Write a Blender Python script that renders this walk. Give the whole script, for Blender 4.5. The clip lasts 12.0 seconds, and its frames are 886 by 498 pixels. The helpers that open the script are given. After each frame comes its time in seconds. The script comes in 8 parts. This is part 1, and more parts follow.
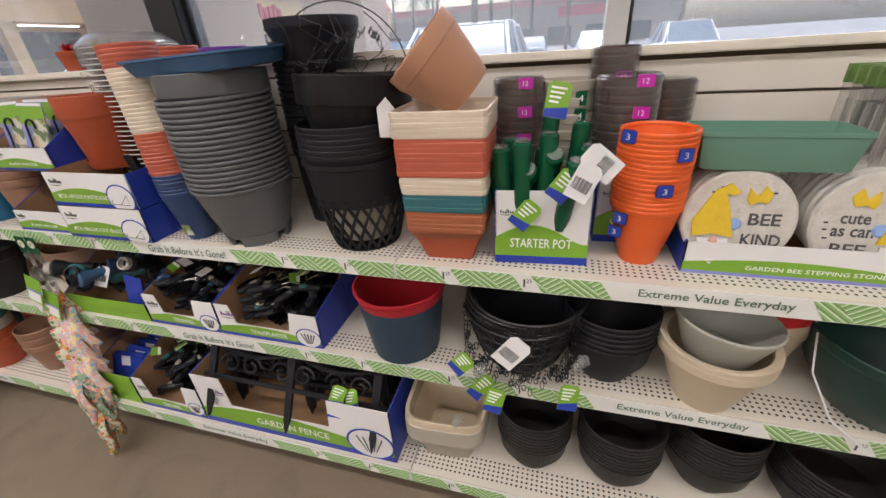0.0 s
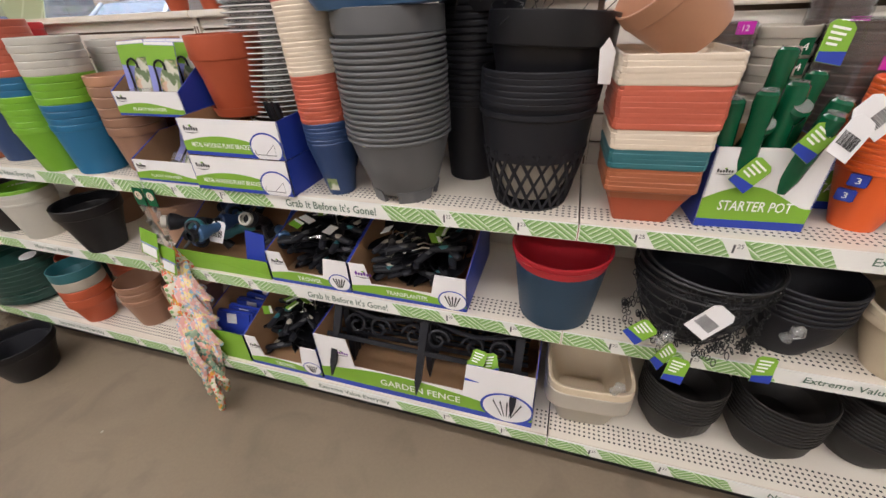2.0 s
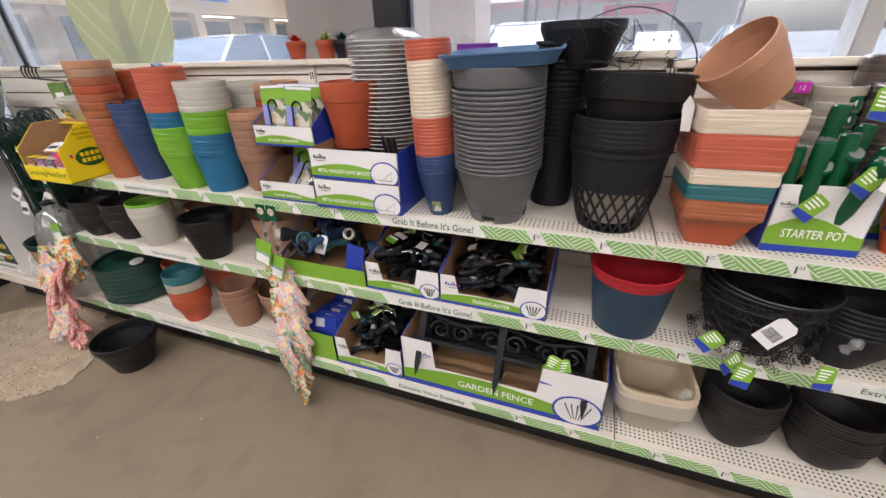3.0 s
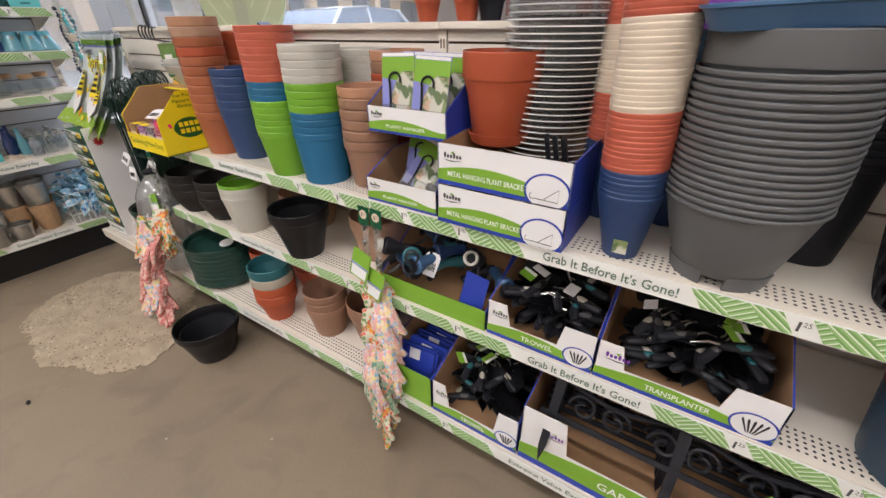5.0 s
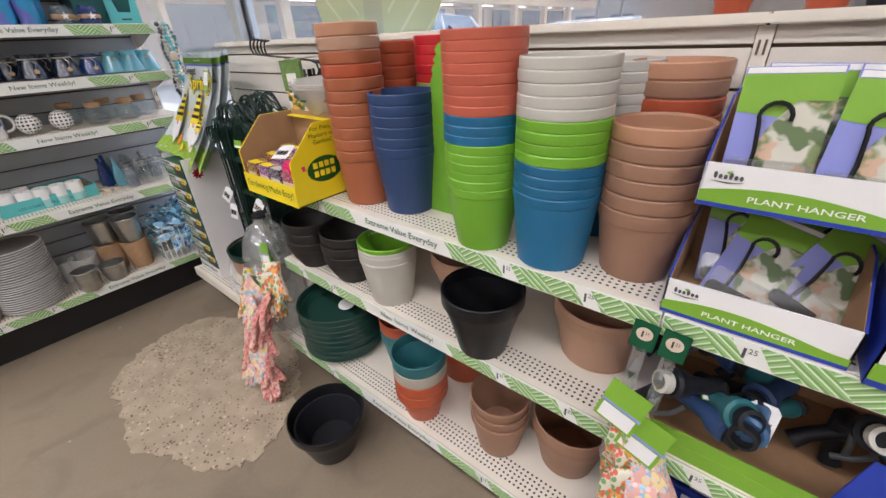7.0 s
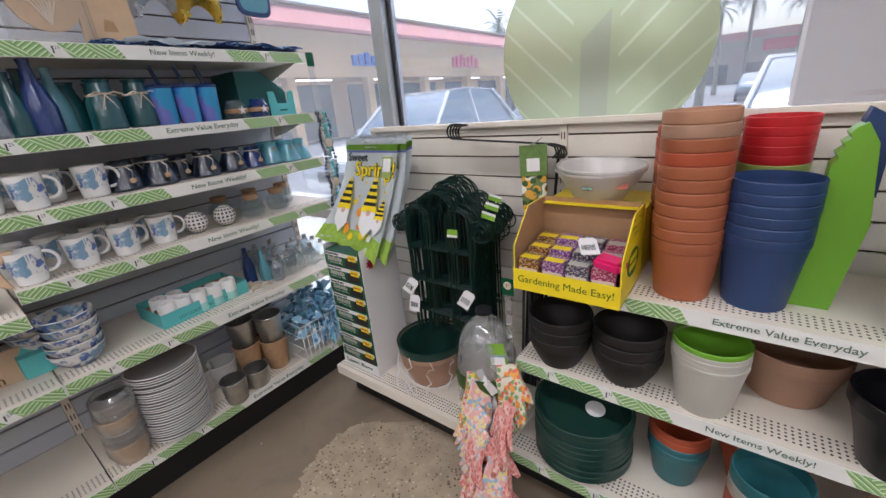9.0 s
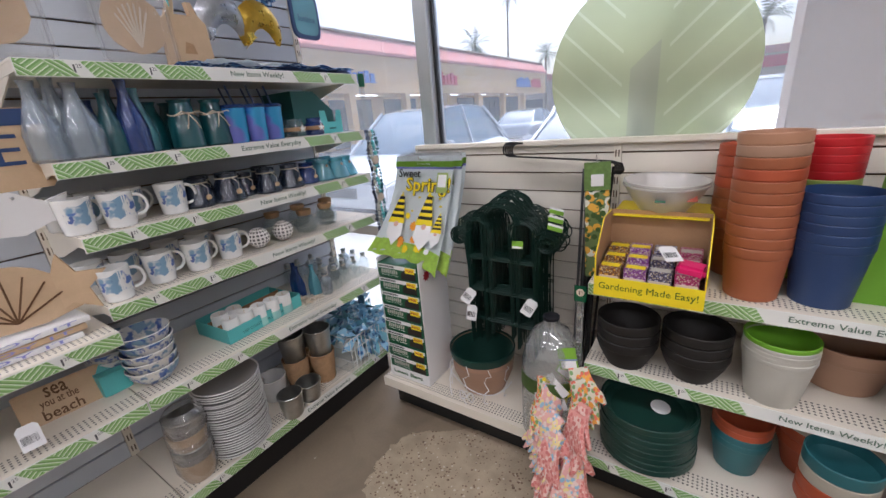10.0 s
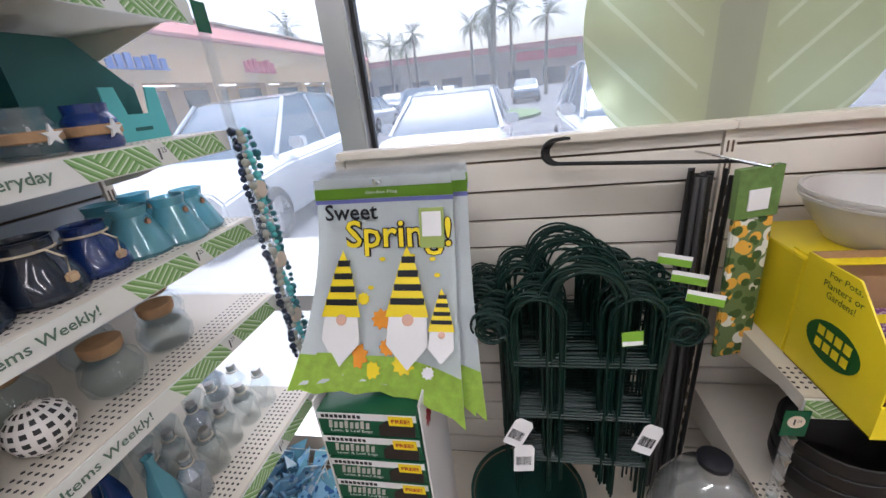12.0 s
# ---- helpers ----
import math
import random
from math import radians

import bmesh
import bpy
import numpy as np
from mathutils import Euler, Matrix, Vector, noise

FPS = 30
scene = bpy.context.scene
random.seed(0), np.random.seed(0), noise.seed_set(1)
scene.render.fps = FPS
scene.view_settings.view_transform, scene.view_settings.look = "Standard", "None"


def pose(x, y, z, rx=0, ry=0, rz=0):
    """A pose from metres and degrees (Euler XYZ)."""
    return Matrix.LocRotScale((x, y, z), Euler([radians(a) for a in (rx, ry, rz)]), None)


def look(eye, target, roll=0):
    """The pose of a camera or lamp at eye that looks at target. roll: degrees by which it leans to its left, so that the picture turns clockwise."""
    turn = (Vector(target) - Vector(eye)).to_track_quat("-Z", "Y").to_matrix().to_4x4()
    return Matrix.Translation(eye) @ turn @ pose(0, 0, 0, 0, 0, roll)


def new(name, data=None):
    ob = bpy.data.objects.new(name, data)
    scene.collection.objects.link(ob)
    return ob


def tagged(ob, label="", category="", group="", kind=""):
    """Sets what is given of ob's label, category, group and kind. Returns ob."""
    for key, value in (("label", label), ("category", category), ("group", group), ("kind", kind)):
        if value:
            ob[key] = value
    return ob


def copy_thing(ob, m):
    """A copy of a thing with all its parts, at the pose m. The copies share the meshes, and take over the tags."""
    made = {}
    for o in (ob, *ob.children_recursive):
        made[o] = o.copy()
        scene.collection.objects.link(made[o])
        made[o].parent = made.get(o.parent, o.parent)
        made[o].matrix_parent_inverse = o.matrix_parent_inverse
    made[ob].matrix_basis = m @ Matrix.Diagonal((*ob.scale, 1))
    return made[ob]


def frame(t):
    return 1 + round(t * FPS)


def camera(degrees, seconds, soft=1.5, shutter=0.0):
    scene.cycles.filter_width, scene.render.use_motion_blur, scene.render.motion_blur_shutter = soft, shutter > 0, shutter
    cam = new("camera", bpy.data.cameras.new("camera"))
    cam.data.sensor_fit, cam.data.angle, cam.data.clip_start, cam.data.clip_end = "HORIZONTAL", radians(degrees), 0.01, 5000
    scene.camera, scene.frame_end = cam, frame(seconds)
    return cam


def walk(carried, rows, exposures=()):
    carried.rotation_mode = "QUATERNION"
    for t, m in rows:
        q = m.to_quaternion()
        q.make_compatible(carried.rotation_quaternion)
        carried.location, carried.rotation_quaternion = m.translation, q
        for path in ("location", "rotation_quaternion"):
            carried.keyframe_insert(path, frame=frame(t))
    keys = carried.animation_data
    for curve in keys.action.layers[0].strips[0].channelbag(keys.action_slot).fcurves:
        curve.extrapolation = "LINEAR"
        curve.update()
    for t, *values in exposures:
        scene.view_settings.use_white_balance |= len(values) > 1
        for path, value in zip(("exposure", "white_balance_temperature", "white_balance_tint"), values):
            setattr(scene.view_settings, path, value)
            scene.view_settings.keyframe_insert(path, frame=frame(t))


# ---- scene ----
cam = camera(96.7, 12.0)
PATH = [
    (0, (0.335, -0.706, 1.24), (-0.2, 0.989, 0.324), -3.9),
    (0.5, (0.283, -0.753, 1.208), (-0.271, 0.903, 0.233), -3.2),
    (1, (0.167, -0.745, 1.193), (-0.408, 0.865, 0.155), -3.3),
    (1.5, (0.045, -0.729, 1.192), (-0.52, 0.86, 0.117), -3.2),
    (2, (-0.044, -0.782, 1.215), (-0.583, 0.836, 0.169), -2.7),
    (2.5, (-0.115, -0.917, 1.247), (-0.678, 0.726, 0.255), -2.4),
    (3, (-0.177, -0.993, 1.275), (-0.824, 0.657, 0.35), -2.1),
    (3.2, (-0.216, -1.016, 1.278), (-0.875, 0.639, 0.369), -1.5),
    (4.8, (-0.474, -0.724, 1.226), (-1.423, 0.73, 0.234), -1.2),
    (5, (-0.508, -0.734, 1.23), (-1.46, 0.721, 0.241), -0.7),
    (5.5, (-0.693, -0.691, 1.231), (-1.663, 0.74, 0.227), -0.8),
    (6, (-0.85, -0.665, 1.224), (-1.861, 0.736, 0.216), -1.2),
    (6.5, (-1.015, -0.618, 1.226), (-2.078, 0.759, 0.238), -1.9),
    (7, (-1.163, -0.614, 1.228), (-2.299, 0.726, 0.271), -2.8),
    (7.5, (-1.333, -0.738, 1.263), (-2.528, 0.589, 0.362), -3.5),
    (7.7, (-1.395, -0.802, 1.278), (-2.605, 0.529, 0.402), -3.7),
    (9.3, (-2.021, -1.032, 1.332), (-3.173, 0.469, 0.683), -5.1),
    (9.5, (-2.056, -1.082, 1.341), (-3.202, 0.432, 0.714), -4.7),
    (10, (-2.156, -1.218, 1.363), (-3.233, 0.342, 0.725), -4.9),
    (10.5, (-2.309, -1.192, 1.363), (-3.25, 0.428, 0.662), -4.9),
    (11, (-2.512, -0.953, 1.33), (-3.354, 0.723, 0.634), -5.2),
    (11.5, (-2.719, -0.776, 1.323), (-3.34, 0.989, 0.617), -5.6),
    (12, (-2.902, -0.61, 1.364), (-3.278, 1.205, 0.613), -6.4),
]
walk(cam, [(t, look(eye, target, roll)) for t, eye, target, roll in PATH], [(0.0, 1.23, 6350, 14), (1.5, 1.36, 6300, 14), (3.0, 1.48, 6150, 14), (5.0, 1.48, 6250, 14), (7.7, 1.48, 5900, 14), (9.3, 1.11, 5850, 15), (10.5, 1.10, 5850, 15), (12.0, 1.18, 5850, 15)])

# ---- world, sun, lights, exposure ----
world = bpy.data.worlds.new("world")
scene.world = world
world.use_nodes = True
wn = world.node_tree.nodes
sky = wn.new("ShaderNodeTexSky")
sky.sky_type, sky.sun_disc = "NISHITA", False
sky.sun_elevation, sky.sun_rotation = radians(52), radians(-20)
sky.air_density, sky.dust_density, sky.ozone_density = 1.0, 6.0, 1.0
wn["Background"].inputs["Strength"].default_value = 0.14
world.node_tree.links.new(sky.outputs["Color"], wn["Background"].inputs["Color"])
sun = new("sun", bpy.data.lights.new("sun", "SUN"))
sun.data.energy, sun.data.angle, sun.data.color = 4.0, radians(14), (1.0, 0.95, 0.88)
sun.matrix_world = look((0, 0, 30), (-3.5, -9.5, 0))

CEIL = 3.5
LAMP_ROWS = [(x, y) for x in (-4.0, -1.2, 1.6) for y in (-1.5, -3.7, -5.9)]


# ---- materials ----
def nodes_of(m):
    m.use_nodes = True
    nt = m.node_tree
    return nt, nt.nodes, nt.links, nt.nodes["Principled BSDF"]


def mat(name, col, rough=0.5, metal=0.0, vary=0.12, scale=9.0, grain=160.0, bump=0.06, trans=0.0, ior=1.45, coat=0.0, island=0.0, spec=0.5):
    """A painted, plastic, paper or metal surface: two scales of colour change and a fine relief."""
    m = bpy.data.materials.new(name)
    nt, ns, lk, bs = nodes_of(m)
    tc = ns.new("ShaderNodeTexCoord")
    n1, n2 = ns.new("ShaderNodeTexNoise"), ns.new("ShaderNodeTexNoise")
    n1.inputs["Scale"].default_value, n1.inputs["Detail"].default_value = scale, 5
    n2.inputs["Scale"].default_value, n2.inputs["Detail"].default_value = grain, 2
    for n in (n1, n2):
        lk.new(tc.outputs["Object"], n.inputs["Vector"])
    mix = ns.new("ShaderNodeMix")
    mix.data_type = "RGBA"
    mix.inputs[6].default_value = (*[c * (1 - vary) for c in col], 1)
    mix.inputs[7].default_value = (*[min(1, c * (1 + vary * 0.8)) for c in col], 1)
    add = ns.new("ShaderNodeMath")
    add.operation = "MULTIPLY_ADD"
    add.inputs[1].default_value = 0.35
    lk.new(n2.outputs["Fac"], add.inputs[0])
    sc = ns.new("ShaderNodeMath")
    sc.operation = "MULTIPLY_ADD"
    sc.inputs[1].default_value, sc.inputs[2].default_value = 1.3, -0.32
    lk.new(n1.outputs["Fac"], sc.inputs[0])
    lk.new(sc.outputs[0], add.inputs[2])
    lk.new(add.outputs[0], mix.inputs[0])
    out = mix.outputs[2]
    if island:
        oi = ns.new("ShaderNodeObjectInfo")
        hs = ns.new("ShaderNodeHueSaturation")
        mr = ns.new("ShaderNodeMapRange")
        mr.inputs[3].default_value, mr.inputs[4].default_value = 1 - island, 1 + island
        lk.new(oi.outputs["Random"], mr.inputs[0])
        lk.new(mr.outputs[0], hs.inputs["Value"])
        lk.new(out, hs.inputs["Color"])
        out = hs.outputs[0]
    lk.new(out, bs.inputs["Base Color"])
    rr = ns.new("ShaderNodeMapRange")
    rr.inputs[3].default_value, rr.inputs[4].default_value = max(0.02, rough - 0.08), min(1, rough + 0.1)
    lk.new(n1.outputs["Fac"], rr.inputs[0])
    lk.new(rr.outputs[0], bs.inputs["Roughness"])
    bs.inputs["Metallic"].default_value = metal
    bs.inputs["Transmission Weight"].default_value = trans
    bs.inputs["IOR"].default_value = ior
    bs.inputs["Coat Weight"].default_value = coat
    bs.inputs["Specular IOR Level"].default_value = spec
    if bump:
        bp = ns.new("ShaderNodeBump")
        bp.inputs["Strength"].default_value, bp.inputs["Distance"].default_value = bump, 0.004
        lk.new(n2.outputs["Fac"], bp.inputs["Height"])
        lk.new(bp.outputs[0], bs.inputs["Normal"])
    return m


def math_node(nt, op, a, b=None, c=None):
    n = nt.nodes.new("ShaderNodeMath")
    n.operation = op
    for i, v in enumerate((a, b, c)):
        if v is None:
            continue
        if isinstance(v, (int, float)):
            n.inputs[i].default_value = v
        else:
            nt.links.new(v, n.inputs[i])
    return n.outputs[0]


def mix_into(m, fac, col, socket="Base Color"):
    """Lay a second colour over what a material has, where fac is 1."""
    nt, ns, lk, bs = nodes_of(m)
    was = bs.inputs[socket].links[0].from_socket
    mix = ns.new("ShaderNodeMix")
    mix.data_type = "RGBA"
    lk.new(fac, mix.inputs[0])
    lk.new(was, mix.inputs[6])
    mix.inputs[7].default_value = (*col, 1)
    lk.new(mix.outputs[2], bs.inputs[socket])


def coords(m):
    nt, ns, lk, bs = nodes_of(m)
    tc, sep = ns.new("ShaderNodeTexCoord"), ns.new("ShaderNodeSeparateXYZ")
    lk.new(tc.outputs["Object"], sep.inputs[0])
    return nt, sep.outputs[0], sep.outputs[1], sep.outputs[2], tc.outputs["Object"]


def perforated(name, col, rows=5):
    """Enamelled steel with rows of small punched holes behind the front edge, on half-inch centres."""
    m = mat(name, col, 0.38, vary=0.05, bump=0.02)
    nt, x, y, z, _ = coords(m)
    p = 0.0128
    fx = math_node(nt, "SUBTRACT", math_node(nt, "FRACT", math_node(nt, "DIVIDE", x, p)), 0.5)
    fy = math_node(nt, "SUBTRACT", math_node(nt, "FRACT", math_node(nt, "DIVIDE", y, p)), 0.5)
    d = math_node(nt, "ADD", math_node(nt, "MULTIPLY", fx, fx), math_node(nt, "MULTIPLY", fy, fy))
    hole = math_node(nt, "LESS_THAN", d, 0.055)
    band = math_node(nt, "MULTIPLY", math_node(nt, "GREATER_THAN", y, p), math_node(nt, "LESS_THAN", y, p * (rows + 1)))
    up = math_node(nt, "GREATER_THAN", z, -0.003)
    fac = math_node(nt, "MULTIPLY", math_node(nt, "MULTIPLY", hole, band), up)
    mix_into(m, fac, (0.03, 0.028, 0.025))
    return m


def herringbone(name):
    """Printed green paper with pale slanted lines that change direction."""
    m = mat(name, (0.19, 0.37, 0.11), 0.4, vary=0.10, scale=30.0, bump=0.0)
    nt, x, y, z, _ = coords(m)
    k = math_node(nt, "FRACT", math_node(nt, "DIVIDE", math_node(nt, "ADD", x, math_node(nt, "MULTIPLY", z, 0.9)), 0.1))
    flip = math_node(nt, "SUBTRACT", math_node(nt, "MULTIPLY", math_node(nt, "GREATER_THAN", k, 0.5), 2.0), 1.0)
    s = math_node(nt, "ADD", math_node(nt, "MULTIPLY", x, 0.75), math_node(nt, "MULTIPLY", math_node(nt, "MULTIPLY", z, 1.0), flip))
    fr = math_node(nt, "FRACT", math_node(nt, "DIVIDE", s, 0.0125))
    mix_into(m, math_node(nt, "GREATER_THAN", fr, 0.62), (0.30, 0.50, 0.19))
    mix_into(m, math_node(nt, "LESS_THAN", fr, 0.25), (0.70, 0.78, 0.60))
    return m


def spotted(name, base, spots, scale=40.0, rough=0.85, size=0.45):
    """Printed cloth: blotches of several colours on a ground."""
    m = mat(name, base, rough, vary=0.1, bump=0.2)
    nt, x, y, z, vec = coords(m)
    for i, c in enumerate(spots):
        v = nt.nodes.new("ShaderNodeTexVoronoi")
        v.inputs["Scale"].default_value = scale * (0.8 + 0.25 * i)
        mp = nt.nodes.new("ShaderNodeMapping")
        mp.inputs["Location"].default_value = (1.7 * i, 2.3 * i, 0.9 * i)
        nt.links.new(vec, mp.inputs[0])
        nt.links.new(mp.outputs[0], v.inputs["Vector"])
        mix_into(m, math_node(nt, "LESS_THAN", v.outputs["Distance"], size), c)
    return m


def washed(name, base, inks, scale, rough=0.35):
    """Printed ceramic: soft-edged blots of several inks on a glaze."""
    m = mat(name, base, rough, vary=0.04, bump=0.0)
    nt, x, y, z, vec = coords(m)
    for i, (c, level, size) in enumerate(inks):
        n = nt.nodes.new("ShaderNodeTexNoise")
        n.inputs["Scale"].default_value = scale * size
        n.inputs["Detail"].default_value = 2.5
        mp = nt.nodes.new("ShaderNodeMapping")
        mp.inputs["Location"].default_value = (3.1 * i + 0.4, 1.7 * i, 2.9 * i)
        nt.links.new(vec, mp.inputs[0])
        nt.links.new(mp.outputs[0], n.inputs["Vector"])
        lift = math_node(nt, "MULTIPLY", math_node(nt, "SUBTRACT", n.outputs[0], level), 16.0)
        mix_into(m, math_node(nt, "MINIMUM", math_node(nt, "MAXIMUM", lift, 0.0), 0.92), c)
    return m


def glassy(name, col, rough=0.03, body=0.06, tint=None, edge=0.9, low=0.05):
    """Thin clear or tinted glass and film: it lets light through tinted, with gloss that grows towards its edges and a little body colour."""
    m = bpy.data.materials.new(name)
    m.use_nodes = True
    nt = m.node_tree
    ns, lk = nt.nodes, nt.links
    bs = ns["Principled BSDF"]
    bs.inputs["Base Color"].default_value = (*col, 1)
    bs.inputs["Roughness"].default_value = 0.4
    tr, gl, m1, m2 = ns.new("ShaderNodeBsdfTransparent"), ns.new("ShaderNodeBsdfGlossy"), ns.new("ShaderNodeMixShader"), ns.new("ShaderNodeMixShader")
    tr.inputs["Color"].default_value = (*(tint or col), 1)
    gl.inputs["Roughness"].default_value = rough
    m1.inputs[0].default_value = body
    lk.new(tr.outputs[0], m1.inputs[1])
    lk.new(bs.outputs[0], m1.inputs[2])
    lw = ns.new("ShaderNodeLayerWeight")
    lw.inputs["Blend"].default_value = 0.5
    fac = math_node(nt, "MULTIPLY_ADD", math_node(nt, "POWER", lw.outputs["Facing"], 4.0), edge, low)
    lk.new(fac, m2.inputs[0])
    lk.new(m1.outputs[0], m2.inputs[1])
    lk.new(gl.outputs[0], m2.inputs[2])
    lk.new(m2.outputs[0], ns["Material Output"].inputs["Surface"])
    return m


def glow(name, col, power):
    m = bpy.data.materials.new(name)
    nt, ns, lk, bs = nodes_of(m)
    bs.inputs["Emission Color"].default_value = (*col, 1)
    bs.inputs["Emission Strength"].default_value = power
    return m


def concrete(name):
    """Sealed grey-brown concrete: cloudy stains, pits, faint scratches, a dull polish."""
    m = mat(name, (0.26, 0.205, 0.145), 0.42, vary=0.22, scale=1.6, grain=95.0, bump=0.08, spec=0.45)
    nt, x, y, z, vec = coords(m)
    n = nt.nodes.new("ShaderNodeTexNoise")
    n.inputs["Scale"].default_value, n.inputs["Detail"].default_value, n.inputs["Distortion"].default_value = 5.5, 8, 0.8
    nt.links.new(vec, n.inputs["Vector"])
    mr = nt.nodes.new("ShaderNodeMapRange")
    mr.inputs[1].default_value, mr.inputs[2].default_value, mr.inputs[4].default_value = 0.52, 0.72, 0.45
    nt.links.new(n.outputs["Fac"], mr.inputs[0])
    mix_into(m, mr.outputs[0], (0.15, 0.12, 0.09))
    v = nt.nodes.new("ShaderNodeTexVoronoi")
    v.inputs["Scale"].default_value = 7.0
    nt.links.new(vec, v.inputs["Vector"])
    mix_into(m, math_node(nt, "LESS_THAN", v.outputs["Distance"], 0.035), (0.42, 0.38, 0.32))
    return m


def woven(name, base, hole, r=0.042, around=16, rows=9):
    """A lattice ball: rows of dark square holes round it, from pole to pole."""
    m = mat(name, base, 0.5, vary=0.05, bump=0.05)
    nt, x, y, z, vec = coords(m)
    turn = math_node(nt, "FRACT", math_node(nt, "MULTIPLY", math_node(nt, "ARCTAN2", y, x), around / (2 * math.pi)))
    up = math_node(nt, "DIVIDE", math_node(nt, "SUBTRACT", z, r), r)
    rise = math_node(nt, "FRACT", math_node(nt, "MULTIPLY_ADD", math_node(nt, "ARCSINE", up), rows / math.pi, 0.5))
    a = math_node(nt, "LESS_THAN", math_node(nt, "ABSOLUTE", math_node(nt, "SUBTRACT", turn, 0.5)), 0.27)
    b = math_node(nt, "LESS_THAN", math_node(nt, "ABSOLUTE", math_node(nt, "SUBTRACT", rise, 0.5)), 0.27)
    mix_into(m, math_node(nt, "MULTIPLY", a, b), hole)
    return m


def aggregate(name):
    """Worn concrete with the stones laid bare."""
    m = mat(name, (0.42, 0.34, 0.245), 0.75, vary=0.32, scale=14.0, grain=220.0, bump=0.5)
    nt, x, y, z, vec = coords(m)
    for sc, col, lim in ((26.0, (0.16, 0.11, 0.075), 0.12), (38.0, (0.55, 0.48, 0.38), 0.17), (60.0, (0.20, 0.13, 0.09), 0.22)):
        v = nt.nodes.new("ShaderNodeTexVoronoi")
        v.inputs["Scale"].default_value = sc
        nt.links.new(vec, v.inputs["Vector"])
        n = nt.nodes.new("ShaderNodeTexNoise")
        n.inputs["Scale"].default_value = 9.0
        nt.links.new(vec, n.inputs["Vector"])
        mix_into(m, math_node(nt, "LESS_THAN", v.outputs["Distance"], math_node(nt, "MULTIPLY", n.outputs["Fac"], lim * 2)), col)
    return m


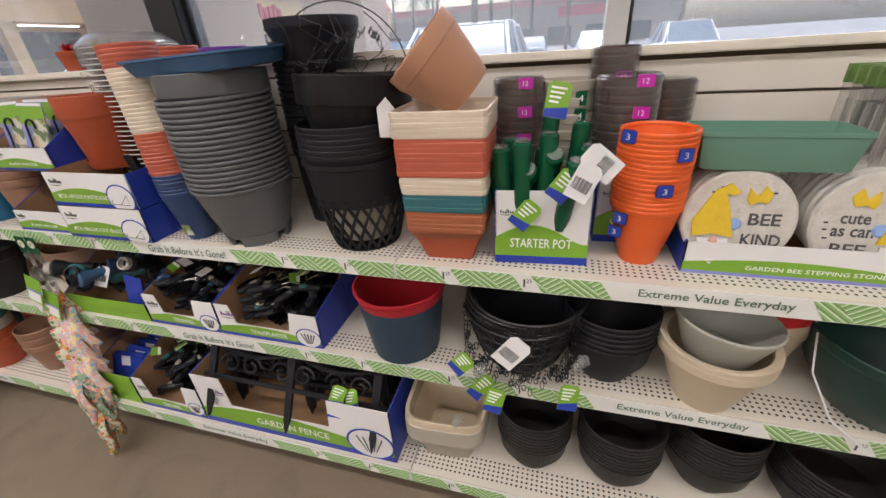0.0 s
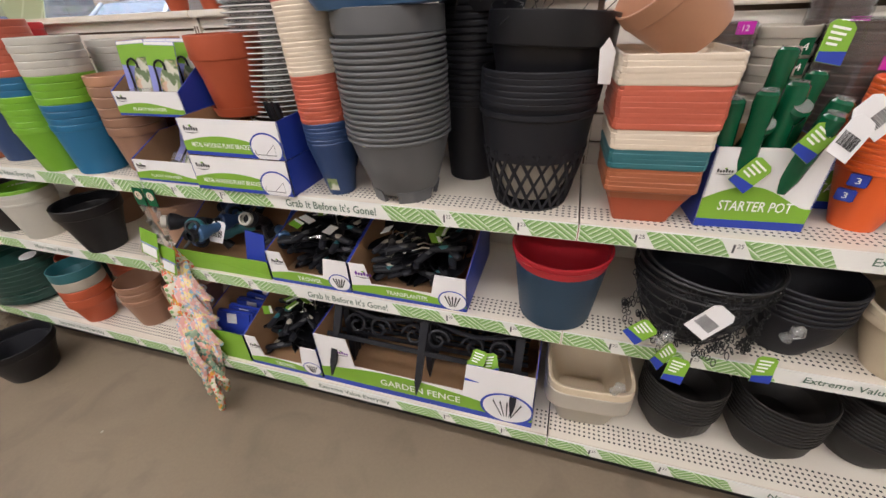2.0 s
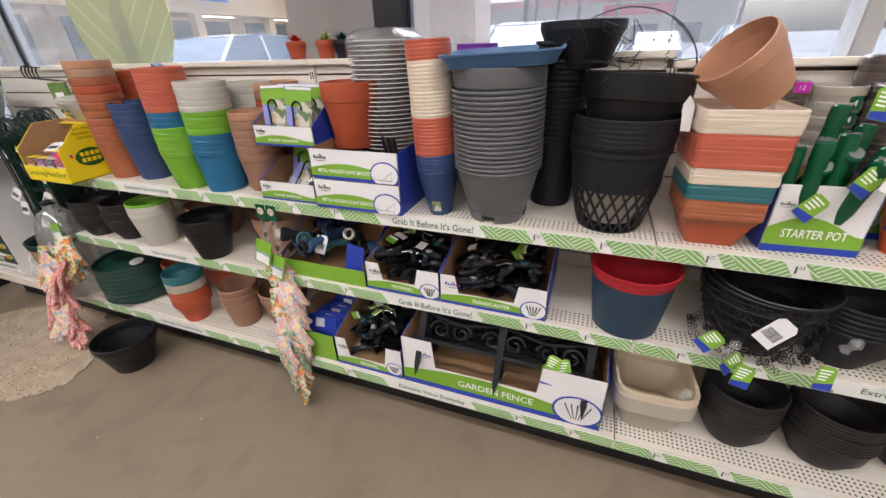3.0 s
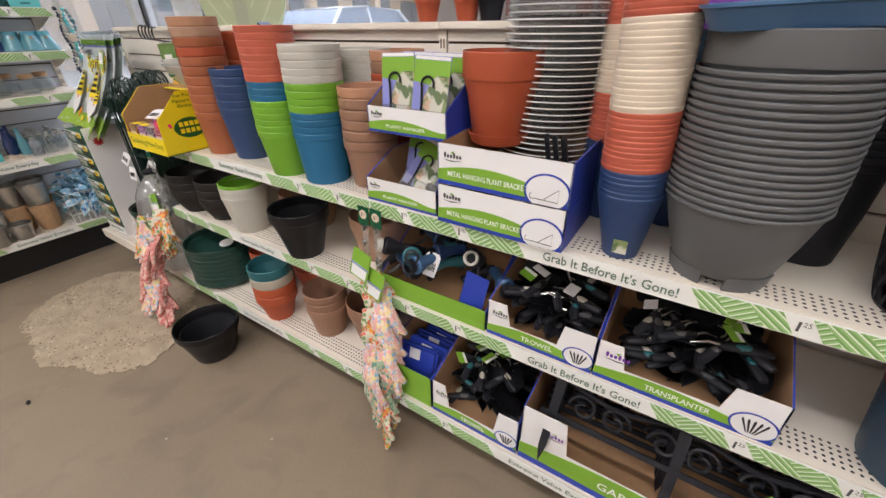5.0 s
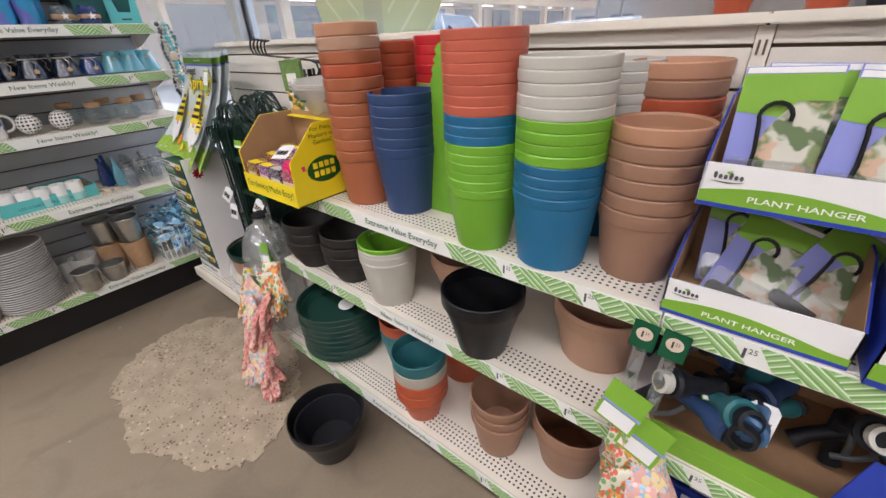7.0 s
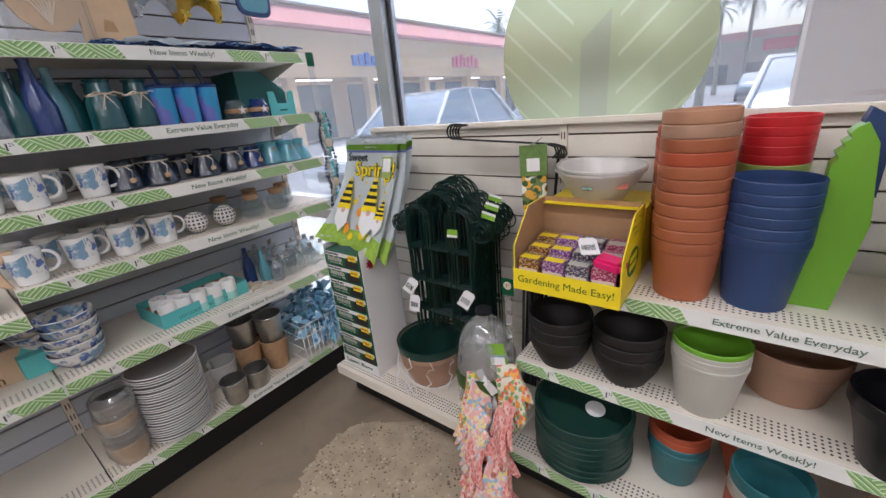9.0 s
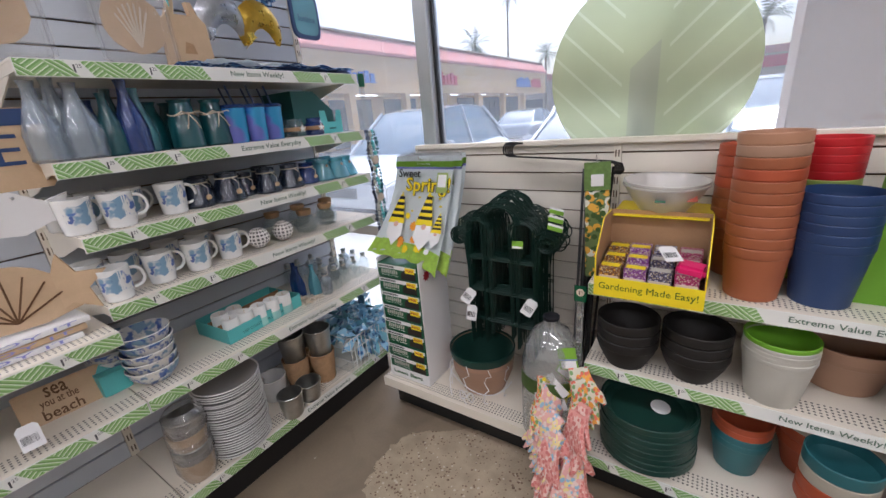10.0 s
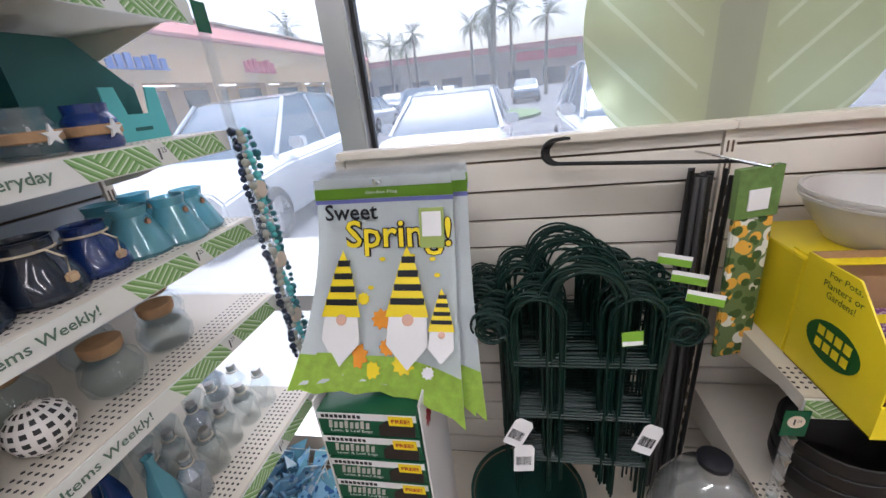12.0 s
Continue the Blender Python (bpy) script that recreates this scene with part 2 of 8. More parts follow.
M = dict(
    shelf=perforated("shelf_enamel", (0.76, 0.70, 0.60)),
    cream=mat("cream_enamel", (0.76, 0.70, 0.60), 0.4, vary=0.05, bump=0.02),
    slat=mat("slatwall_laminate", (0.74, 0.69, 0.61), 0.45, vary=0.05, bump=0.02, island=0.02),
    greyslat=mat("grey_slat", (0.52, 0.55, 0.60), 0.45, vary=0.05, bump=0.02, island=0.02),
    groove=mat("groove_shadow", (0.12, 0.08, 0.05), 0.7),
    kick=mat("black_kickplate", (0.012, 0.012, 0.013), 0.45),
    strip=mat("white_strip", (0.80, 0.80, 0.76), 0.35, vary=0.03, bump=0.0),
    herring=herringbone("green_herringbone"),
    ink=mat("green_grey_ink", (0.12, 0.19, 0.14), 0.5, vary=0.05),
    black_ink=mat("black_ink", (0.02, 0.02, 0.02), 0.5),
    white_ink=mat("white_ink", (0.85, 0.86, 0.82), 0.5, vary=0.02),
    floor=concrete("sealed_concrete"), patch=aggregate("bare_aggregate"),
    wall=mat("painted_wall", (0.72, 0.68, 0.60), 0.7, vary=0.05, scale=2.0),
    ceiling=mat("ceiling_paint", (0.78, 0.77, 0.74), 0.8, vary=0.04, scale=2.0),
    alu=mat("window_aluminium", (0.62, 0.63, 0.63), 0.35, metal=0.7, vary=0.06),
    black=mat("black_plastic", (0.010, 0.010, 0.012), 0.34, vary=0.2, spec=0.38),
    softblack=mat("matt_black_plastic", (0.012, 0.0125, 0.0165), 0.5, vary=0.2, spec=0.35),
    brownblack=mat("brown_black_plastic", (0.020, 0.018, 0.017), 0.5, vary=0.25, spec=0.35),
    charcoal=mat("charcoal_plastic", (0.085, 0.085, 0.088), 0.42, vary=0.12, island=0.08),
    navy=mat("navy_plastic", (0.025, 0.054, 0.145), 0.42, vary=0.08, island=0.05),
    slateblue=mat("slate_blue_plastic", (0.022, 0.05, 0.085), 0.42, vary=0.1, island=0.05),
    trayblue=mat("dusty_blue_plastic", (0.055, 0.13, 0.26), 0.42, vary=0.1),
    teal=mat("teal_plastic", (0.03, 0.14, 0.16), 0.4, vary=0.08, island=0.05),
    sky=mat("peacock_blue_plastic", (0.016, 0.13, 0.26), 0.38, vary=0.08, island=0.06),
    lime=mat("lime_plastic", (0.165, 0.39, 0.028), 0.38, vary=0.08, island=0.06),
    olive=mat("olive_green_plastic", (0.30, 0.38, 0.10), 0.4, vary=0.08),
    white=mat("warm_white_plastic", (0.50, 0.485, 0.43), 0.42, vary=0.06, island=0.04),
    bone=mat("bone_plastic", (0.68, 0.58, 0.46), 0.42, vary=0.06, island=0.04),
    stone=mat("stone_plastic", (0.44, 0.40, 0.33), 0.5, vary=0.08, island=0.04),
    sage=mat("sage_grey_plastic", (0.40, 0.40, 0.34), 0.45, vary=0.06),
    beige=mat("beige_plastic", (0.60, 0.50, 0.36), 0.4, vary=0.06, island=0.03),
    coral=mat("coral_plastic", (0.48, 0.11, 0.065), 0.42, vary=0.08, island=0.06),
    red=mat("red_plastic", (0.52, 0.02, 0.025), 0.38, vary=0.08, island=0.06),
    crimson=mat("crimson_lining", (0.42, 0.02, 0.03), 0.42, vary=0.08),
    orange=mat("orange_plastic", (0.82, 0.13, 0.022), 0.36, vary=0.06, island=0.05),
    terra=mat("terracotta_plastic", (0.35, 0.110, 0.048), 0.45, vary=0.1, island=0.06),
    rust=mat("rust_plastic", (0.42, 0.085, 0.035), 0.48, vary=0.1, island=0.05),
    tan=mat("tan_plastic", (0.30, 0.165, 0.105), 0.5, vary=0.08, island=0.06),
    peach=mat("peach_plastic", (0.47, 0.245, 0.145), 0.48, vary=0.08, island=0.04),
    taupe=mat("taupe_plastic", (0.40, 0.24, 0.16), 0.5, vary=0.08, island=0.04),
    dkgreen=mat("bottle_green_plastic", (0.012, 0.046, 0.036), 0.34, vary=0.15),
    seagreen=mat("sea_green_plastic", (0.13, 0.27, 0.20), 0.45, vary=0.08),
    gripgreen=mat("glossy_green_grip", (0.004, 0.085, 0.035), 0.2, vary=0.1),
    card=mat("white_card", (0.78, 0.77, 0.77), 0.5, vary=0.03, bump=0.01),
    greencard=mat("printed_green_card", (0.20, 0.40, 0.035), 0.42, vary=0.06, bump=0.01),
    bluecard=mat("printed_blue_card", (0.022, 0.05, 0.36), 0.42, vary=0.08, bump=0.01),
    violet=mat("periwinkle_card", (0.25, 0.27, 0.62), 0.45, vary=0.06, bump=0.01),
    purple=mat("purple_print", (0.16, 0.04, 0.32), 0.5),
    magenta=mat("magenta_tag", (0.55, 0.02, 0.42), 0.4),
    pinkbag=mat("pink_packet", (0.75, 0.02, 0.16), 0.35),
    kraft=mat("brown_cardboard", (0.36, 0.21, 0.11), 0.8, vary=0.12, scale=20.0, bump=0.12),
    yellow=mat("yellow_card", (0.85, 0.66, 0.01), 0.4, vary=0.05, bump=0.01),
    ovalgreen=mat("dark_green_print", (0.012, 0.09, 0.015), 0.45),
    steel=mat("bright_steel", (0.70, 0.70, 0.70), 0.25, metal=1.0, vary=0.1),
    galv=mat("galvanised_steel", (0.52, 0.52, 0.50), 0.32, metal=1.0, vary=0.25, scale=30.0),
    wire=mat("black_wire", (0.012, 0.012, 0.013), 0.4),
    greenwire=mat("dark_green_wire", (0.004, 0.022, 0.016), 0.35),
    saucer=glassy("very_clear_plastic", (0.85, 0.87, 0.87), 0.08, 0.09, (0.985, 0.985, 0.985), edge=0.45, low=0.03),
    clear=glassy("clear_plastic", (0.85, 0.87, 0.87), 0.10, 0.11, (0.93, 0.94, 0.94), low=0.10),
    greyplastic=mat("slate_grey", (0.115, 0.118, 0.122), 0.45, vary=0.06, scale=6.0, bump=0.05),
    cocoa=mat("brown", (0.055, 0.030, 0.024), 0.30, vary=0.10, scale=6.0, bump=0.05),
    film=glassy("clear_film", (0.9, 0.9, 0.9), 0.16, 0.05, (0.96, 0.96, 0.96), low=0.09),
    milky=glassy("milky_plastic", (0.80, 0.78, 0.75), 0.28, 0.42, (0.93, 0.92, 0.90), edge=0.5, low=0.04),
    glass=glassy("clear_glass", (0.78, 0.90, 0.93), 0.03, 0.03, (0.965, 0.99, 0.995), edge=0.6, low=0.04),
    aquaglass=glassy("aqua_glass", (0.22, 0.56, 0.66), 0.06, 0.45, (0.55, 0.84, 0.90), low=0.07),
    blueglass=glassy("cobalt_glass", (0.015, 0.06, 0.26), 0.05, 0.5, (0.12, 0.30, 0.75), low=0.07),
    tealglass=glassy("teal_glass", (0.008, 0.10, 0.12), 0.10, 0.7, (0.10, 0.40, 0.45), low=0.06),
    smoke=glassy("midnight_blue_glass", (0.01, 0.022, 0.05), 0.05, 0.55, (0.15, 0.22, 0.36), low=0.07),
    frost=glassy("ribbed_pale_glass", (0.55, 0.62, 0.68), 0.08, 0.22, (0.84, 0.88, 0.92), low=0.09),
    iris=washed("iridescent_blue", (0.03, 0.16, 0.50), [((0.05, 0.32, 0.58), 0.48, 0.25), ((0.17, 0.17, 0.53), 0.55, 0.3)], 30.0, 0.15),
    aqua=mat("aqua_card", (0.12, 0.50, 0.50), 0.5, vary=0.05),
    greenbox=mat("deep_teal_card", (0.02, 0.12, 0.11), 0.5, vary=0.08),
    ceramic=mat("white_glazed_ceramic", (0.80, 0.80, 0.78), 0.15, vary=0.03, bump=0.0, coat=0.4),
    floral=washed("blue_floral_glaze", (0.74, 0.73, 0.70), [((0.16, 0.31, 0.46), 0.515, 0.8), ((0.06, 0.14, 0.44), 0.545, 1.1), ((0.05, 0.10, 0.34), 0.60, 2.0)], 26.0),
    polka=woven("white_lattice_with_dark_holes", (0.78, 0.75, 0.72), (0.03, 0.03, 0.03)),
    plategrey=mat("grey_plate_glaze", (0.22, 0.21, 0.20), 0.3, vary=0.08),
    plate=mat("white_plate_glaze", (0.68, 0.67, 0.65), 0.25, vary=0.06),
    wood=mat("thin_plywood", (0.56, 0.40, 0.25), 0.6, vary=0.12, scale=24.0),
    burntwood=mat("engraved_brown", (0.14, 0.07, 0.03), 0.7),
    cork=mat("cork", (0.42, 0.26, 0.14), 0.85, vary=0.25, scale=60.0),
    twine=mat("pale_twine", (0.62, 0.54, 0.42), 0.9),
    silver=mat("silver_fish_metal", (0.60, 0.61, 0.63), 0.28, metal=0.85, vary=0.3, scale=30.0, bump=0.3),
    gold=mat("gold_fish_metal", (0.70, 0.48, 0.08), 0.28, metal=0.85, vary=0.3, scale=30.0, bump=0.3),
    bluecloth=spotted("blue_patterned_cloth", (0.10, 0.22, 0.45), [(0.55, 0.66, 0.75), (0.03, 0.07, 0.20)], 60.0),
    aquaribbon=mat("aqua_ribbon", (0.30, 0.62, 0.74), 0.22, vary=0.15, coat=0.5),
    ribbon=spotted("blue_ribbon", (0.30, 0.56, 0.76), [(0.72, 0.82, 0.88), (0.04, 0.14, 0.34)], 34.0, 0.3, 0.30),
    glove_a=spotted("floral_orange_glove", (0.66, 0.62, 0.50), [(0.78, 0.36, 0.06), (0.20, 0.36, 0.14), (0.70, 0.16, 0.10)], 52.0, 0.85, 0.40),
    glove_b=spotted("floral_pink_glove", (0.74, 0.42, 0.38), [(0.80, 0.66, 0.30), (0.30, 0.50, 0.66), (0.78, 0.62, 0.58)], 48.0, 0.85, 0.40),
    glove_c=spotted("floral_green_glove", (0.30, 0.40, 0.28), [(0.72, 0.34, 0.24), (0.66, 0.60, 0.46), (0.12, 0.26, 0.20)], 52.0, 0.85, 0.40),
    glove_d=spotted("coral_pink_glove", (0.74, 0.34, 0.30), [(0.80, 0.56, 0.50), (0.62, 0.20, 0.18)], 70.0),
    photo_a=washed("garden_photo_print", (0.22, 0.28, 0.12), [((0.62, 0.60, 0.52), 0.50, 0.6), ((0.09, 0.15, 0.05), 0.52, 1.0), ((0.60, 0.40, 0.28), 0.60, 1.2)], 30.0, 0.4),
    seeds=spotted("seed_packet_print", (0.30, 0.10, 0.16), [(0.70, 0.50, 0.12), (0.55, 0.30, 0.45), (0.10, 0.12, 0.05)], 80.0, 0.4, 0.4),
    stonecast=mat("cast_grey_stone", (0.58, 0.55, 0.50), 0.9, vary=0.14, scale=60.0, bump=0.5),
    gnomeyellow=mat("painted_yellow_relief", (0.72, 0.50, 0.03), 0.7, vary=0.12, scale=40.0),
    skin=mat("pale_pink_paint", (0.68, 0.42, 0.33), 0.8),
    petal=mat("pale_blue_paint", (0.26, 0.40, 0.72), 0.7),
    flagcloth=mat("pale_sky_cloth", (0.76, 0.81, 0.82), 0.8, vary=0.08),
    flaggrass=mat("bright_grass_print", (0.52, 0.74, 0.12), 0.8, vary=0.25, scale=50.0),
    flagorange=mat("orange_print", (0.78, 0.30, 0.03), 0.8, vary=0.2),
    lawnblack=mat("glossy_dark_green_carton", (0.012, 0.10, 0.045), 0.3, vary=0.1),
    lawnbrown=mat("dark_leaf_print", (0.03, 0.022, 0.02), 0.35),
    trelcard=mat("leafy_tag", (0.13, 0.22, 0.06), 0.45, vary=0.3, scale=60.0),
)


# ---- geometry helpers ----
def cuboid(bm, x0, x1, y0, y1, z0, z1, m=None, idx=0):
    pts = [(x, y, z) for z in (z0, z1) for y in (y0, y1) for x in (x0, x1)]
    vs = [bm.verts.new(m @ Vector(p) if m else p) for p in pts]
    for f in ((0, 2, 3, 1), (4, 5, 7, 6), (0, 1, 5, 4), (2, 6, 7, 3), (0, 4, 6, 2), (1, 3, 7, 5)):
        bm.faces.new([vs[i] for i in f]).material_index = idx
    return vs


def box(x0, x1, y0, y1, z0, z1, bev=0.0):
    bm = bmesh.new()
    cuboid(bm, x0, x1, y0, y1, z0, z1)
    if bev:
        bmesh.ops.bevel(bm, geom=bm.edges[:], offset=bev, segments=2, affect="EDGES")
    return bm


def lathe(profile, seg=36, square=0.0, m=None, bm=None, sx=1.0, sy=1.0):
    """Turn (radius, height) pairs round z. square above 2 makes the plan a rounded square."""
    bm = bm or bmesh.new()
    rings = []
    for r, z in profile:
        if r < 1e-5:
            p = Vector((0, 0, z))
            rings.append([bm.verts.new(m @ p if m else p)])
            continue
        ring = []
        for i in range(seg):
            a = 2 * math.pi * i / seg + (math.pi / seg)
            k = 1.0
            if square:
                k = (abs(math.cos(a)) ** square + abs(math.sin(a)) ** square) ** (-1 / square)
            p = Vector((r * k * math.cos(a) * sx, r * k * math.sin(a) * sy, z))
            ring.append(bm.verts.new(m @ p if m else p))
        rings.append(ring)
    for a, b in zip(rings, rings[1:]):
        if len(a) == 1 and len(b) == 1:
            continue
        for i in range(seg):
            j = (i + 1) % seg
            if len(a) == 1:
                bm.faces.new((a[0], b[j], b[i]))
            elif len(b) == 1:
                bm.faces.new((a[i], a[j], b[0]))
            else:
                bm.faces.new((a[i], a[j], b[j], b[i]))
    return bm


def tube(pts, r, seg=6, bm=None, closed=False):
    """A round wire along points."""
    bm = bm or bmesh.new()
    pts = [Vector(p) for p in pts]
    n = len(pts)
    rings = []
    up = Vector((0.13, 0.31, 0.94))
    for i, p in enumerate(pts):
        a = pts[(i - 1) % n] if closed or i else pts[0]
        b = pts[(i + 1) % n] if closed or i < n - 1 else pts[-1]
        d = (b - a).normalized()
        u = d.cross(up)
        if u.length < 0.05:
            u = d.cross(Vector((1, 0, 0)))
        u.normalize()
        v = d.cross(u)
        rr = r[i] if isinstance(r, (list, tuple)) else r
        rings.append([bm.verts.new(p + rr * (math.cos(t) * u + math.sin(t) * v)) for t in (2 * math.pi * k / seg for k in range(seg))])
    pairs = list(zip(rings, rings[1:])) + ([(rings[-1], rings[0])] if closed else [])
    for a, b in pairs:
        for k in range(seg):
            bm.faces.new((a[k], a[(k + 1) % seg], b[(k + 1) % seg], b[k]))
    if not closed:
        bm.faces.new(rings[0][::-1])
        bm.faces.new(rings[-1])
    return bm


def slab(outline, y0, y1, bm=None, m=None, axis="y"):
    """A flat shape given in (x, z), thick from y0 to y1."""
    bm = bm or bmesh.new()
    put = (lambda x, z, y: Vector((x, y, z))) if axis == "y" else ((lambda x, z, y: Vector((x, z, y))) if axis == "z" else (lambda x, z, y: Vector((y, x, z))))
    fr = [bm.verts.new(m @ put(x, z, y0) if m else put(x, z, y0)) for x, z in outline]
    bk = [bm.verts.new(m @ put(x, z, y1) if m else put(x, z, y1)) for x, z in outline]
    bm.faces.new(fr)
    bm.faces.new(bk[::-1])
    for i in range(len(outline)):
        j = (i + 1) % len(outline)
        bm.faces.new((fr[j], fr[i], bk[i], bk[j]))
    return bm


def mesh_of(bm, name, sharp=0.6):
    bmesh.ops.recalc_face_normals(bm, faces=bm.faces[:])
    for e in bm.edges:
        e.smooth = not (len(e.link_faces) == 2 and e.calc_face_angle(0) > sharp)
    for f in bm.faces:
        f.smooth = True
    me = bpy.data.meshes.new(name)
    bm.to_mesh(me)
    bm.free()
    return me


def part(name, bm, material, parent=None, label="", m=None, kind=""):
    me = bm if isinstance(bm, bpy.types.Mesh) else mesh_of(bm, name)
    if not len(me.materials):
        for k in material if isinstance(material, (list, tuple)) else [material]:
            me.materials.append(k)
    ob = new(name, me)
    if parent:
        ob.parent = parent
    if m:
        ob.matrix_basis = m
    return tagged(ob, label=label, kind=kind)


def thing(name, label, category, m=None, group="", kind=""):
    ob = new(name)
    ob.empty_display_size = 0.05
    if m:
        ob.matrix_basis = m
    return tagged(ob, label, category, group, kind)


def solo(name, bm, material, label, category, m=None, group="", kind=""):
    return tagged(part(name, bm, material, None, "", m), label, category, group, kind)


LETTERS = {}


def letters(s, width, height, material, parent, m, name="lettering", bold=0.0):
    """Raised print of the words s, width by height, centred, in the local x and z, facing -y."""
    key = (s, round(width, 4), round(height, 4), material.name, bold)
    if key not in LETTERS:
        cu = bpy.data.curves.new("words", "FONT")
        cu.body, cu.align_x, cu.align_y, cu.size, cu.offset, cu.resolution_u = s, "CENTER", "CENTER", 1.0, bold, 2
        ob = bpy.data.objects.new("words", cu)
        me = bpy.data.meshes.new_from_object(ob)
        bpy.data.objects.remove(ob)
        co = np.empty(len(me.vertices) * 3)
        me.vertices.foreach_get("co", co)
        co = co.reshape(-1, 3)
        lo, hi = co.min(0), co.max(0)
        mid, size = (lo + hi) / 2, hi - lo
        out = np.zeros_like(co)
        out[:, 0] = (co[:, 0] - mid[0]) * width / size[0]
        out[:, 2] = (co[:, 1] - mid[1]) * height / size[1]
        me.vertices.foreach_set("co", out.ravel())
        me.materials.clear()
        me.materials.append(material)
        LETTERS[key] = me
    return part(name, LETTERS[key], material, parent, "", m)


T = Matrix.Translation


def rnd(a, b):
    return random.uniform(a, b)


# ---- floor, walls, ceiling ----
tagged(part("floor", box(-7.2, 5.2, -8.2, 0.62, -0.1, 0.0), M["floor"]), "sealed grey-brown concrete shop floor with stains", "floor", kind="structure")
out = [(-3.00, -0.61), (-3.08, -0.56), (-3.15, -0.48), (-3.18, -0.38), (-3.20, -0.25), (-3.13, -0.14), (-3.03, -0.07), (-2.95, -0.01), (-2.85, 0.03), (-2.70, 0.04), (-2.60, 0.01),
       (-2.48, -0.06), (-2.37, -0.13), (-2.29, -0.20), (-2.22, -0.32), (-2.22, -0.42), (-2.25, -0.48), (-2.36, -0.55), (-2.48, -0.59), (-2.59, -0.66), (-2.70, -0.64), (-2.82, -0.63), (-2.91, -0.62)]
pb = bmesh.new()
ring = []
for (ax, ay), (bx_, by_) in zip(out, out[1:] + out[:1]):
    for k in range(5):
        t = k / 5
        j = 0.0 if k == 0 else 0.016
        ring.append((ax + (bx_ - ax) * t + rnd(-j, j), ay + (by_ - ay) * t + rnd(-j, j)))
slab(ring, 0.0005, 0.004, pb, axis="z")
tagged(part("floor_patch", pb, M["patch"]), "worn floor patch with bare aggregate showing", "floor", kind="structure")
leaf = slab([(-0.014, 0), (-0.004, 0.008), (0.012, 0.005), (0.016, -0.003), (0.002, -0.008)], 0.0, 0.003, axis="z")
solo("leaf_scrap", leaf, M["softblack"], "small dark leaf scrap on the concrete floor", "leaf", pose(-2.39, -0.745, 0.001))

tagged(part("wall_back", box(-7.2, 5.2, -8.3, -8.2, 0, CEIL), M["wall"]), "plain painted shop wall", "wall", kind="structure")
tagged(part("wall_left", box(-7.3, -7.2, -8.3, 0.62, 0, CEIL), M["wall"]), "plain painted shop wall", "wall", kind="structure")
tagged(part("wall_right", box(5.2, 5.3, -8.3, 0.62, 0, CEIL), M["wall"]), "plain painted shop wall", "wall", kind="structure")
tagged(part("ceiling", box(-7.3, 5.3, -8.3, 0.62, CEIL, CEIL + 0.1), M["ceiling"]), "white painted shop ceiling", "ceiling", kind="structure")

# strip lights under the ceiling
LAMP = glow("lamp_diffuser", (1.0, 0.96, 0.90), 3.0)
for k, (x, y) in enumerate(LAMP_ROWS):
    th = thing("strip_light", "long white fluorescent strip light under the ceiling", "ceiling light", pose(x, y, CEIL - 0.14), "ceiling strip lights")
    part("housing", box(-1.2, 1.2, -0.09, 0.09, 0.03, 0.14), M["cream"], th)
    part("diffuser", box(-1.18, 1.18, -0.075, 0.075, 0.012, 0.03), LAMP, th)
    lt = bpy.data.lights.new("strip_lamp", "AREA")
    lt.shape, lt.size, lt.size_y, lt.energy, lt.color = "RECTANGLE", 2.36, 0.15, 11.5, (1.0, 0.95, 0.91)
    lo = new("strip_lamp", lt)
    lo.matrix_world = pose(x, y, CEIL - 0.145)

# window wall: sill, mullions, panes
GY = 0.52
wall_parts = thing("window_1", "shopfront window wall with aluminium mullions", "window", kind="structure")
part("window_sill", box(-7.2, 5.2, GY - 0.06, GY + 0.08, 0.0, 0.12), M["alu"], wall_parts)
part("window_head", box(-7.2, 5.2, GY - 0.06, GY + 0.08, 3.0, CEIL), M["wall"], wall_parts)
MULL = [(-5.2, 0.07), (-3.345, 0.075), (-0.93, 0.12), (0.445, 0.05), (2.2, 0.06), (3.8, 0.06)]
for x, w in MULL:
    part("mullion", box(x - w / 2, x + w / 2, GY - 0.05, GY + 0.05, 0.12, 3.0, 0.004), M["kick"] if x == -0.93 else M["alu"], wall_parts)
    part("gasket", box(x + w / 2, x + w / 2 + 0.012, GY - 0.012, GY + 0.012, 0.12, 3.0), M["kick"], wall_parts)
part("transom", box(-5.2, -3.345, GY - 0.045, GY + 0.045, 0.70, 0.76), M["alu"], wall_parts)
PANE = glassy("window_pane", (0.9, 0.95, 0.95), 0.0, 0.10, (0.79, 0.83, 0.88), low=0.06)
# pale blue translucent share lays a painted haze over the view out
haze = PANE.node_tree.nodes.new("ShaderNodeBsdfTranslucent")
haze.inputs["Color"].default_value = (0.78, 0.88, 0.97, 1)
PANE.node_tree.links.new(haze.outputs[0], [n for n in PANE.node_tree.nodes if n.type == "MIX_SHADER"][0].inputs[2])
edges = [-7.2] + [x for x, w in MULL] + [5.2]
for a, b in zip(edges, edges[1:]):
    p = part("pane", box(a, b, GY - 0.003, GY + 0.003, 0.12, 3.0), PANE, wall_parts)
    p.visible_shadow = False
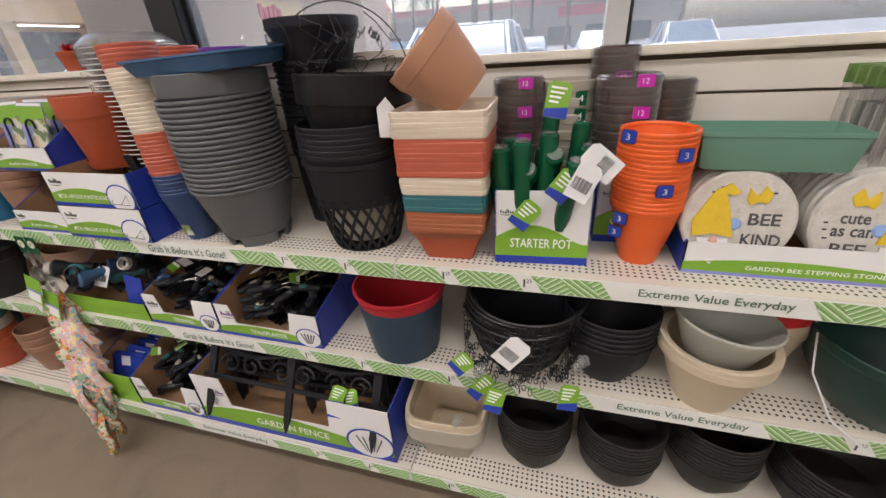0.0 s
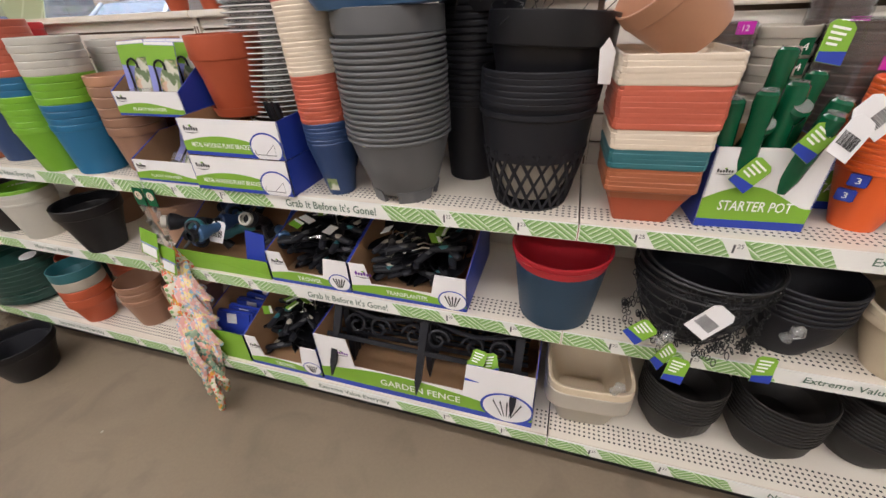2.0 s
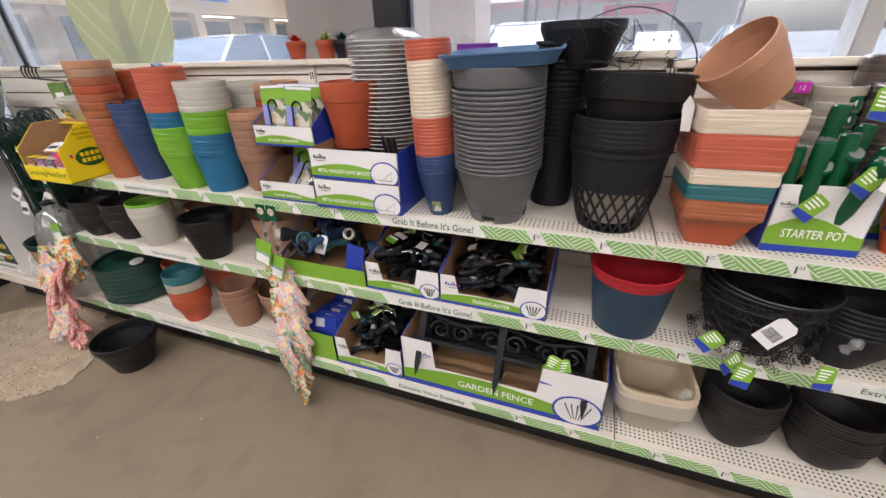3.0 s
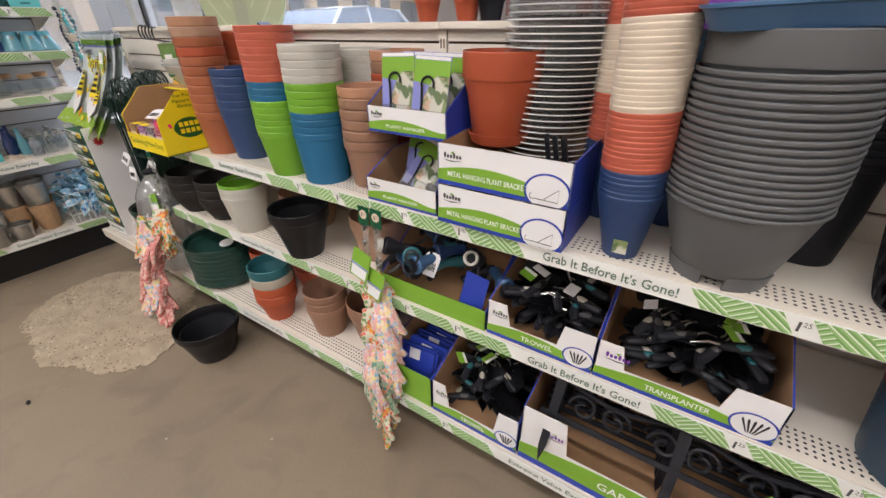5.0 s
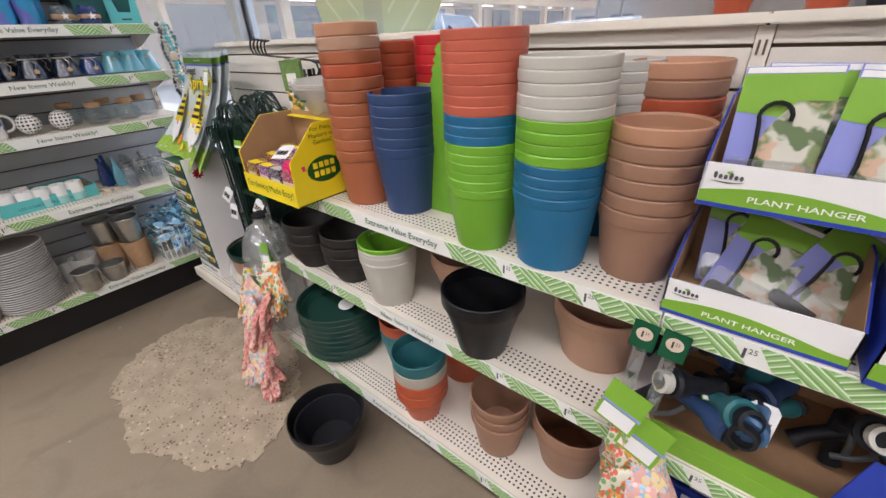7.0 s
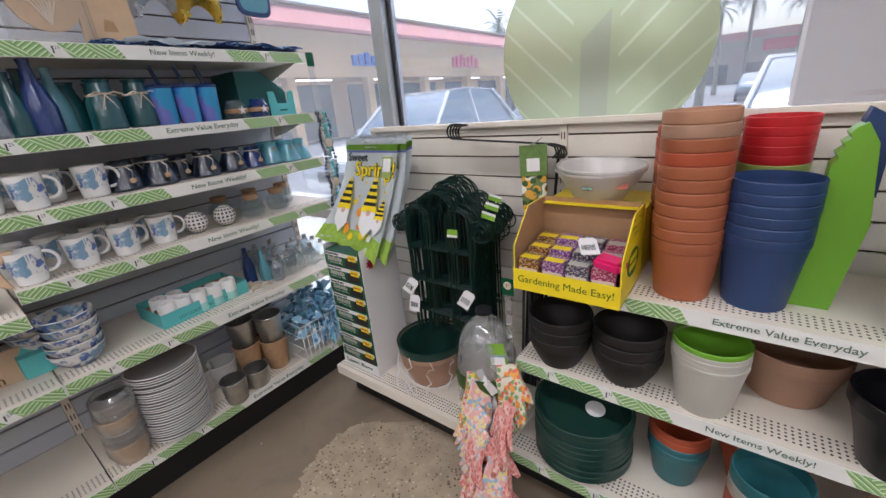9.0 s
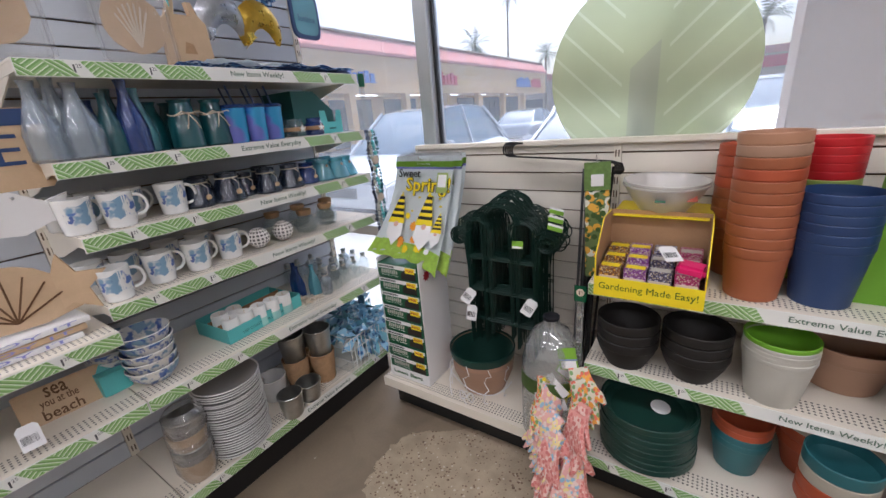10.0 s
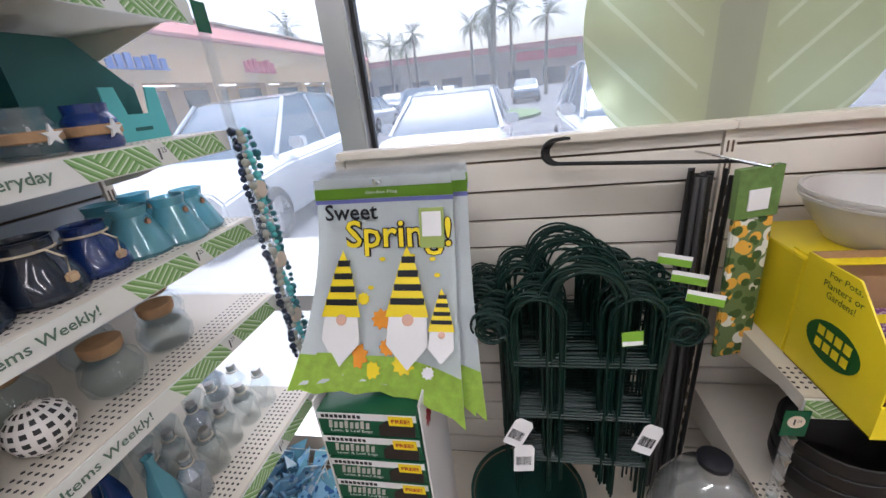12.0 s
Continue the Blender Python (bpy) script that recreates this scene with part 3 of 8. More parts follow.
# round translucent window sticker with pale slanted lines and an arrow-like bar
dec = thing("window_sticker", "large round translucent green sticker on the window glass", "sticker", pose(-2.388, GY - 0.012, 1.455))
FILM = mat("translucent_green_film", (0.50, 0.54, 0.36), 0.6, vary=0.05, bump=0.0)
fnt, fx, fy, fz, _o = coords(FILM)
fax = math_node(fnt, "ABSOLUTE", fx)
slant = math_node(fnt, "FRACT", math_node(fnt, "DIVIDE", math_node(fnt, "ADD", fz, math_node(fnt, "MULTIPLY", fax, -0.95)), 0.115))
stripe = math_node(fnt, "MULTIPLY", math_node(fnt, "LESS_THAN", slant, 0.11), math_node(fnt, "GREATER_THAN", fax, 0.075))
mix_into(FILM, stripe, (0.64, 0.68, 0.52))
stem = math_node(fnt, "MULTIPLY", math_node(fnt, "LESS_THAN", fax, 0.048), math_node(fnt, "LESS_THAN", fz, math_node(fnt, "MULTIPLY_ADD", fx, 0.9, 0.06)))
mix_into(FILM, stem, (0.43, 0.45, 0.34))
fb = FILM.node_tree.nodes["Principled BSDF"]
fb.inputs["Transmission Weight"].default_value, fb.inputs["IOR"].default_value = 0.75, 1.02
for link in list(fb.inputs["Roughness"].links):
    FILM.node_tree.links.remove(link)
fb.inputs["Roughness"].default_value = 1.0
R = 0.343
disc = slab([(R * math.cos(2 * math.pi * i / 72), R * math.sin(2 * math.pi * i / 72)) for i in range(72)], 0.0, 0.004)
part("disc", disc, FILM, dec).visible_shadow = False

# ---- outside ----
ASPH = mat("asphalt", (0.13, 0.13, 0.135), 0.85, vary=0.25, scale=0.6, grain=40.0, bump=0.3)
CONC = mat("pavement_concrete", (0.42, 0.40, 0.37), 0.8, vary=0.12, scale=1.5, grain=60.0, bump=0.2)
STUCCO = mat("peach_stucco", (0.80, 0.50, 0.24), 0.85, vary=0.06, scale=0.8, grain=30.0, bump=0.2)
STUCCO2 = mat("beige_stucco", (0.46, 0.35, 0.27), 0.85, vary=0.06, scale=1.2, grain=60.0, bump=0.25)
PINK = mat("salmon_roof_band", (0.60, 0.24, 0.21), 0.8, vary=0.08, scale=0.8)
SHOP = mat("dark_shopfront_glass", (0.05, 0.06, 0.075), 0.12, vary=0.3, scale=0.5)
SIGNRED = mat("red_sign", (0.62, 0.04, 0.08), 0.5)
SIGNBLUE = mat("blue_sign", (0.03, 0.16, 0.55), 0.5)
CARW = mat("white_car_paint", (0.74, 0.76, 0.78), 0.2, vary=0.02, bump=0.0, coat=0.8)
CARS = mat("silver_car_paint", (0.40, 0.42, 0.45), 0.2, metal=0.3, vary=0.02, bump=0.0, coat=0.8)
CARG = mat("tinted_car_glass", (0.10, 0.15, 0.20), 0.06, vary=0.05, bump=0.0)
TYRE = mat("tyre_rubber", (0.02, 0.02, 0.02), 0.8)
BARK = mat("palm_bark", (0.22, 0.17, 0.12), 0.9, vary=0.3, scale=3.0, bump=0.6)
FROND = mat("palm_frond", (0.07, 0.10, 0.045), 0.6, vary=0.3, scale=1.5)
GRASS = mat("verge_grass", (0.09, 0.16, 0.04), 0.9, vary=0.3, scale=2.0, grain=50.0, bump=0.6)

tagged(part("ground", box(-400, 400, 3.2, 700, -0.5, -0.15), ASPH), "grey asphalt parking lot reaching the horizon", "ground", kind="structure")
tagged(part("pavement", box(-60, 40, 0.62, 3.2, -0.5, -0.01, 0.01), CONC), "concrete pavement along the shopfront", "pavement", kind="structure")
for x0, x1, y0, y1 in ((-1.51, -1.0, 0.63, 1.05), (-1.735, -1.217, 2.54, 3.06)):
    tagged(part("pier", box(x0, x1, y0, y1, -0.02, 3.4, 0.01), STUCCO2), "beige stucco pier outside the window", "pier", kind="structure")
# added slab out of view; its depth sets how much daylight gets in
tagged(part("canopy", box(-8, 8, 0.65, 1.7, 3.4, 3.8), STUCCO2), "unseen beige soffit added over the pavement to limit daylight", "canopy", kind="structure")


def far_shops(x, y0, y1):
    th = thing("strip_mall_wing", "peach stucco row of shops with a salmon tiled roof band", "building", pose(x, 0, 0))
    part("wall", box(-9, -2.6, y0, y1, -0.15, 5.0), STUCCO, th)
    part("fascia", box(-2.6, 0.0, y0, y1, 2.95, 5.0, 0.02), STUCCO, th)
    part("cornice", box(-2.7, 0.14, y0 - 0.1, y1 + 0.1, 5.0, 5.2, 0.03), PINK, th)
    part("roof", slab([(0.10, 5.2), (-0.45, 6.05), (-2.9, 6.1), (-2.9, 5.2)], y0, y1, axis="y"), PINK, th)
    part("ridge", box(-0.62, -0.30, y0, y1, 6.05, 6.16, 0.02), STUCCO2, th)
    y = y0 + 0.5
    while y < y1 - 4:
        part("column", box(-0.5, -0.05, y, y + 0.45, -0.15, 2.95), STUCCO, th)
        w = part("window", box(-2.62, -2.55, y + 0.7, y + 4.4, -0.1, 2.8), SHOP, th)
        for k in range(3):
            part("frame", box(-2.55, -2.5, y + 0.7 + k * 1.2, y + 0.78 + k * 1.2, -0.1, 2.4), M["kick"], w)
        part("soffit_light", box(-1.2, -1.05, y + 1.2, y + 3.4, 2.90, 2.94), LAMP, th)
        y += 5.0
    for ys, wd, hh, m1 in ((14.5, 3.2, 0.6, SIGNBLUE), (23.6, 3.4, 0.8, SIGNRED), (38.5, 3.6, 0.9, SIGNBLUE), (42.4, 2.8, 0.9, SIGNRED)):
        sg = part("sign", box(0.0, 0.10, ys, ys + wd, 3.5, 3.5 + hh * 0.1), m1, th)
        for k in range(7):
            hgt = hh * (0.75 + 0.25 * ((k * 37) % 3) / 2)
            part("letter_shape", box(0.0, 0.12, ys + k * wd / 7, ys + (k + 0.72) * wd / 7, 3.55, 3.55 + hgt, 0.02), m1, sg)


far_shops(-19.0, 5.0, 47.0)
th = thing("far_store", "long pale store with a red sign band across the lot", "building", pose(-20, 92, 0))
part("wall", box(-30, 40, 0, 20, -0.15, 7.0), STUCCO2, th)
part("roof", box(-30.3, 40.3, -0.4, 20.3, 7.0, 8.2), PINK, th)
part("sign", box(18, 30, -0.6, -0.3, 4.8, 6.6), SIGNRED, th)
for k in range(9):
    part("window", box(-27 + k * 7.2, -22.5 + k * 7.2, -0.12, 0.05, 0, 3.2), SHOP, th)


def car(paint, m, label, low=0.0):
    """A parked car, nose towards -y."""
    th = thing("parked_car", label, "car", m, "parked cars")
    h = 1.68 - low
    belt = 0.98 - low * 0.35
    sec = [(-2.30, 0.50, 0.62, 0.78), (-2.22, 0.36, 0.80, 0.86), (-1.6, 0.22, 0.92, 0.91), (-1.0, 0.2, belt, 0.93), (0.6, 0.2, belt + 0.02, 0.94), (1.7, 0.24, belt + 0.06, 0.92), (2.15, 0.3, belt + 0.02, 0.86), (2.28, 0.45, 0.8, 0.80)]
    bm = bmesh.new()
    rings = []
    for y, zb, zt, w in sec:
        rings.append([bm.verts.new(p) for p in ((-w * 0.9, y, zb), (-w, y, zb + 0.15), (-w, y, zt - 0.12), (-w * 0.86, y, zt), (w * 0.86, y, zt), (w, y, zt - 0.12), (w, y, zb + 0.15), (w * 0.9, y, zb))])
    for a, b in zip(rings, rings[1:]):
        for k in range(8):
            bm.faces.new((a[k], a[(k + 1) % 8], b[(k + 1) % 8], b[k]))
    bm.faces.new(rings[0])
    bm.faces.new(rings[-1][::-1])
    bmesh.ops.bevel(bm, geom=bm.edges[:], offset=0.11, segments=4, affect="EDGES", clamp_overlap=True)
    body = part("body", bm, paint, th)
    cab = [(-1.05, belt - 0.02, 0.80), (-0.25, h - 0.06, 0.64), (0.4, h, 0.66), (1.3, h - 0.05, 0.64), (2.02, belt + 0.02, 0.76)]
    bm = bmesh.new()
    rr = [[bm.verts.new(p) for p in ((-0.84, y, belt - 0.05), (-w, y, z), (w, y, z), (0.84, y, belt - 0.05))] for y, z, w in cab]
    for a, b in zip(rr, rr[1:]):
        for k in range(4):
            bm.faces.new((a[k], a[(k + 1) % 4], b[(k + 1) % 4], b[k]))
    bm.faces.new(rr[0])
    bm.faces.new(rr[-1][::-1])
    bmesh.ops.bevel(bm, geom=bm.edges[:], offset=0.10, segments=3, affect="EDGES", clamp_overlap=True)
    part("greenhouse", bm, CARG, th)
    bm = bmesh.new()
    vs = [[bm.verts.new((sx * w, y, z + 0.012)) for sx in (-1, 1)] for y, z, w in ((-0.22, h - 0.055, 0.66), (0.4, h, 0.68), (1.3, h - 0.05, 0.66))]
    for a, b in zip(vs, vs[1:]):
        bm.faces.new((a[0], a[1], b[1], b[0]))
    geo = bmesh.ops.solidify(bm, geom=bm.faces[:], thickness=0.04)
    part("roof", bm, paint, th)
    for sx in (-1, 1):
        for ya, za, yb, zb in ((-1.05, belt, -0.25, h - 0.05), (0.42, belt, 0.40, h - 0.03), (2.0, belt + 0.03, 1.3, h - 0.05)):
            part("pillar", tube([(sx * 0.85, ya, za), (sx * 0.665, yb, zb)], 0.028, 8), paint, th)
        part("mirror", box(sx * 0.98 - 0.1, sx * 0.98 + 0.1, -0.78, -0.62, belt + 0.02, belt + 0.17, 0.03), paint, th)
        for y in (-1.42, 1.42):
            w = part("wheel", lathe([(0, -0.11), (0.30, -0.11), (0.335, -0.08), (0.335, 0.08), (0.30, 0.11), (0, 0.11)], 28, m=pose(sx * 0.83, y, 0.335, 0, 90, 0)), TYRE, th)
            part("rim", lathe([(0, 0.105), (0.06, 0.125), (0.2, 0.112), (0.215, 0.118), (0.215, 0.10)], 20, m=pose(sx * 0.83, y, 0.335, 0, 90 * sx, 0)), M["steel"], w)
        part("headlight", box(sx * 0.62 - 0.17, sx * 0.62 + 0.17, -2.26, -2.05, 0.66, 0.79, 0.03), M["clear"], th)
    part("grille", box(-0.42, 0.42, -2.31, -2.24, 0.5, 0.66, 0.02), M["kick"], th)
    return th


car(CARW, pose(-6.65, 4.9, -0.15, 0, 0, 2), "white sport utility vehicle parked nose-in outside the window")
car(CARW, pose(-3.9, 6.4, -0.15, 0, 0, -1), "white sedan parked nose-in outside the window", 0.2)
car(CARW, pose(-1.2, 6.0, -0.15), "white van-like car parked nose-in outside the window")
car(CARS, pose(6.4, 6.6, -0.15), "silver car parked nose-in outside the window", 0.1)
for x, y, p, lo in ((-9.6, 18, CARW, 0.2), (-6.8, 18.5, CARS, 0), (1.5, 19, CARS, 0.1), (4.4, 18.4, CARW, 0), (-12, 31, CARS, 0.1), (-8, 31.5, CARW, 0), (-2.0, 31, CARG, 0.1), (3, 31.4, CARW, 0.2), (8, 31, CARS, 0)):
    car(p, pose(x, y, -0.15, 0, 0, 180 if y < 20 else 0), "parked car further out in the lot", lo)
for x, y, s in ((-3.75, 19.0, 1.3), (-14, 26.5, 1.4), (4.5, 26.5, 1.3)):
    g = slab([(s * math.cos(a) * (2.2 if abs(math.cos(a)) < 0.5 else 1.6), 2.4 * s * math.sin(a)) for a in (2 * math.pi * k / 24 for k in range(24))], -0.2, -0.02, axis="z")
    tagged(part("planting_island", g, GRASS, m=pose(x, y, 0)), "raised grass island in the parking lot", "island", kind="structure")


def palm(x, y, h, r=0.17, n=26, spread=1.9):
    th = thing("palm_tree", "tall palm tree with a ragged drooping crown", "tree", pose(x, y, -0.15), "palm trees")
    lean = rnd(-0.3, 0.3)
    part("trunk", tube([(lean * (k / 8) ** 2, 0, h * k / 8) for k in range(9)], [r * (1.35 if k == 0 else 1.0 - 0.04 * k) for k in range(9)], 10), BARK, th)
    bm = bmesh.new()
    for i in range(n):
        az = 2.4 * i + rnd(-0.2, 0.2)
        el = radians(rnd(-50, 75))
        ln = spread * rnd(0.8, 1.15)
        p = Vector((lean, 0, h))
        prev = None
        for k in range(9):
            t = k / 8
            e = el - t * t * radians(75)
            d = Vector((math.cos(az) * math.cos(e), math.sin(az) * math.cos(e), math.sin(e)))
            side = Vector((-math.sin(az), math.cos(az), 0))
            w = 0.36 * math.sin(math.pi * min(0.96, t * 0.82 + 0.16)) * spread / 2.2
            for s in (-1, 1):
                a = p + side * s * 0.01
                b = p + d * (ln / 14) + side * s * 0.01
                tip = p + side * s * w + d * (ln / 7) - Vector((0, 0, w * 0.55))
                vs = [bm.verts.new(v) for v in (a, b, tip)]
                bm.faces.new(vs)
            p = p + d * (ln / 9)
    part("crown", bm, FROND, th)


for x, y, h, sp in ((-21.8, 55, 8.2, 2.2), (-16.7, 48, 6.5, 2.3), (-16.2, 55, 7.2, 2.4), (-31.0, 52, 10.4, 2.9), (-29.4, 60, 17.5, 2.6), (-6.5, 40, 6.6, 2.0), (-4.9, 43, 6.8, 2.0), (-2.9, 40, 7.1, 2.0), (0.1, 40, 6.6, 2.0), (-3.75, 19, 4.6, 1.7), (-13.5, 47, 7.4, 1.9), (4.5, 40, 7.4, 2.0), (8.5, 38, 6.6, 1.9)):
    palm(x, y, h, 0.18, 30, sp)


# ---- shelving ----
STRIP_H = 0.042


def price_strip(parent, w, words, y=-0.006):
    """The printed label strip clipped to a shelf's front edge; local x from 0 to w, top at z = 0."""
    st = part("price_strip", box(0.001, w - 0.001, y - 0.003, y, -STRIP_H, -0.001), M["strip"], parent, "white label strip with green herringbone print")
    for c in (0.040, 0.205, 0.375, 0.845, 1.015, 1.18):
        half = 0.052 if c in (0.045, 1.175) else 0.066
        if c > w - 0.02:
            continue
        x, o = c, 0.012
        part("green_print", slab([(min(max(q, 0.003), w - 0.003), zz) for q, zz in ((x - half - o, -0.003), (x + half - o, -0.003), (x + half + o, -STRIP_H + 0.002), (x - half + o, -STRIP_H + 0.002))], y - 0.0042, y - 0.0032), M["herring"], st)
    for c in (0.118, 0.29, 0.93, 1.10):
        if c > w - 0.02:
            continue
        letters("1", 0.004, 0.019, M["charcoal"], st, T((c - 0.006, y - 0.0044, -0.021)), "price_mark", 0.02)
        letters("25", 0.011, 0.009, M["charcoal"], st, T((c + 0.004, y - 0.0044, -0.015)), "price_mark")
    if words:
        letters(words, {17: 0.203, 22: 0.249}.get(len(words), 0.258), 0.022, M["ink"], st, T((0.622, y - 0.0044, -0.021)), bold=0.012)
    return st


def shelf(m, w, depth, words, name="shelf"):
    th = thing(name, "cream enamelled steel shelf with punched holes and a label strip", "shelf", m, "gondola shelves")
    part("tray", box(0.002, w - 0.002, 0, depth, -0.006, 0.0), M["shelf"], th)
    part("lip", box(0.002, w - 0.002, -0.003, -0.0002, -0.04, -0.0005), M["cream"], th)
    part("underside", box(0.012, w - 0.012, 0.002, depth, -0.030, -0.0245), M["cream"], th)
    for x in (0.003, w - 0.010):
        part("end_wall", box(x, x + 0.007, 0.002, depth, -0.030, -0.0062), M["cream"], th)
    for x in (0.004, w - 0.008):
        part("bracket", slab([(depth - 0.002, -0.03), (0.06, -0.031), (depth - 0.10, -0.085), (depth - 0.002, -0.10)], x, x + 0.004, axis="x"), M["cream"], th)
    price_strip(th, w, words)
    return th


def bay(m, w, depth, zbase, ztop, front, mats="slat", words="", kick_y=0.085, cap=True, last=False):
    """The fixed part of a shelving bay: kick plate, base deck, slatted back, cap rail and an upright."""
    th = thing("gondola_bay", "cream slatwall shelving bay with a black kick plate", "shelving", m, "gondola bays")
    part("kick_plate", box(0.0, w, front + kick_y, front + kick_y + 0.01, 0.0, zbase - 0.045), M["kick"], th)
    part("base", box(0.0, w, front + kick_y + 0.012, depth, 0.0, zbase - 0.03), M["kick"], th)
    deck = part("base_deck", box(0.002, w - 0.002, 0, depth - front - 0.001, -0.028, 0), M["shelf"], th, "", T((0, front, zbase)))
    part("lip", box(0.002, w - 0.002, -0.003, -0.0002, -0.045, -0.0005), M["cream"], deck)
    if words is not None:
        price_strip(deck, w, words)
    # dark sheet that puts the shade of the gaps between slats into colour
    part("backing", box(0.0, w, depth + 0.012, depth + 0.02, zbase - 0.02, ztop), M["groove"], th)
    z, first = zbase, None
    while z < ztop - 0.03:
        top = min(z + 0.0695, ztop - 0.012)
        if first is None or top - z < 0.069:
            bm = box(0.014, w - 0.014, depth, depth + 0.013, 0, top - z, 0.0015)
            me = mesh_of(bm, "slat")
            first = first or me
        else:
            me = first
        part("slat", me, M[mats], th, "", T((0, 0, z)))
        z += 0.076
    if cap:
        part("cap_rail", box(0.0, w, depth - 0.022, depth + 0.03, ztop - 0.012, ztop + 0.008, 0.003), M["cream"], th)
    for x in (0.0,) if not last else (0.0, w):
        up = part("upright", box(x - 0.0125, x + 0.0125, depth - 0.006, depth + 0.0115, zbase, ztop - 0.013), M["cream"], th)
        n = int((ztop - zbase) / 0.05)
        for k in range(n):
            for dx in (-0.005, 0.005):
                # thin dark plates paint the shade inside the slots
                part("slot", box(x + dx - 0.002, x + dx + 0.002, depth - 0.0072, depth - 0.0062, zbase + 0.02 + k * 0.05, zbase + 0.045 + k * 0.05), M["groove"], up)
    return th


ZT, ZM, ZD = 0.82, 0.528, 0.20
WALLY, TOPZ = 0.37, 1.23
DECKY = -0.078
B = 1.219
bay(pose(B, 0, 0), B, WALLY, ZD, TOPZ - 0.025, DECKY, words="Extreme Value Everyday", last=True)
bay(pose(0, 0, 0), B, WALLY, ZD, TOPZ - 0.025, DECKY, words="New Items Weekly!")
bay(pose(-B, 0, 0), B, WALLY, ZD, TOPZ, DECKY, words="Extreme Value Everyday")
bay(pose(-2 * B, 0, 0), B, WALLY, ZD, TOPZ, DECKY, words="Extreme Value Everyday")
bay(pose(-3.352, 0, 0), 0.914, WALLY, ZD, TOPZ, DECKY, words=None)
for x, a, b in ((B, "New Items Weekly!", "Grab It Before It's Gone!"), (0, "Extreme Value Everyday", "Extreme Value Everyday"), (-B, "Grab It Before It's Gone!", "Grab It Before It's Gone!"), (-2 * B, "Extreme Value Everyday", "New Items Weekly!")):
    shelf(pose(x, 0, ZT), B, WALLY - 0.008, a)
    shelf(pose(x, -0.012, ZM), B, WALLY + 0.004, b)

# shelving that stands across the end of the aisle, facing +x
CX, CY0, CW, CD = -3.525, -0.92, 1.11, 0.36
CDZ, CDF = 0.224, -0.032


def cross(lx, ly, z, rz=0.0):
    """A pose on the cross shelving: lx along its front from the seam, ly back from the front edge."""
    return pose(CX - ly, CY0 + lx, z, 0, 0, 90) @ pose(0, 0, 0, 0, 0, rz)


CZ = [1.572, 1.330, 1.133, 0.928, 0.624]
bay(cross(0, 0, 0), CW, CD, CDZ, 2.15, CDF, "greyslat", "Extreme Value Everyday", cap=True, last=True)
bay(cross(-1.225, 0, 0), 1.225, CD, CDZ, 2.15, CDF, "greyslat", "", cap=True)
for z, words in zip(CZ, ("New Items Weekly!", "Extreme Value Everyday", "New Items Weekly!", "New Items Weekly!", "Extreme Value Everyday")):
    out = -CDF if z == CZ[4] else 0.0
    shelf(cross(0, -out, z), CW, CD - 0.008 + out, words)
shelf(cross(-1.225, CDF, CZ[4]), 1.225, CD - 0.008 - CDF, "Extreme Value Everyday")
shelf(cross(-1.225, CDF, 0.865), 1.225, CD - 0.008 - CDF, "New Items Weekly!")


# ---- pots and stacks ----
POTS = {}


def pot_profile(r1, r2, h, rim=0.014, lip=0.0022, wall=0.0018, foot=0.0, bulge=0.0):
    mid = r1 + (r2 - r1) * 0.5 + bulge
    a = [(0, 0.002 + foot), (r1 * 0.8, 0.002 + foot), (r1 * 0.86, 0), (r1 * 0.97, 0), (r1, 0.003), (mid, h * 0.5), (r2 - lip, h - rim - 0.002), (r2 - lip * 0.2, h - rim), (r2, h - rim + 0.002), (r2, h - 0.002), (r2 - 0.0015, h)]
    b = [(r2 - 0.0015 - wall, h), (r2 - lip - wall, h - 0.004), (r2 - lip - wall, h - rim), (mid - wall, h * 0.5), (r1 - wall, 0.006), (0, 0.006)]
    return a + b


def pot_halves(r1, r2, h, rim=0.014, lip=0.0022, wall=0.0018, foot=0.0, bulge=0.0):
    """The profiles of a pot's body and of its rim band."""
    p = pot_profile(r1, r2, h, rim, lip, wall, foot, bulge)
    return p[:7] + p[13:], p[6:14] + [p[6]]


def pot_mesh(material, r1, r2, h, **k):
    sq, seg = k.pop("square", 0.0), k.pop("seg", 40)
    key = (material.name, r1, r2, h, sq, seg, tuple(sorted(k.items())))
    if key not in POTS:
        POTS[key] = []
        for profile, nm in zip(pot_halves(r1, r2, h, **k), ("pot", "rim")):
            me = mesh_of(lathe(profile, seg, sq), nm, 0.42)
            me.materials.append(material)
            POTS[key].append(me)
    return POTS[key]


def pot(name, halves, material, m):
    """One pot: its body with the rim band as a part."""
    ob = part(name, halves[0], material, None, "", m)
    part("rim", halves[1], material, ob)
    return ob


def stack(label, x, y, z, r1, r2, h, pitch, runs, rot=0.0, tilt=(0, 0), name="flower_pot", category="flower pot", group="", **k):
    """Nested pots, lowest first; runs give (material, how many). Each pot is a thing of its own."""
    base = pose(x, y, z, tilt[0], tilt[1], 0)
    i = 0
    for col, n in runs:
        me = pot_mesh(M[col], r1, r2, h, **dict(k))
        words = label.replace("COL", M[col].name.split(".")[0].replace("_", " "))
        for _ in range(n):
            sq = k.get("square", 0)
            m = base @ pose(rnd(-0.0008, 0.0008), rnd(-0.0008, 0.0008), i * pitch, 0, 0, rot + (rnd(-0.6, 0.6) if sq else rnd(0, 360)))
            tagged(pot(name, me, M[col], m), words, category, group or label.replace("COL ", ""))
            i += 1
    return z + h + (i - 1) * pitch


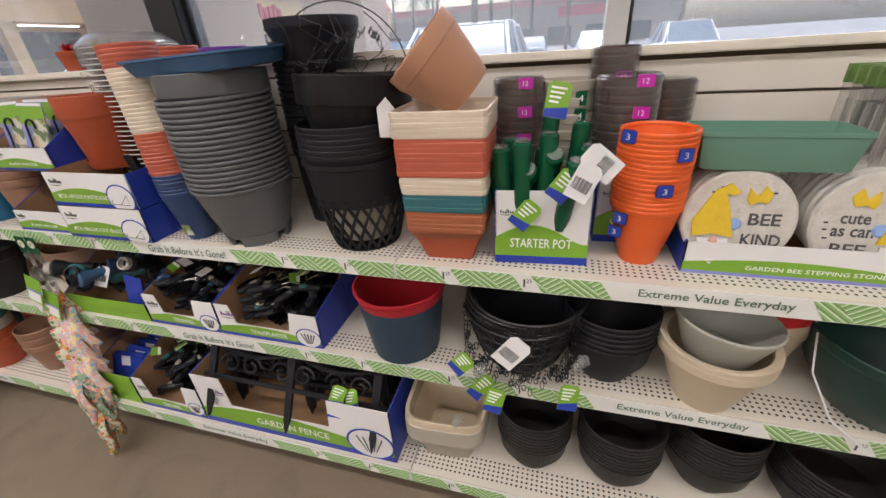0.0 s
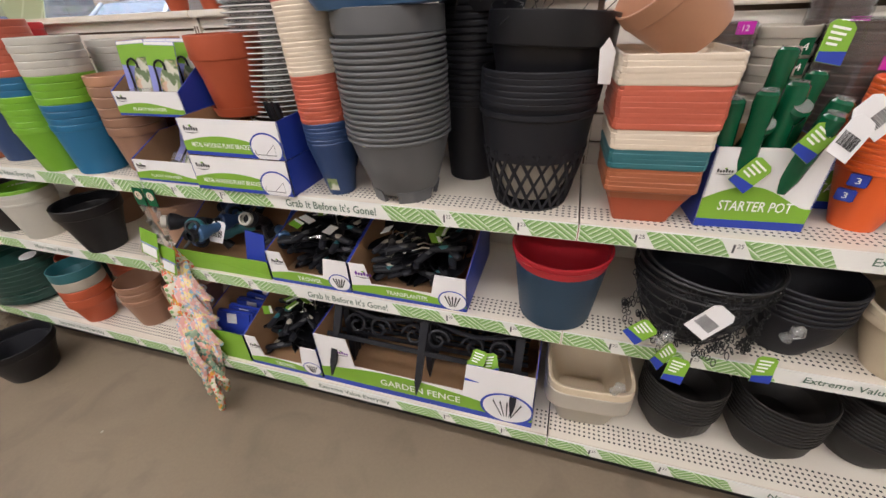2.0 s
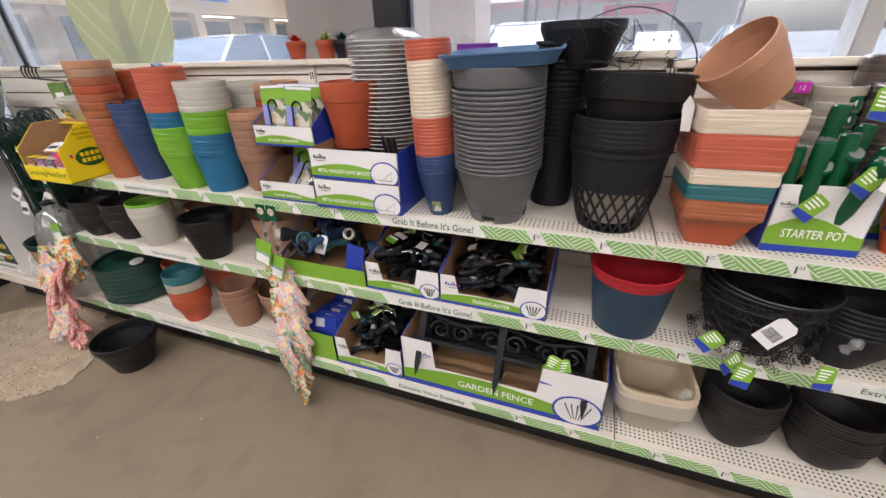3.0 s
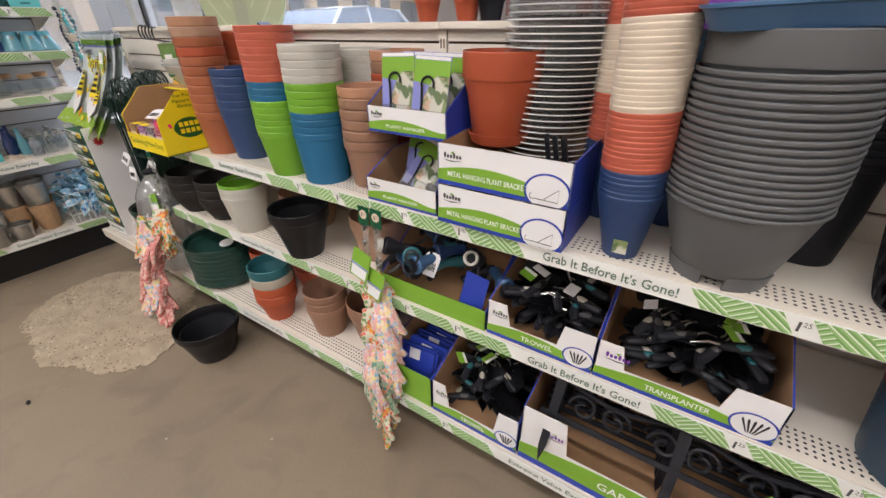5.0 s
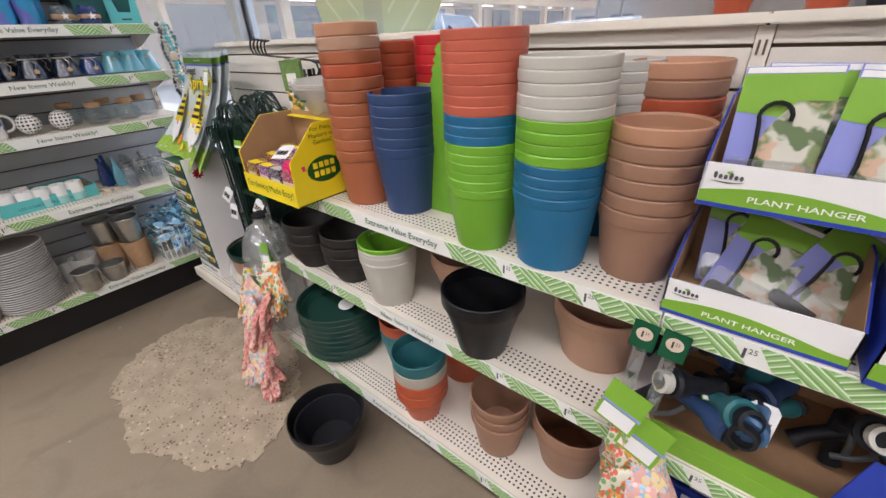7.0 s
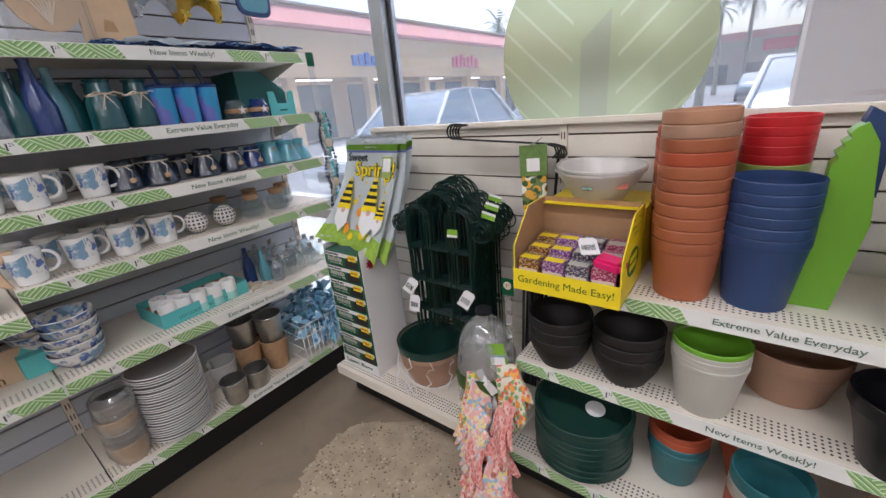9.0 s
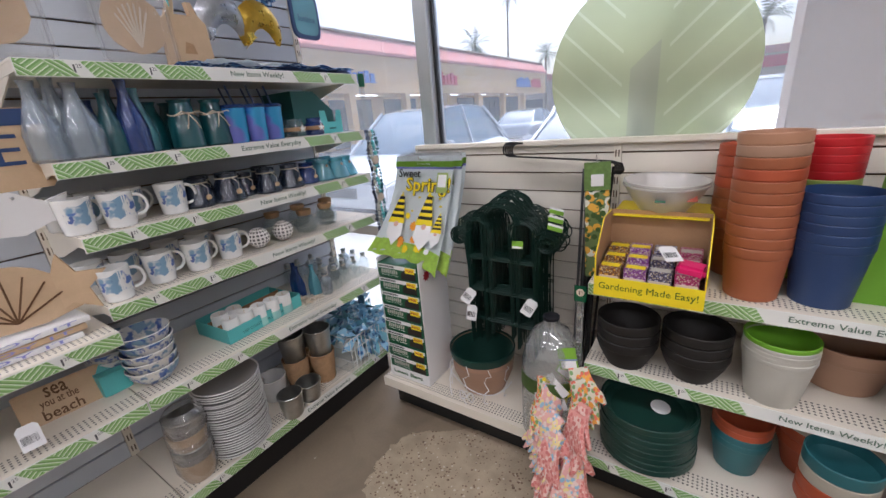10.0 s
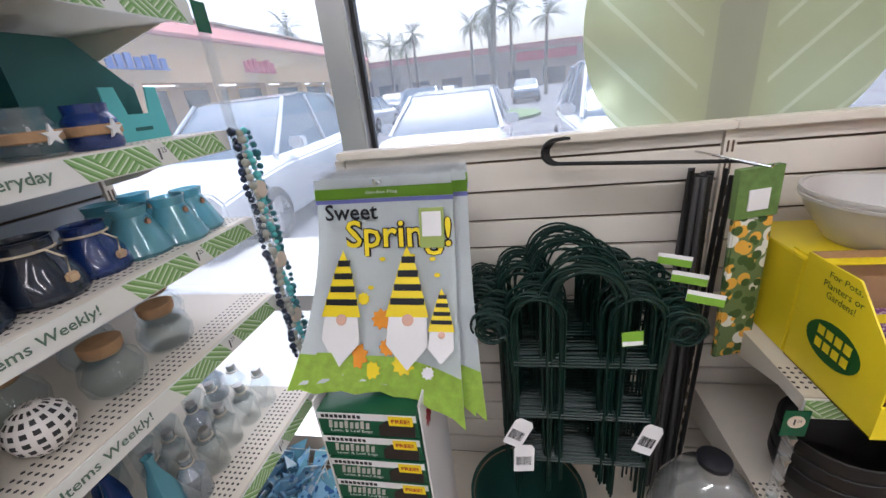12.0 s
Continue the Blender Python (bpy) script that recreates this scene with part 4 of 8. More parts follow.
S = "nested round COL flower pot on the shelf"
stack(S, -2.020, 0.083, ZT, 0.062, 0.0755, 0.150, 0.0292, [("terra", 7), ("rust", 1), ("terra", 1), ("taupe", 1), ("peach", 1)], rim=0.026, lip=0.0030, group="tall terracotta stack", tilt=(0, -0.6))
stack(S, -2.056, 0.250, ZT, 0.060, 0.078, 0.150, 0.031, [("terra", 5), ("rust", 4)], rim=0.027, lip=0.0030, group="rear terracotta stack")
stack(S, -1.874, 0.100, ZT, 0.0625, 0.082, 0.175, 0.0240, [("navy", 6)], rim=0.0215, lip=0.0020, group="navy pots")
stack(S, -1.878, 0.262, ZT, 0.056, 0.070, 0.150, 0.0215, [("lime", 4), ("olive", 4), ("red", 5)], rim=0.02, group="red and green stack")
wedge = thing("leaning_planter", "lime green plastic planter with saw-edged rims leaning between stacks", "planter", pose(-1.800, 0.115, ZT))
part("body", slab([(-0.03, 0), (0.06, 0), (0.085, 0.2), (0.066, 0.36), (0.045, 0.398), (0.030, 0.390), (0.022, 0.378), (0.027, 0.370), (0.016, 0.360), (0.021, 0.352), (0.010, 0.340), (0.015, 0.330), (0.006, 0.318), (0.004, 0.25), (-0.008, 0.15)], 0.0, 0.05), M["lime"], wedge)
part("insert", slab([(0.040, 0.40), (0.048, 0.425), (0.070, 0.41), (0.085, 0.36), (0.085, 0.25), (0.06, 0.30)], 0.02, 0.06), M["navy"], wedge, "navy insert")
stack(S, -1.603, 0.046, ZT, 0.057, 0.078, 0.140, 0.0172, [("lime", 6), ("sky", 3), ("coral", 8)], rim=0.0165, group="green blue and coral stack")
stack(S, -1.449, 0.062, ZT, 0.066, 0.081, 0.150, 0.0185, [("sky", 4), ("lime", 4), ("white", 5)], rim=0.017, group="blue green and white stack")
stack(S, -1.425, 0.245, ZT, 0.058, 0.080, 0.150, 0.0185, [("sky", 7), ("white", 5)], rim=0.017, group="rear blue and white stack")
stack(S, -1.302, 0.108, ZT, 0.0595, 0.077, 0.135, 0.0276, [("tan", 5), ("peach", 1)], rim=0.0245, lip=0.0036, group="tan stack")
stack(S, -1.325, 0.275, ZT, 0.062, 0.084, 0.140, 0.030, [("rust", 6), ("tan", 1), ("peach", 1)], rim=0.026, lip=0.0030, group="rear rust stack")
# stacks in the tool bay
stack("narrow COL vase-shaped planter nested in a tall stack", -0.589, 0.052, ZT, 0.034, 0.059, 0.135, 0.0092, [("navy", 6), ("coral", 11), ("bone", 15), ("coral", 5)], rim=0.0065, lip=0.0009, seg=32, name="square_planter", category="planter", group="front tricolour stack", rot=12, tilt=(0, -2.5))
stack("narrow COL vase-shaped planter nested in a tall stack", -0.67, 0.225, ZT, 0.031, 0.062, 0.135, 0.0088, [("navy", 7), ("coral", 11), ("bone", 14), ("coral", 6)], rim=0.0065, lip=0.0009, seg=32, name="square_planter", category="planter", group="rear tricolour stack")
stack("narrow COL vase-shaped planter nested in a tall stack", -0.535, 0.255, ZT, 0.031, 0.060, 0.135, 0.0088, [("navy", 8), ("purple", 11), ("slateblue", 12), ("purple", 6)], rim=0.0065, lip=0.0009, seg=32, name="square_planter", category="planter", group="rear navy stack")
stack("round COL flower pot nested in a tall stack", -0.42, 0.078, ZT + 0.022, 0.080, 0.1205, 0.136, 0.0116, [("greyplastic", 18)], rim=0.0074, lip=0.0050, group="tall grey stack", tilt=(1.5, -1))
tagged(pot("flower_pot", pot_mesh(M["greyplastic"], 0.085, 0.117, 0.14, rim=0.045, lip=0.003), M["greyplastic"], pose(-0.424, 0.075, ZT + 0.262)), "round grey flower pot on top of its nested stack", "flower pot", "tall grey stack")
grey_foot = thing("flower_pot", "lowest grey flower pot standing on notched feet", "flower pot", pose(-0.42, 0.078, ZT), "tall grey stack")
for a0 in range(8, 360, 90):
    bm = bmesh.new()
    ring = [[bm.verts.new((r * math.cos(radians(a0 + 9 * k)), r * math.sin(radians(a0 + 9 * k)), z)) for r, z in ((0.078, 0.0), (0.085, 0.030), (0.074, 0.030), (0.068, 0.0))] for k in range(8)]
    for p, q in zip(ring, ring[1:]):
        for i in range(4):
            bm.faces.new((p[i], q[i], q[(i + 1) % 4], p[(i + 1) % 4]))
    bm.faces.new(ring[0])
    bm.faces.new(ring[-1][::-1])
    part("foot", bm, M["greyplastic"], grey_foot)
solo("care_label", slab([(-0.013, -0.016), (0.013, -0.016), (0.013, 0.016), (-0.013, 0.016)], 0, 0.0008), M["photo_a"], "small printed care label on the navy planter", "label", pose(-0.585, 0.0085, ZT + 0.032, 11, 0, 4))
bm = lathe([(0, 0), (0.105, 0), (0.128, 0.004), (0.142, 0.03), (0.147, 0.032), (0.147, 0.036), (0.14, 0.036), (0.124, 0.008), (0, 0.006)], 48, 6.0, sx=1.0, sy=0.85)
solo("planter_tray", bm, M["trayblue"], "dusty blue plastic tray lying on the grey pots", "tray", pose(-0.415, 0.08, ZT + 0.402, 2, -2, 4))
stack("slim ribbed COL planter nested in a tall stack", -0.288, 0.235, ZT, 0.058, 0.074, 0.20, 0.014, [("softblack", 19)], rim=0.010, lip=0.005, name="ribbed_planter", category="planter", group="rear black stack")
stack("wide COL basin pot on the stack", -0.245, 0.235, ZT + 0.385, 0.075, 0.108, 0.11, 0.012, [("softblack", 1)], rim=0.02, name="basin_pot", group="rear black stack")

# lattice hanging planters, nested
th = thing("lattice_planter", "black plastic hanging planter with a lattice base and wire hanger", "planter", pose(-0.115, 0.105, ZT))
bm = bmesh.new()
for i in range(22):
    for s in (1, -1):
        pts = []
        for k in range(9):
            t = k / 8
            a = 2 * math.pi * i / 22 + s * t * 0.62
            r = 0.077 + 0.031 * t ** 0.8
            pts.append((r * math.cos(a), r * math.sin(a), 0.004 + 0.130 * t))
        tube(pts, 0.0038, 4, bm)
part("lattice", bm, M["softblack"], th)
part("lattice_floor", lathe([(0, 0), (0.079, 0), (0.082, 0.006), (0, 0.006)], 36), M["softblack"], th)
part("bowl", lathe([(0.100, 0.112), (0.106, 0.115), (0.116, 0.20), (0.121, 0.205), (0.121, 0.215), (0.115, 0.215), (0.10, 0.118)], 44), M["softblack"], th)
# pale inner body, added to imitate light showing through the lattice gaps
part("liner", lathe([(0, 0.02), (0.062, 0.02), (0.092, 0.11), (0, 0.11)], 30), M["stone"], th)
for k in range(6):
    stack("black plastic hanging planter nested in the lattice one", -0.115 + 0.001 * k, 0.105, ZT + 0.125 + 0.011 * k, 0.085, 0.122, 0.11, 0.01, [("softblack", 1)], rim=0.010, name="hanging_planter", category="planter", group="nested black planters")
stack("black plastic hanging planter on top of the nest", -0.105, 0.115, ZT + 0.265, 0.100, 0.124, 0.115, 0.01, [("black", 1)], rim=0.055, lip=0.002, name="hanging_planter", category="planter", group="nested black planters", tilt=(-3, 3))
th = thing("wire_hanger", "thin black wire plant hanger with a chain and hook", "plant hanger", pose(-0.13, 0.12, ZT + 0.375))
part("hoop", tube([(0.16 * math.cos(a) - 0.01, 0.02, 0.14 * math.sin(a)) for a in (math.pi * k / 20 for k in range(21))], 0.0016, 5), M["wire"], th)
for k in range(3):
    a0 = 2.1 * k + 0.5
    bm = bmesh.new()
    for j in range(11):
        t = j / 11
        c = Vector((0.10 * (1 - t) * math.cos(a0) + 0.08 * t, 0.10 * (1 - t) * math.sin(a0), 0.01 + 0.10 * t + 0.02 * math.sin(5 * t)))
        q = [(0.0045 * math.cos(b), 0.0 if j % 2 else 0.0045 * math.sin(b), 0.007 * math.sin(b) if j % 2 else 0.006 * math.cos(b)) for b in (2 * math.pi * n / 8 for n in range(8))]
        tube([c + Vector(p) for p in q], 0.0009, 4, bm, True)
    part("chain", bm, M["wire"], th)
for k in range(7):
    a0 = rnd(0, 6.28)
    part("wire", tube([(0.11 * math.cos(a0) + rnd(-0.03, 0.03) + 0.012 * math.sin(j * 1.3), 0.11 * math.sin(a0) * (1 - j / 9), -0.01 + 0.02 * math.sin(j) + 0.013 * j) for j in range(9)], 0.0011, 4), M["wire"], th)
tag = slab([(-0.014, -0.035), (0.014, -0.035), (0.018, 0.02), (0.0, 0.04), (-0.018, 0.02)], 0, 0.001)
solo("paper_tag", tag, M["card"], "small paper hang tag on the black planter", "tag", pose(0.005, 0.03, ZT + 0.30, -12, 8, 40))

# square planters
stack("square COL planter nested in the square stack", 0.1135, 0.082, ZT, 0.0525, 0.0785, 0.082, 0.020, [("rust", 1)], rim=0.008, lip=0.001, square=16, seg=88, name="square_planter", category="planter", group="square stack", rot=3)
z = ZT + 0.058
for col, n, r in (("terra", 5, 0.084), ("teal", 4, 0.0858), ("bone", 4, 0.0876), ("coral", 8, 0.090), ("bone", 5, 0.0925)):
    pit = 0.0092
    z = stack("square COL planter nested in the square stack", 0.1135, 0.082, z, r - 0.010, r, 0.030, pit, [(col, n)], rim=pit + 0.0003, lip=0.0008, square=16, seg=88, name="square_planter", category="planter", group="square stack", rot=3) - 0.030 + pit
tagged(pot("flower_pot", pot_mesh(M["peach"], 0.056, 0.080, 0.128, rim=0.030, bulge=0.003), M["peach"], pose(0.152, 0.098, 1.158, 8, -47, 10)), "peach plastic flower pot tipped over on the square stack", "flower pot")


# ---- printed display trays ----
def wave(x0, x1, z0, z1, n=18):
    """A leaf-shaped band: flat below, a long swell above."""
    top = [(x0 + (x1 - x0) * t, z0 + (z1 - z0) * (0.42 + 0.58 * math.sin(math.pi * min(1, t * 0.95 + 0.12)) ** 1.2)) for t in (k / n for k in range(n + 1))]
    return [(x0, z0), (x1, z0)] + top[::-1]


def logo(parent, x, z, w, y):
    """A small leafy mark: an underline, a row of rounded strokes and two leaves."""
    part("mark", slab([(x - w / 2, z - w * 0.17), (x, z - w * 0.24), (x + w / 2, z - w * 0.15), (x, z - w * 0.19)], y - 0.0012, y - 0.0004), M["charcoal"], parent)
    for k in range(6):
        cx = x + w * (-0.40 + 0.16 * k)
        hz = 0.13 if k in (0, 3) else 0.085
        bm = slab([(cx + w * 0.062 * math.cos(a), z + w * (hz - 0.085) + w * hz * math.sin(a)) for a in (2 * math.pi * j / 10 for j in range(10))], y - 0.0012, y - 0.0004)
        part("mark", bm, M["charcoal"] if w < 0.05 else M["purple"], parent)
    part("mark", slab([(x, z + w * 0.1), (x + w * 0.1, z + w * 0.24), (x + w * 0.02, z + w * 0.22), (x - w * 0.09, z + w * 0.2)], y - 0.0012, y - 0.0004), M["greencard"], parent)


def display_tray(label, m, w, d, hf, hb, words, tabs=(0.0, 0.0), cut=0.45, side="bluecard", band="greencard", foot="bluecard", emblem=0.0, lw=0.6, back="kraft", mark=True, front="card"):
    """A shelf-ready carton: low front with raised ends, tall sides sloping up to the back."""
    th = thing("display_carton", label, "carton", m, "printed display cartons")
    t = 0.003
    part("bottom", box(t, w - t, t, d - t, 0.0, t), M["kraft"], th)
    part("back", box(t, w - t, d - t, d, 0.0, hb), M[back], th)
    for x0, x1, xi in ((0, t, t), (w - t, w, w - t - 0.0012)):
        part("side", slab([(0.0, 0), (d, 0), (d, hb), (d * 0.55, hb), (0.0, hf)], x0, x1, axis="x"), M[side], th, "glossy blue printed side panel")
        part("lining", slab([(t, t), (d - t, t), (d - t, hb - 0.001), (d * 0.55, hb - 0.001), (t, hf - 0.001)], xi, xi + 0.0012, axis="x"), M["kraft"], th)
    zc = hf * cut if tabs[0] or tabs[1] else hf
    o = [(0, 0), (w, 0), (w, hf)]
    if tabs[1]:
        o += [(w - tabs[1], hf), (w - tabs[1] - 0.012, zc)]
    if tabs[0]:
        o += [(tabs[0] + 0.012, zc), (tabs[0], hf)]
    o += [(0, hf)]
    fr = part("front", slab(o, 0.0, t - 0.0005), M[front], th, "white printed front")
    part("lining", slab([(x * 0.996 + w * 0.002, z * 0.99) for x, z in o], t - 0.0005, t + 0.0007), M["kraft"], th)
    zb = 0.0
    if foot:
        part("blue_edge", slab([(0.0005, 0.0005), (w - 0.0005, 0.0005), (w - 0.0005, hf * 0.11), (0.0005, hf * 0.11)], -0.001, -0.0002), M[foot], fr)
        zb = hf * 0.11
    if band:
        part("green_band", slab(wave(0.001, w - 0.001, zb, min(zc, hf * 0.56) * 0.98), -0.001, -0.0002), M[band], fr)
    if words:
        letters(words, w * lw, hf * 0.13, M["white_ink"], fr, T((w * (0.5 if not emblem or tabs[1] else 0.40), -0.0016, zb + (min(zc, hf * 0.56) - zb) * 0.42)), bold=0.01)
    if mark:
        logo(fr, w * 0.13, hf * (0.72 if not tabs[0] else 0.70), w * 0.16 if w < 0.35 else 0.05, -0.0002)
    if emblem:
        c = (w - emblem * 0.95, hf * 0.30)
        for rr, col, y0 in ((1.0, "bluecard", -0.0016), (0.90, "card", -0.0022)):
            part("emblem", slab([(min(w - 0.0005, c[0] + emblem * rr * math.cos(a)), max(0.0015, c[1] + emblem * rr * math.sin(a) * 0.8)) for a in (2 * math.pi * j / 28 for j in range(28))], y0, y0 + 0.0006), M[col], fr)
        bm = bmesh.new()
        if words and "BRACKET" in words:
            q = [(c[0] - emblem * 0.62 + 0.10 * emblem * math.cos(a), -0.0026, c[1] - emblem * 0.22 + 0.13 * emblem * math.sin(a)) for a in (math.pi * (0.6 + 0.16 * k) for k in range(8))]
            tube(q + [(c[0] + emblem * 0.5, -0.0026, c[1] - emblem * 0.35), (c[0] + emblem * 0.5, -0.0026, c[1] + emblem * 0.22), (c[0] - emblem * 0.1, -0.0026, c[1] - emblem * 0.30)], 0.0007, 4, bm)
        for k in range(0 if words and "BRACKET" in words else 5):
            x = c[0] + emblem * (-0.5 + 0.25 * k)
            slab([(c[0] + (x - c[0]) * 0.35 - 0.0012, c[1] - emblem * 0.45), (c[0] + (x - c[0]) * 0.35 + 0.0012, c[1] - emblem * 0.45), (x + 0.0022, c[1] + emblem * 0.30), (x, c[1] + emblem * 0.42), (x - 0.0022, c[1] + emblem * 0.30)], -0.0029, -0.0023, bm)
        part("drawing", bm, M["black_ink"], fr)
    return th


# plant hangers in two trays, one on the other
display_tray("white and green tray of carded plant hangers", pose(-1.227, -0.003, ZT), 0.224, 0.21, 0.062, 0.115, "PLANT HANGER", lw=0.5)
display_tray("white and green tray of carded plant hangers stacked above another", pose(-1.222, 0.022, ZT + 0.178, 1.0, 0, 0), 0.232, 0.21, 0.062, 0.13, "PLANT HANGER", lw=0.5)


def hanger_card(m):
    th = thing("carded_plant_hanger", "violet and green carded black plant hanger with a leafy photo", "plant hanger", m, "carded plant hangers")
    part("card", box(0, 0.098, 0, 0.0015, 0, 0.165), M["violet"], th)
    part("header", slab([(0, 0.110), (0.098, 0.098), (0.098, 0.156), (0, 0.156)], -0.0008, -0.0001), M["greencard"], th)
    part("photo", slab([(0.098, 0.0), (0.098, 0.125)] + [(0.062 - 0.03 * math.sin(math.pi * k / 10), 0.125 - 0.0125 * k) for k in range(11)], -0.0016, -0.0009), M["photo_a"], th)
    part("top_edge", box(0.002, 0.096, -0.0008, -0.0001, 0.157, 0.164), M["card"], th)
    hook = [(0.030, -0.006, 0.02), (0.032, -0.006, 0.06), (0.030, -0.006, 0.085)] + [(0.044 + 0.017 * math.cos(a), -0.006, 0.105 + 0.017 * math.sin(a)) for a in (math.pi * (1.15 - 1.25 * k / 9) for k in range(10))]
    part("hook", tube(hook, 0.0028, 6), M["black"], th)
    part("bracket", box(0.006, 0.072, -0.016, -0.002, 0.004, 0.026, 0.004), M["black"], th)
    part("blister", box(0.004, 0.094, -0.018, -0.0005, 0.002, 0.05, 0.004), M["film"], th)
    return th


for x, y, z, rx, ry in ((-1.205, 0.055, ZT + 0.19, -9, -2), (-1.108, 0.042, ZT + 0.19, -10, 2), (-1.19, 0.12, ZT + 0.19, -6, 0), (-1.10, 0.115, ZT + 0.19, -6, 1)):
    hanger_card(pose(x, y, z, rx, ry, 0))
for x, y, z, rx, ry in ((-1.19, 0.075, ZT + 0.012, -38, 14), (-1.11, 0.095, ZT + 0.02, -30, 26), (-1.20, 0.12, ZT + 0.006, -24, -4), (-1.10, 0.15, ZT + 0.01, -20, 6)):
    hanger_card(pose(x, y, z, rx, ry, rnd(-8, 8)))

display_tray("closed white and green carton of metal plant brackets", pose(-0.990, -0.018, ZT), 0.303, 0.24, 0.092, 0.093, "METAL HANGING PLANT BRACKET", lw=0.62, emblem=0.048)
display_tray("open white and green carton of metal plant brackets", pose(-0.990, -0.014, ZT + 0.0945, 0, 0, -0.5), 0.303, 0.24, 0.092, 0.098, "METAL HANGING PLANT BRACKET", lw=0.62, emblem=0.048)
for k in range(3):
    th = thing("plant_bracket", "black metal hanging plant bracket lying in its carton", "bracket", pose(-0.715 - 0.02 * k, 0.05 + 0.01 * k, ZT + 0.115, 0, -12, 10 * k), "plant brackets")
    part("plate", box(-0.012, 0.012, 0, 0.16, 0, 0.006, 0.001), M["black"], th)
    part("arm", box(-0.005, 0.005, 0.0, 0.012, 0.006, 0.10, 0.001), M["black"], th)
th = thing("potted_planter", "terracotta plastic pot standing in its saucer on the carton", "flower pot", pose(-0.917, 0.14, ZT + 0.165))
part("pot", lathe(pot_profile(0.062, 0.088, 0.185, rim=0.055, lip=0.003), 44), M["rust"], th, "", T((0, 0, 0.012)))
part("saucer", lathe([(0, 0), (0.060, 0), (0.066, 0.004), (0.073, 0.026), (0.070, 0.026), (0.062, 0.008), (0, 0.008)], 40), M["rust"], th)

# tall nest of clear saucers in film
for k in range(36):
    bm_key = "saucer_clear"
    if bm_key not in POTS:
        me = mesh_of(lathe([(0, 0), (0.088, 0), (0.112, 0.018), (0.117, 0.020), (0.117, 0.0225), (0.110, 0.0215), (0.086, 0.004), (0, 0.004)], 40), "saucer", 0.9)
        me.materials.append(M["saucer"])
        POTS[bm_key] = me
        # opaque white band paints the glint along the clear saucer's edge
        me2 = mesh_of(lathe([(0.1145, 0.0198), (0.1178, 0.0203), (0.1178, 0.0226), (0.1145, 0.0220), (0.1145, 0.0198)], 40), "saucer_rim", 0.9)
        me2.materials.append(M["ceramic"])
        POTS["rim"] = me2
    o = tagged(part("plant_saucer", POTS[bm_key], M["saucer"], None, "", pose(-0.828, 0.235, ZT + 0.0128 * k, 0, 0, 15 * k)), "clear plastic plant saucer in a tall nest", "saucer", group="nest of clear saucers")
    part("rim", POTS["rim"], M["ceramic"], o, "bright rim")
solo("plastic_film", lathe([(0.04, 0.03), (0.09, 0.025), (0.121, 0.0), (0.121, -0.05), (0.119, -0.05), (0.119, -0.001), (0.088, 0.022), (0.04, 0.028)], 40), M["film"], "crumpled clear film round the nest of saucers", "wrapping", pose(-0.828, 0.235, ZT + 0.475))
# small artificial succulents on the cap rail
for x, col, lab in ((-1.283, "red", "red"), (-1.150, "olive", "yellow-green"), (-1.075, "dkgreen", "dark green")):
    th = thing("artificial_succulent", "tiny %s artificial plant in a terracotta pot on the rail" % lab, "artificial plant", pose(x, 0.385, TOPZ + 0.009) @ Matrix.Diagonal((1.25, 1.25, 1.25, 1)), "small artificial plants")
    part("pot", lathe(pot_profile(0.022, 0.030, 0.048, rim=0.012), 24), M["rust"] if lab != "dark green" else M["softblack"], th)
    bm = bmesh.new()
    for k in range(16):
        a, e, ln = 2.4 * k, 0.3 + 0.07 * k, rnd(0.022, 0.034)
        d = Vector((math.cos(a) * math.cos(e), math.sin(a) * math.cos(e), math.sin(e)))
        s = Vector((-math.sin(a), math.cos(a), 0)) * 0.007
        p = Vector((0, 0, 0.042))
        vs = [bm.verts.new(v) for v in (p, p + d * ln * 0.5 + s, p + d * ln, p + d * ln * 0.5 - s, p + d * ln * 0.5 + Vector((0, 0, 0.005)))]
        for f in ((0, 1, 4), (1, 2, 4), (2, 3, 4), (3, 0, 4)):
            bm.faces.new([vs[i] for i in f])
    part("leaves", bm, M[col], th)

# starter pot cartons with hand tools in them
for x, y, rz in ((0.217, 0.033, 4), (0.42, 0.165, 2)):
    display_tray("white and green starter pot carton", pose(x, y, ZT, 0, 0, rz), 0.187, 0.17, 0.16, 0.161, "STARTER POT", lw=0.66, side="bluecard")


def hang_tag(m, label="green and blue printed cardboard hang tag"):
    th = thing("hang_tag", label, "tag", m @ Matrix.Diagonal((0.85, 1, 0.85, 1)), "hang tags")
    part("card", slab([(-0.024, -0.034), (0.024, -0.034), (0.024, 0.028), (0.015, 0.036), (-0.015, 0.036), (-0.024, 0.028)], 0, 0.0012), M["greencard"], th)
    part("blue_foot", slab([(-0.0235, -0.0335), (0.0235, -0.0335), (0.0235, -0.010), (-0.0235, -0.018)], -0.001, -0.0002), M["bluecard"], th)
    bm = bmesh.new()
    for k in range(4):
        cuboid(bm, -0.018, 0.014 - 0.004 * k, -0.0009, -0.0002, 0.022 - 0.009 * k, 0.026 - 0.009 * k)
    part("print", bm, M["white_ink"], th)
    return th


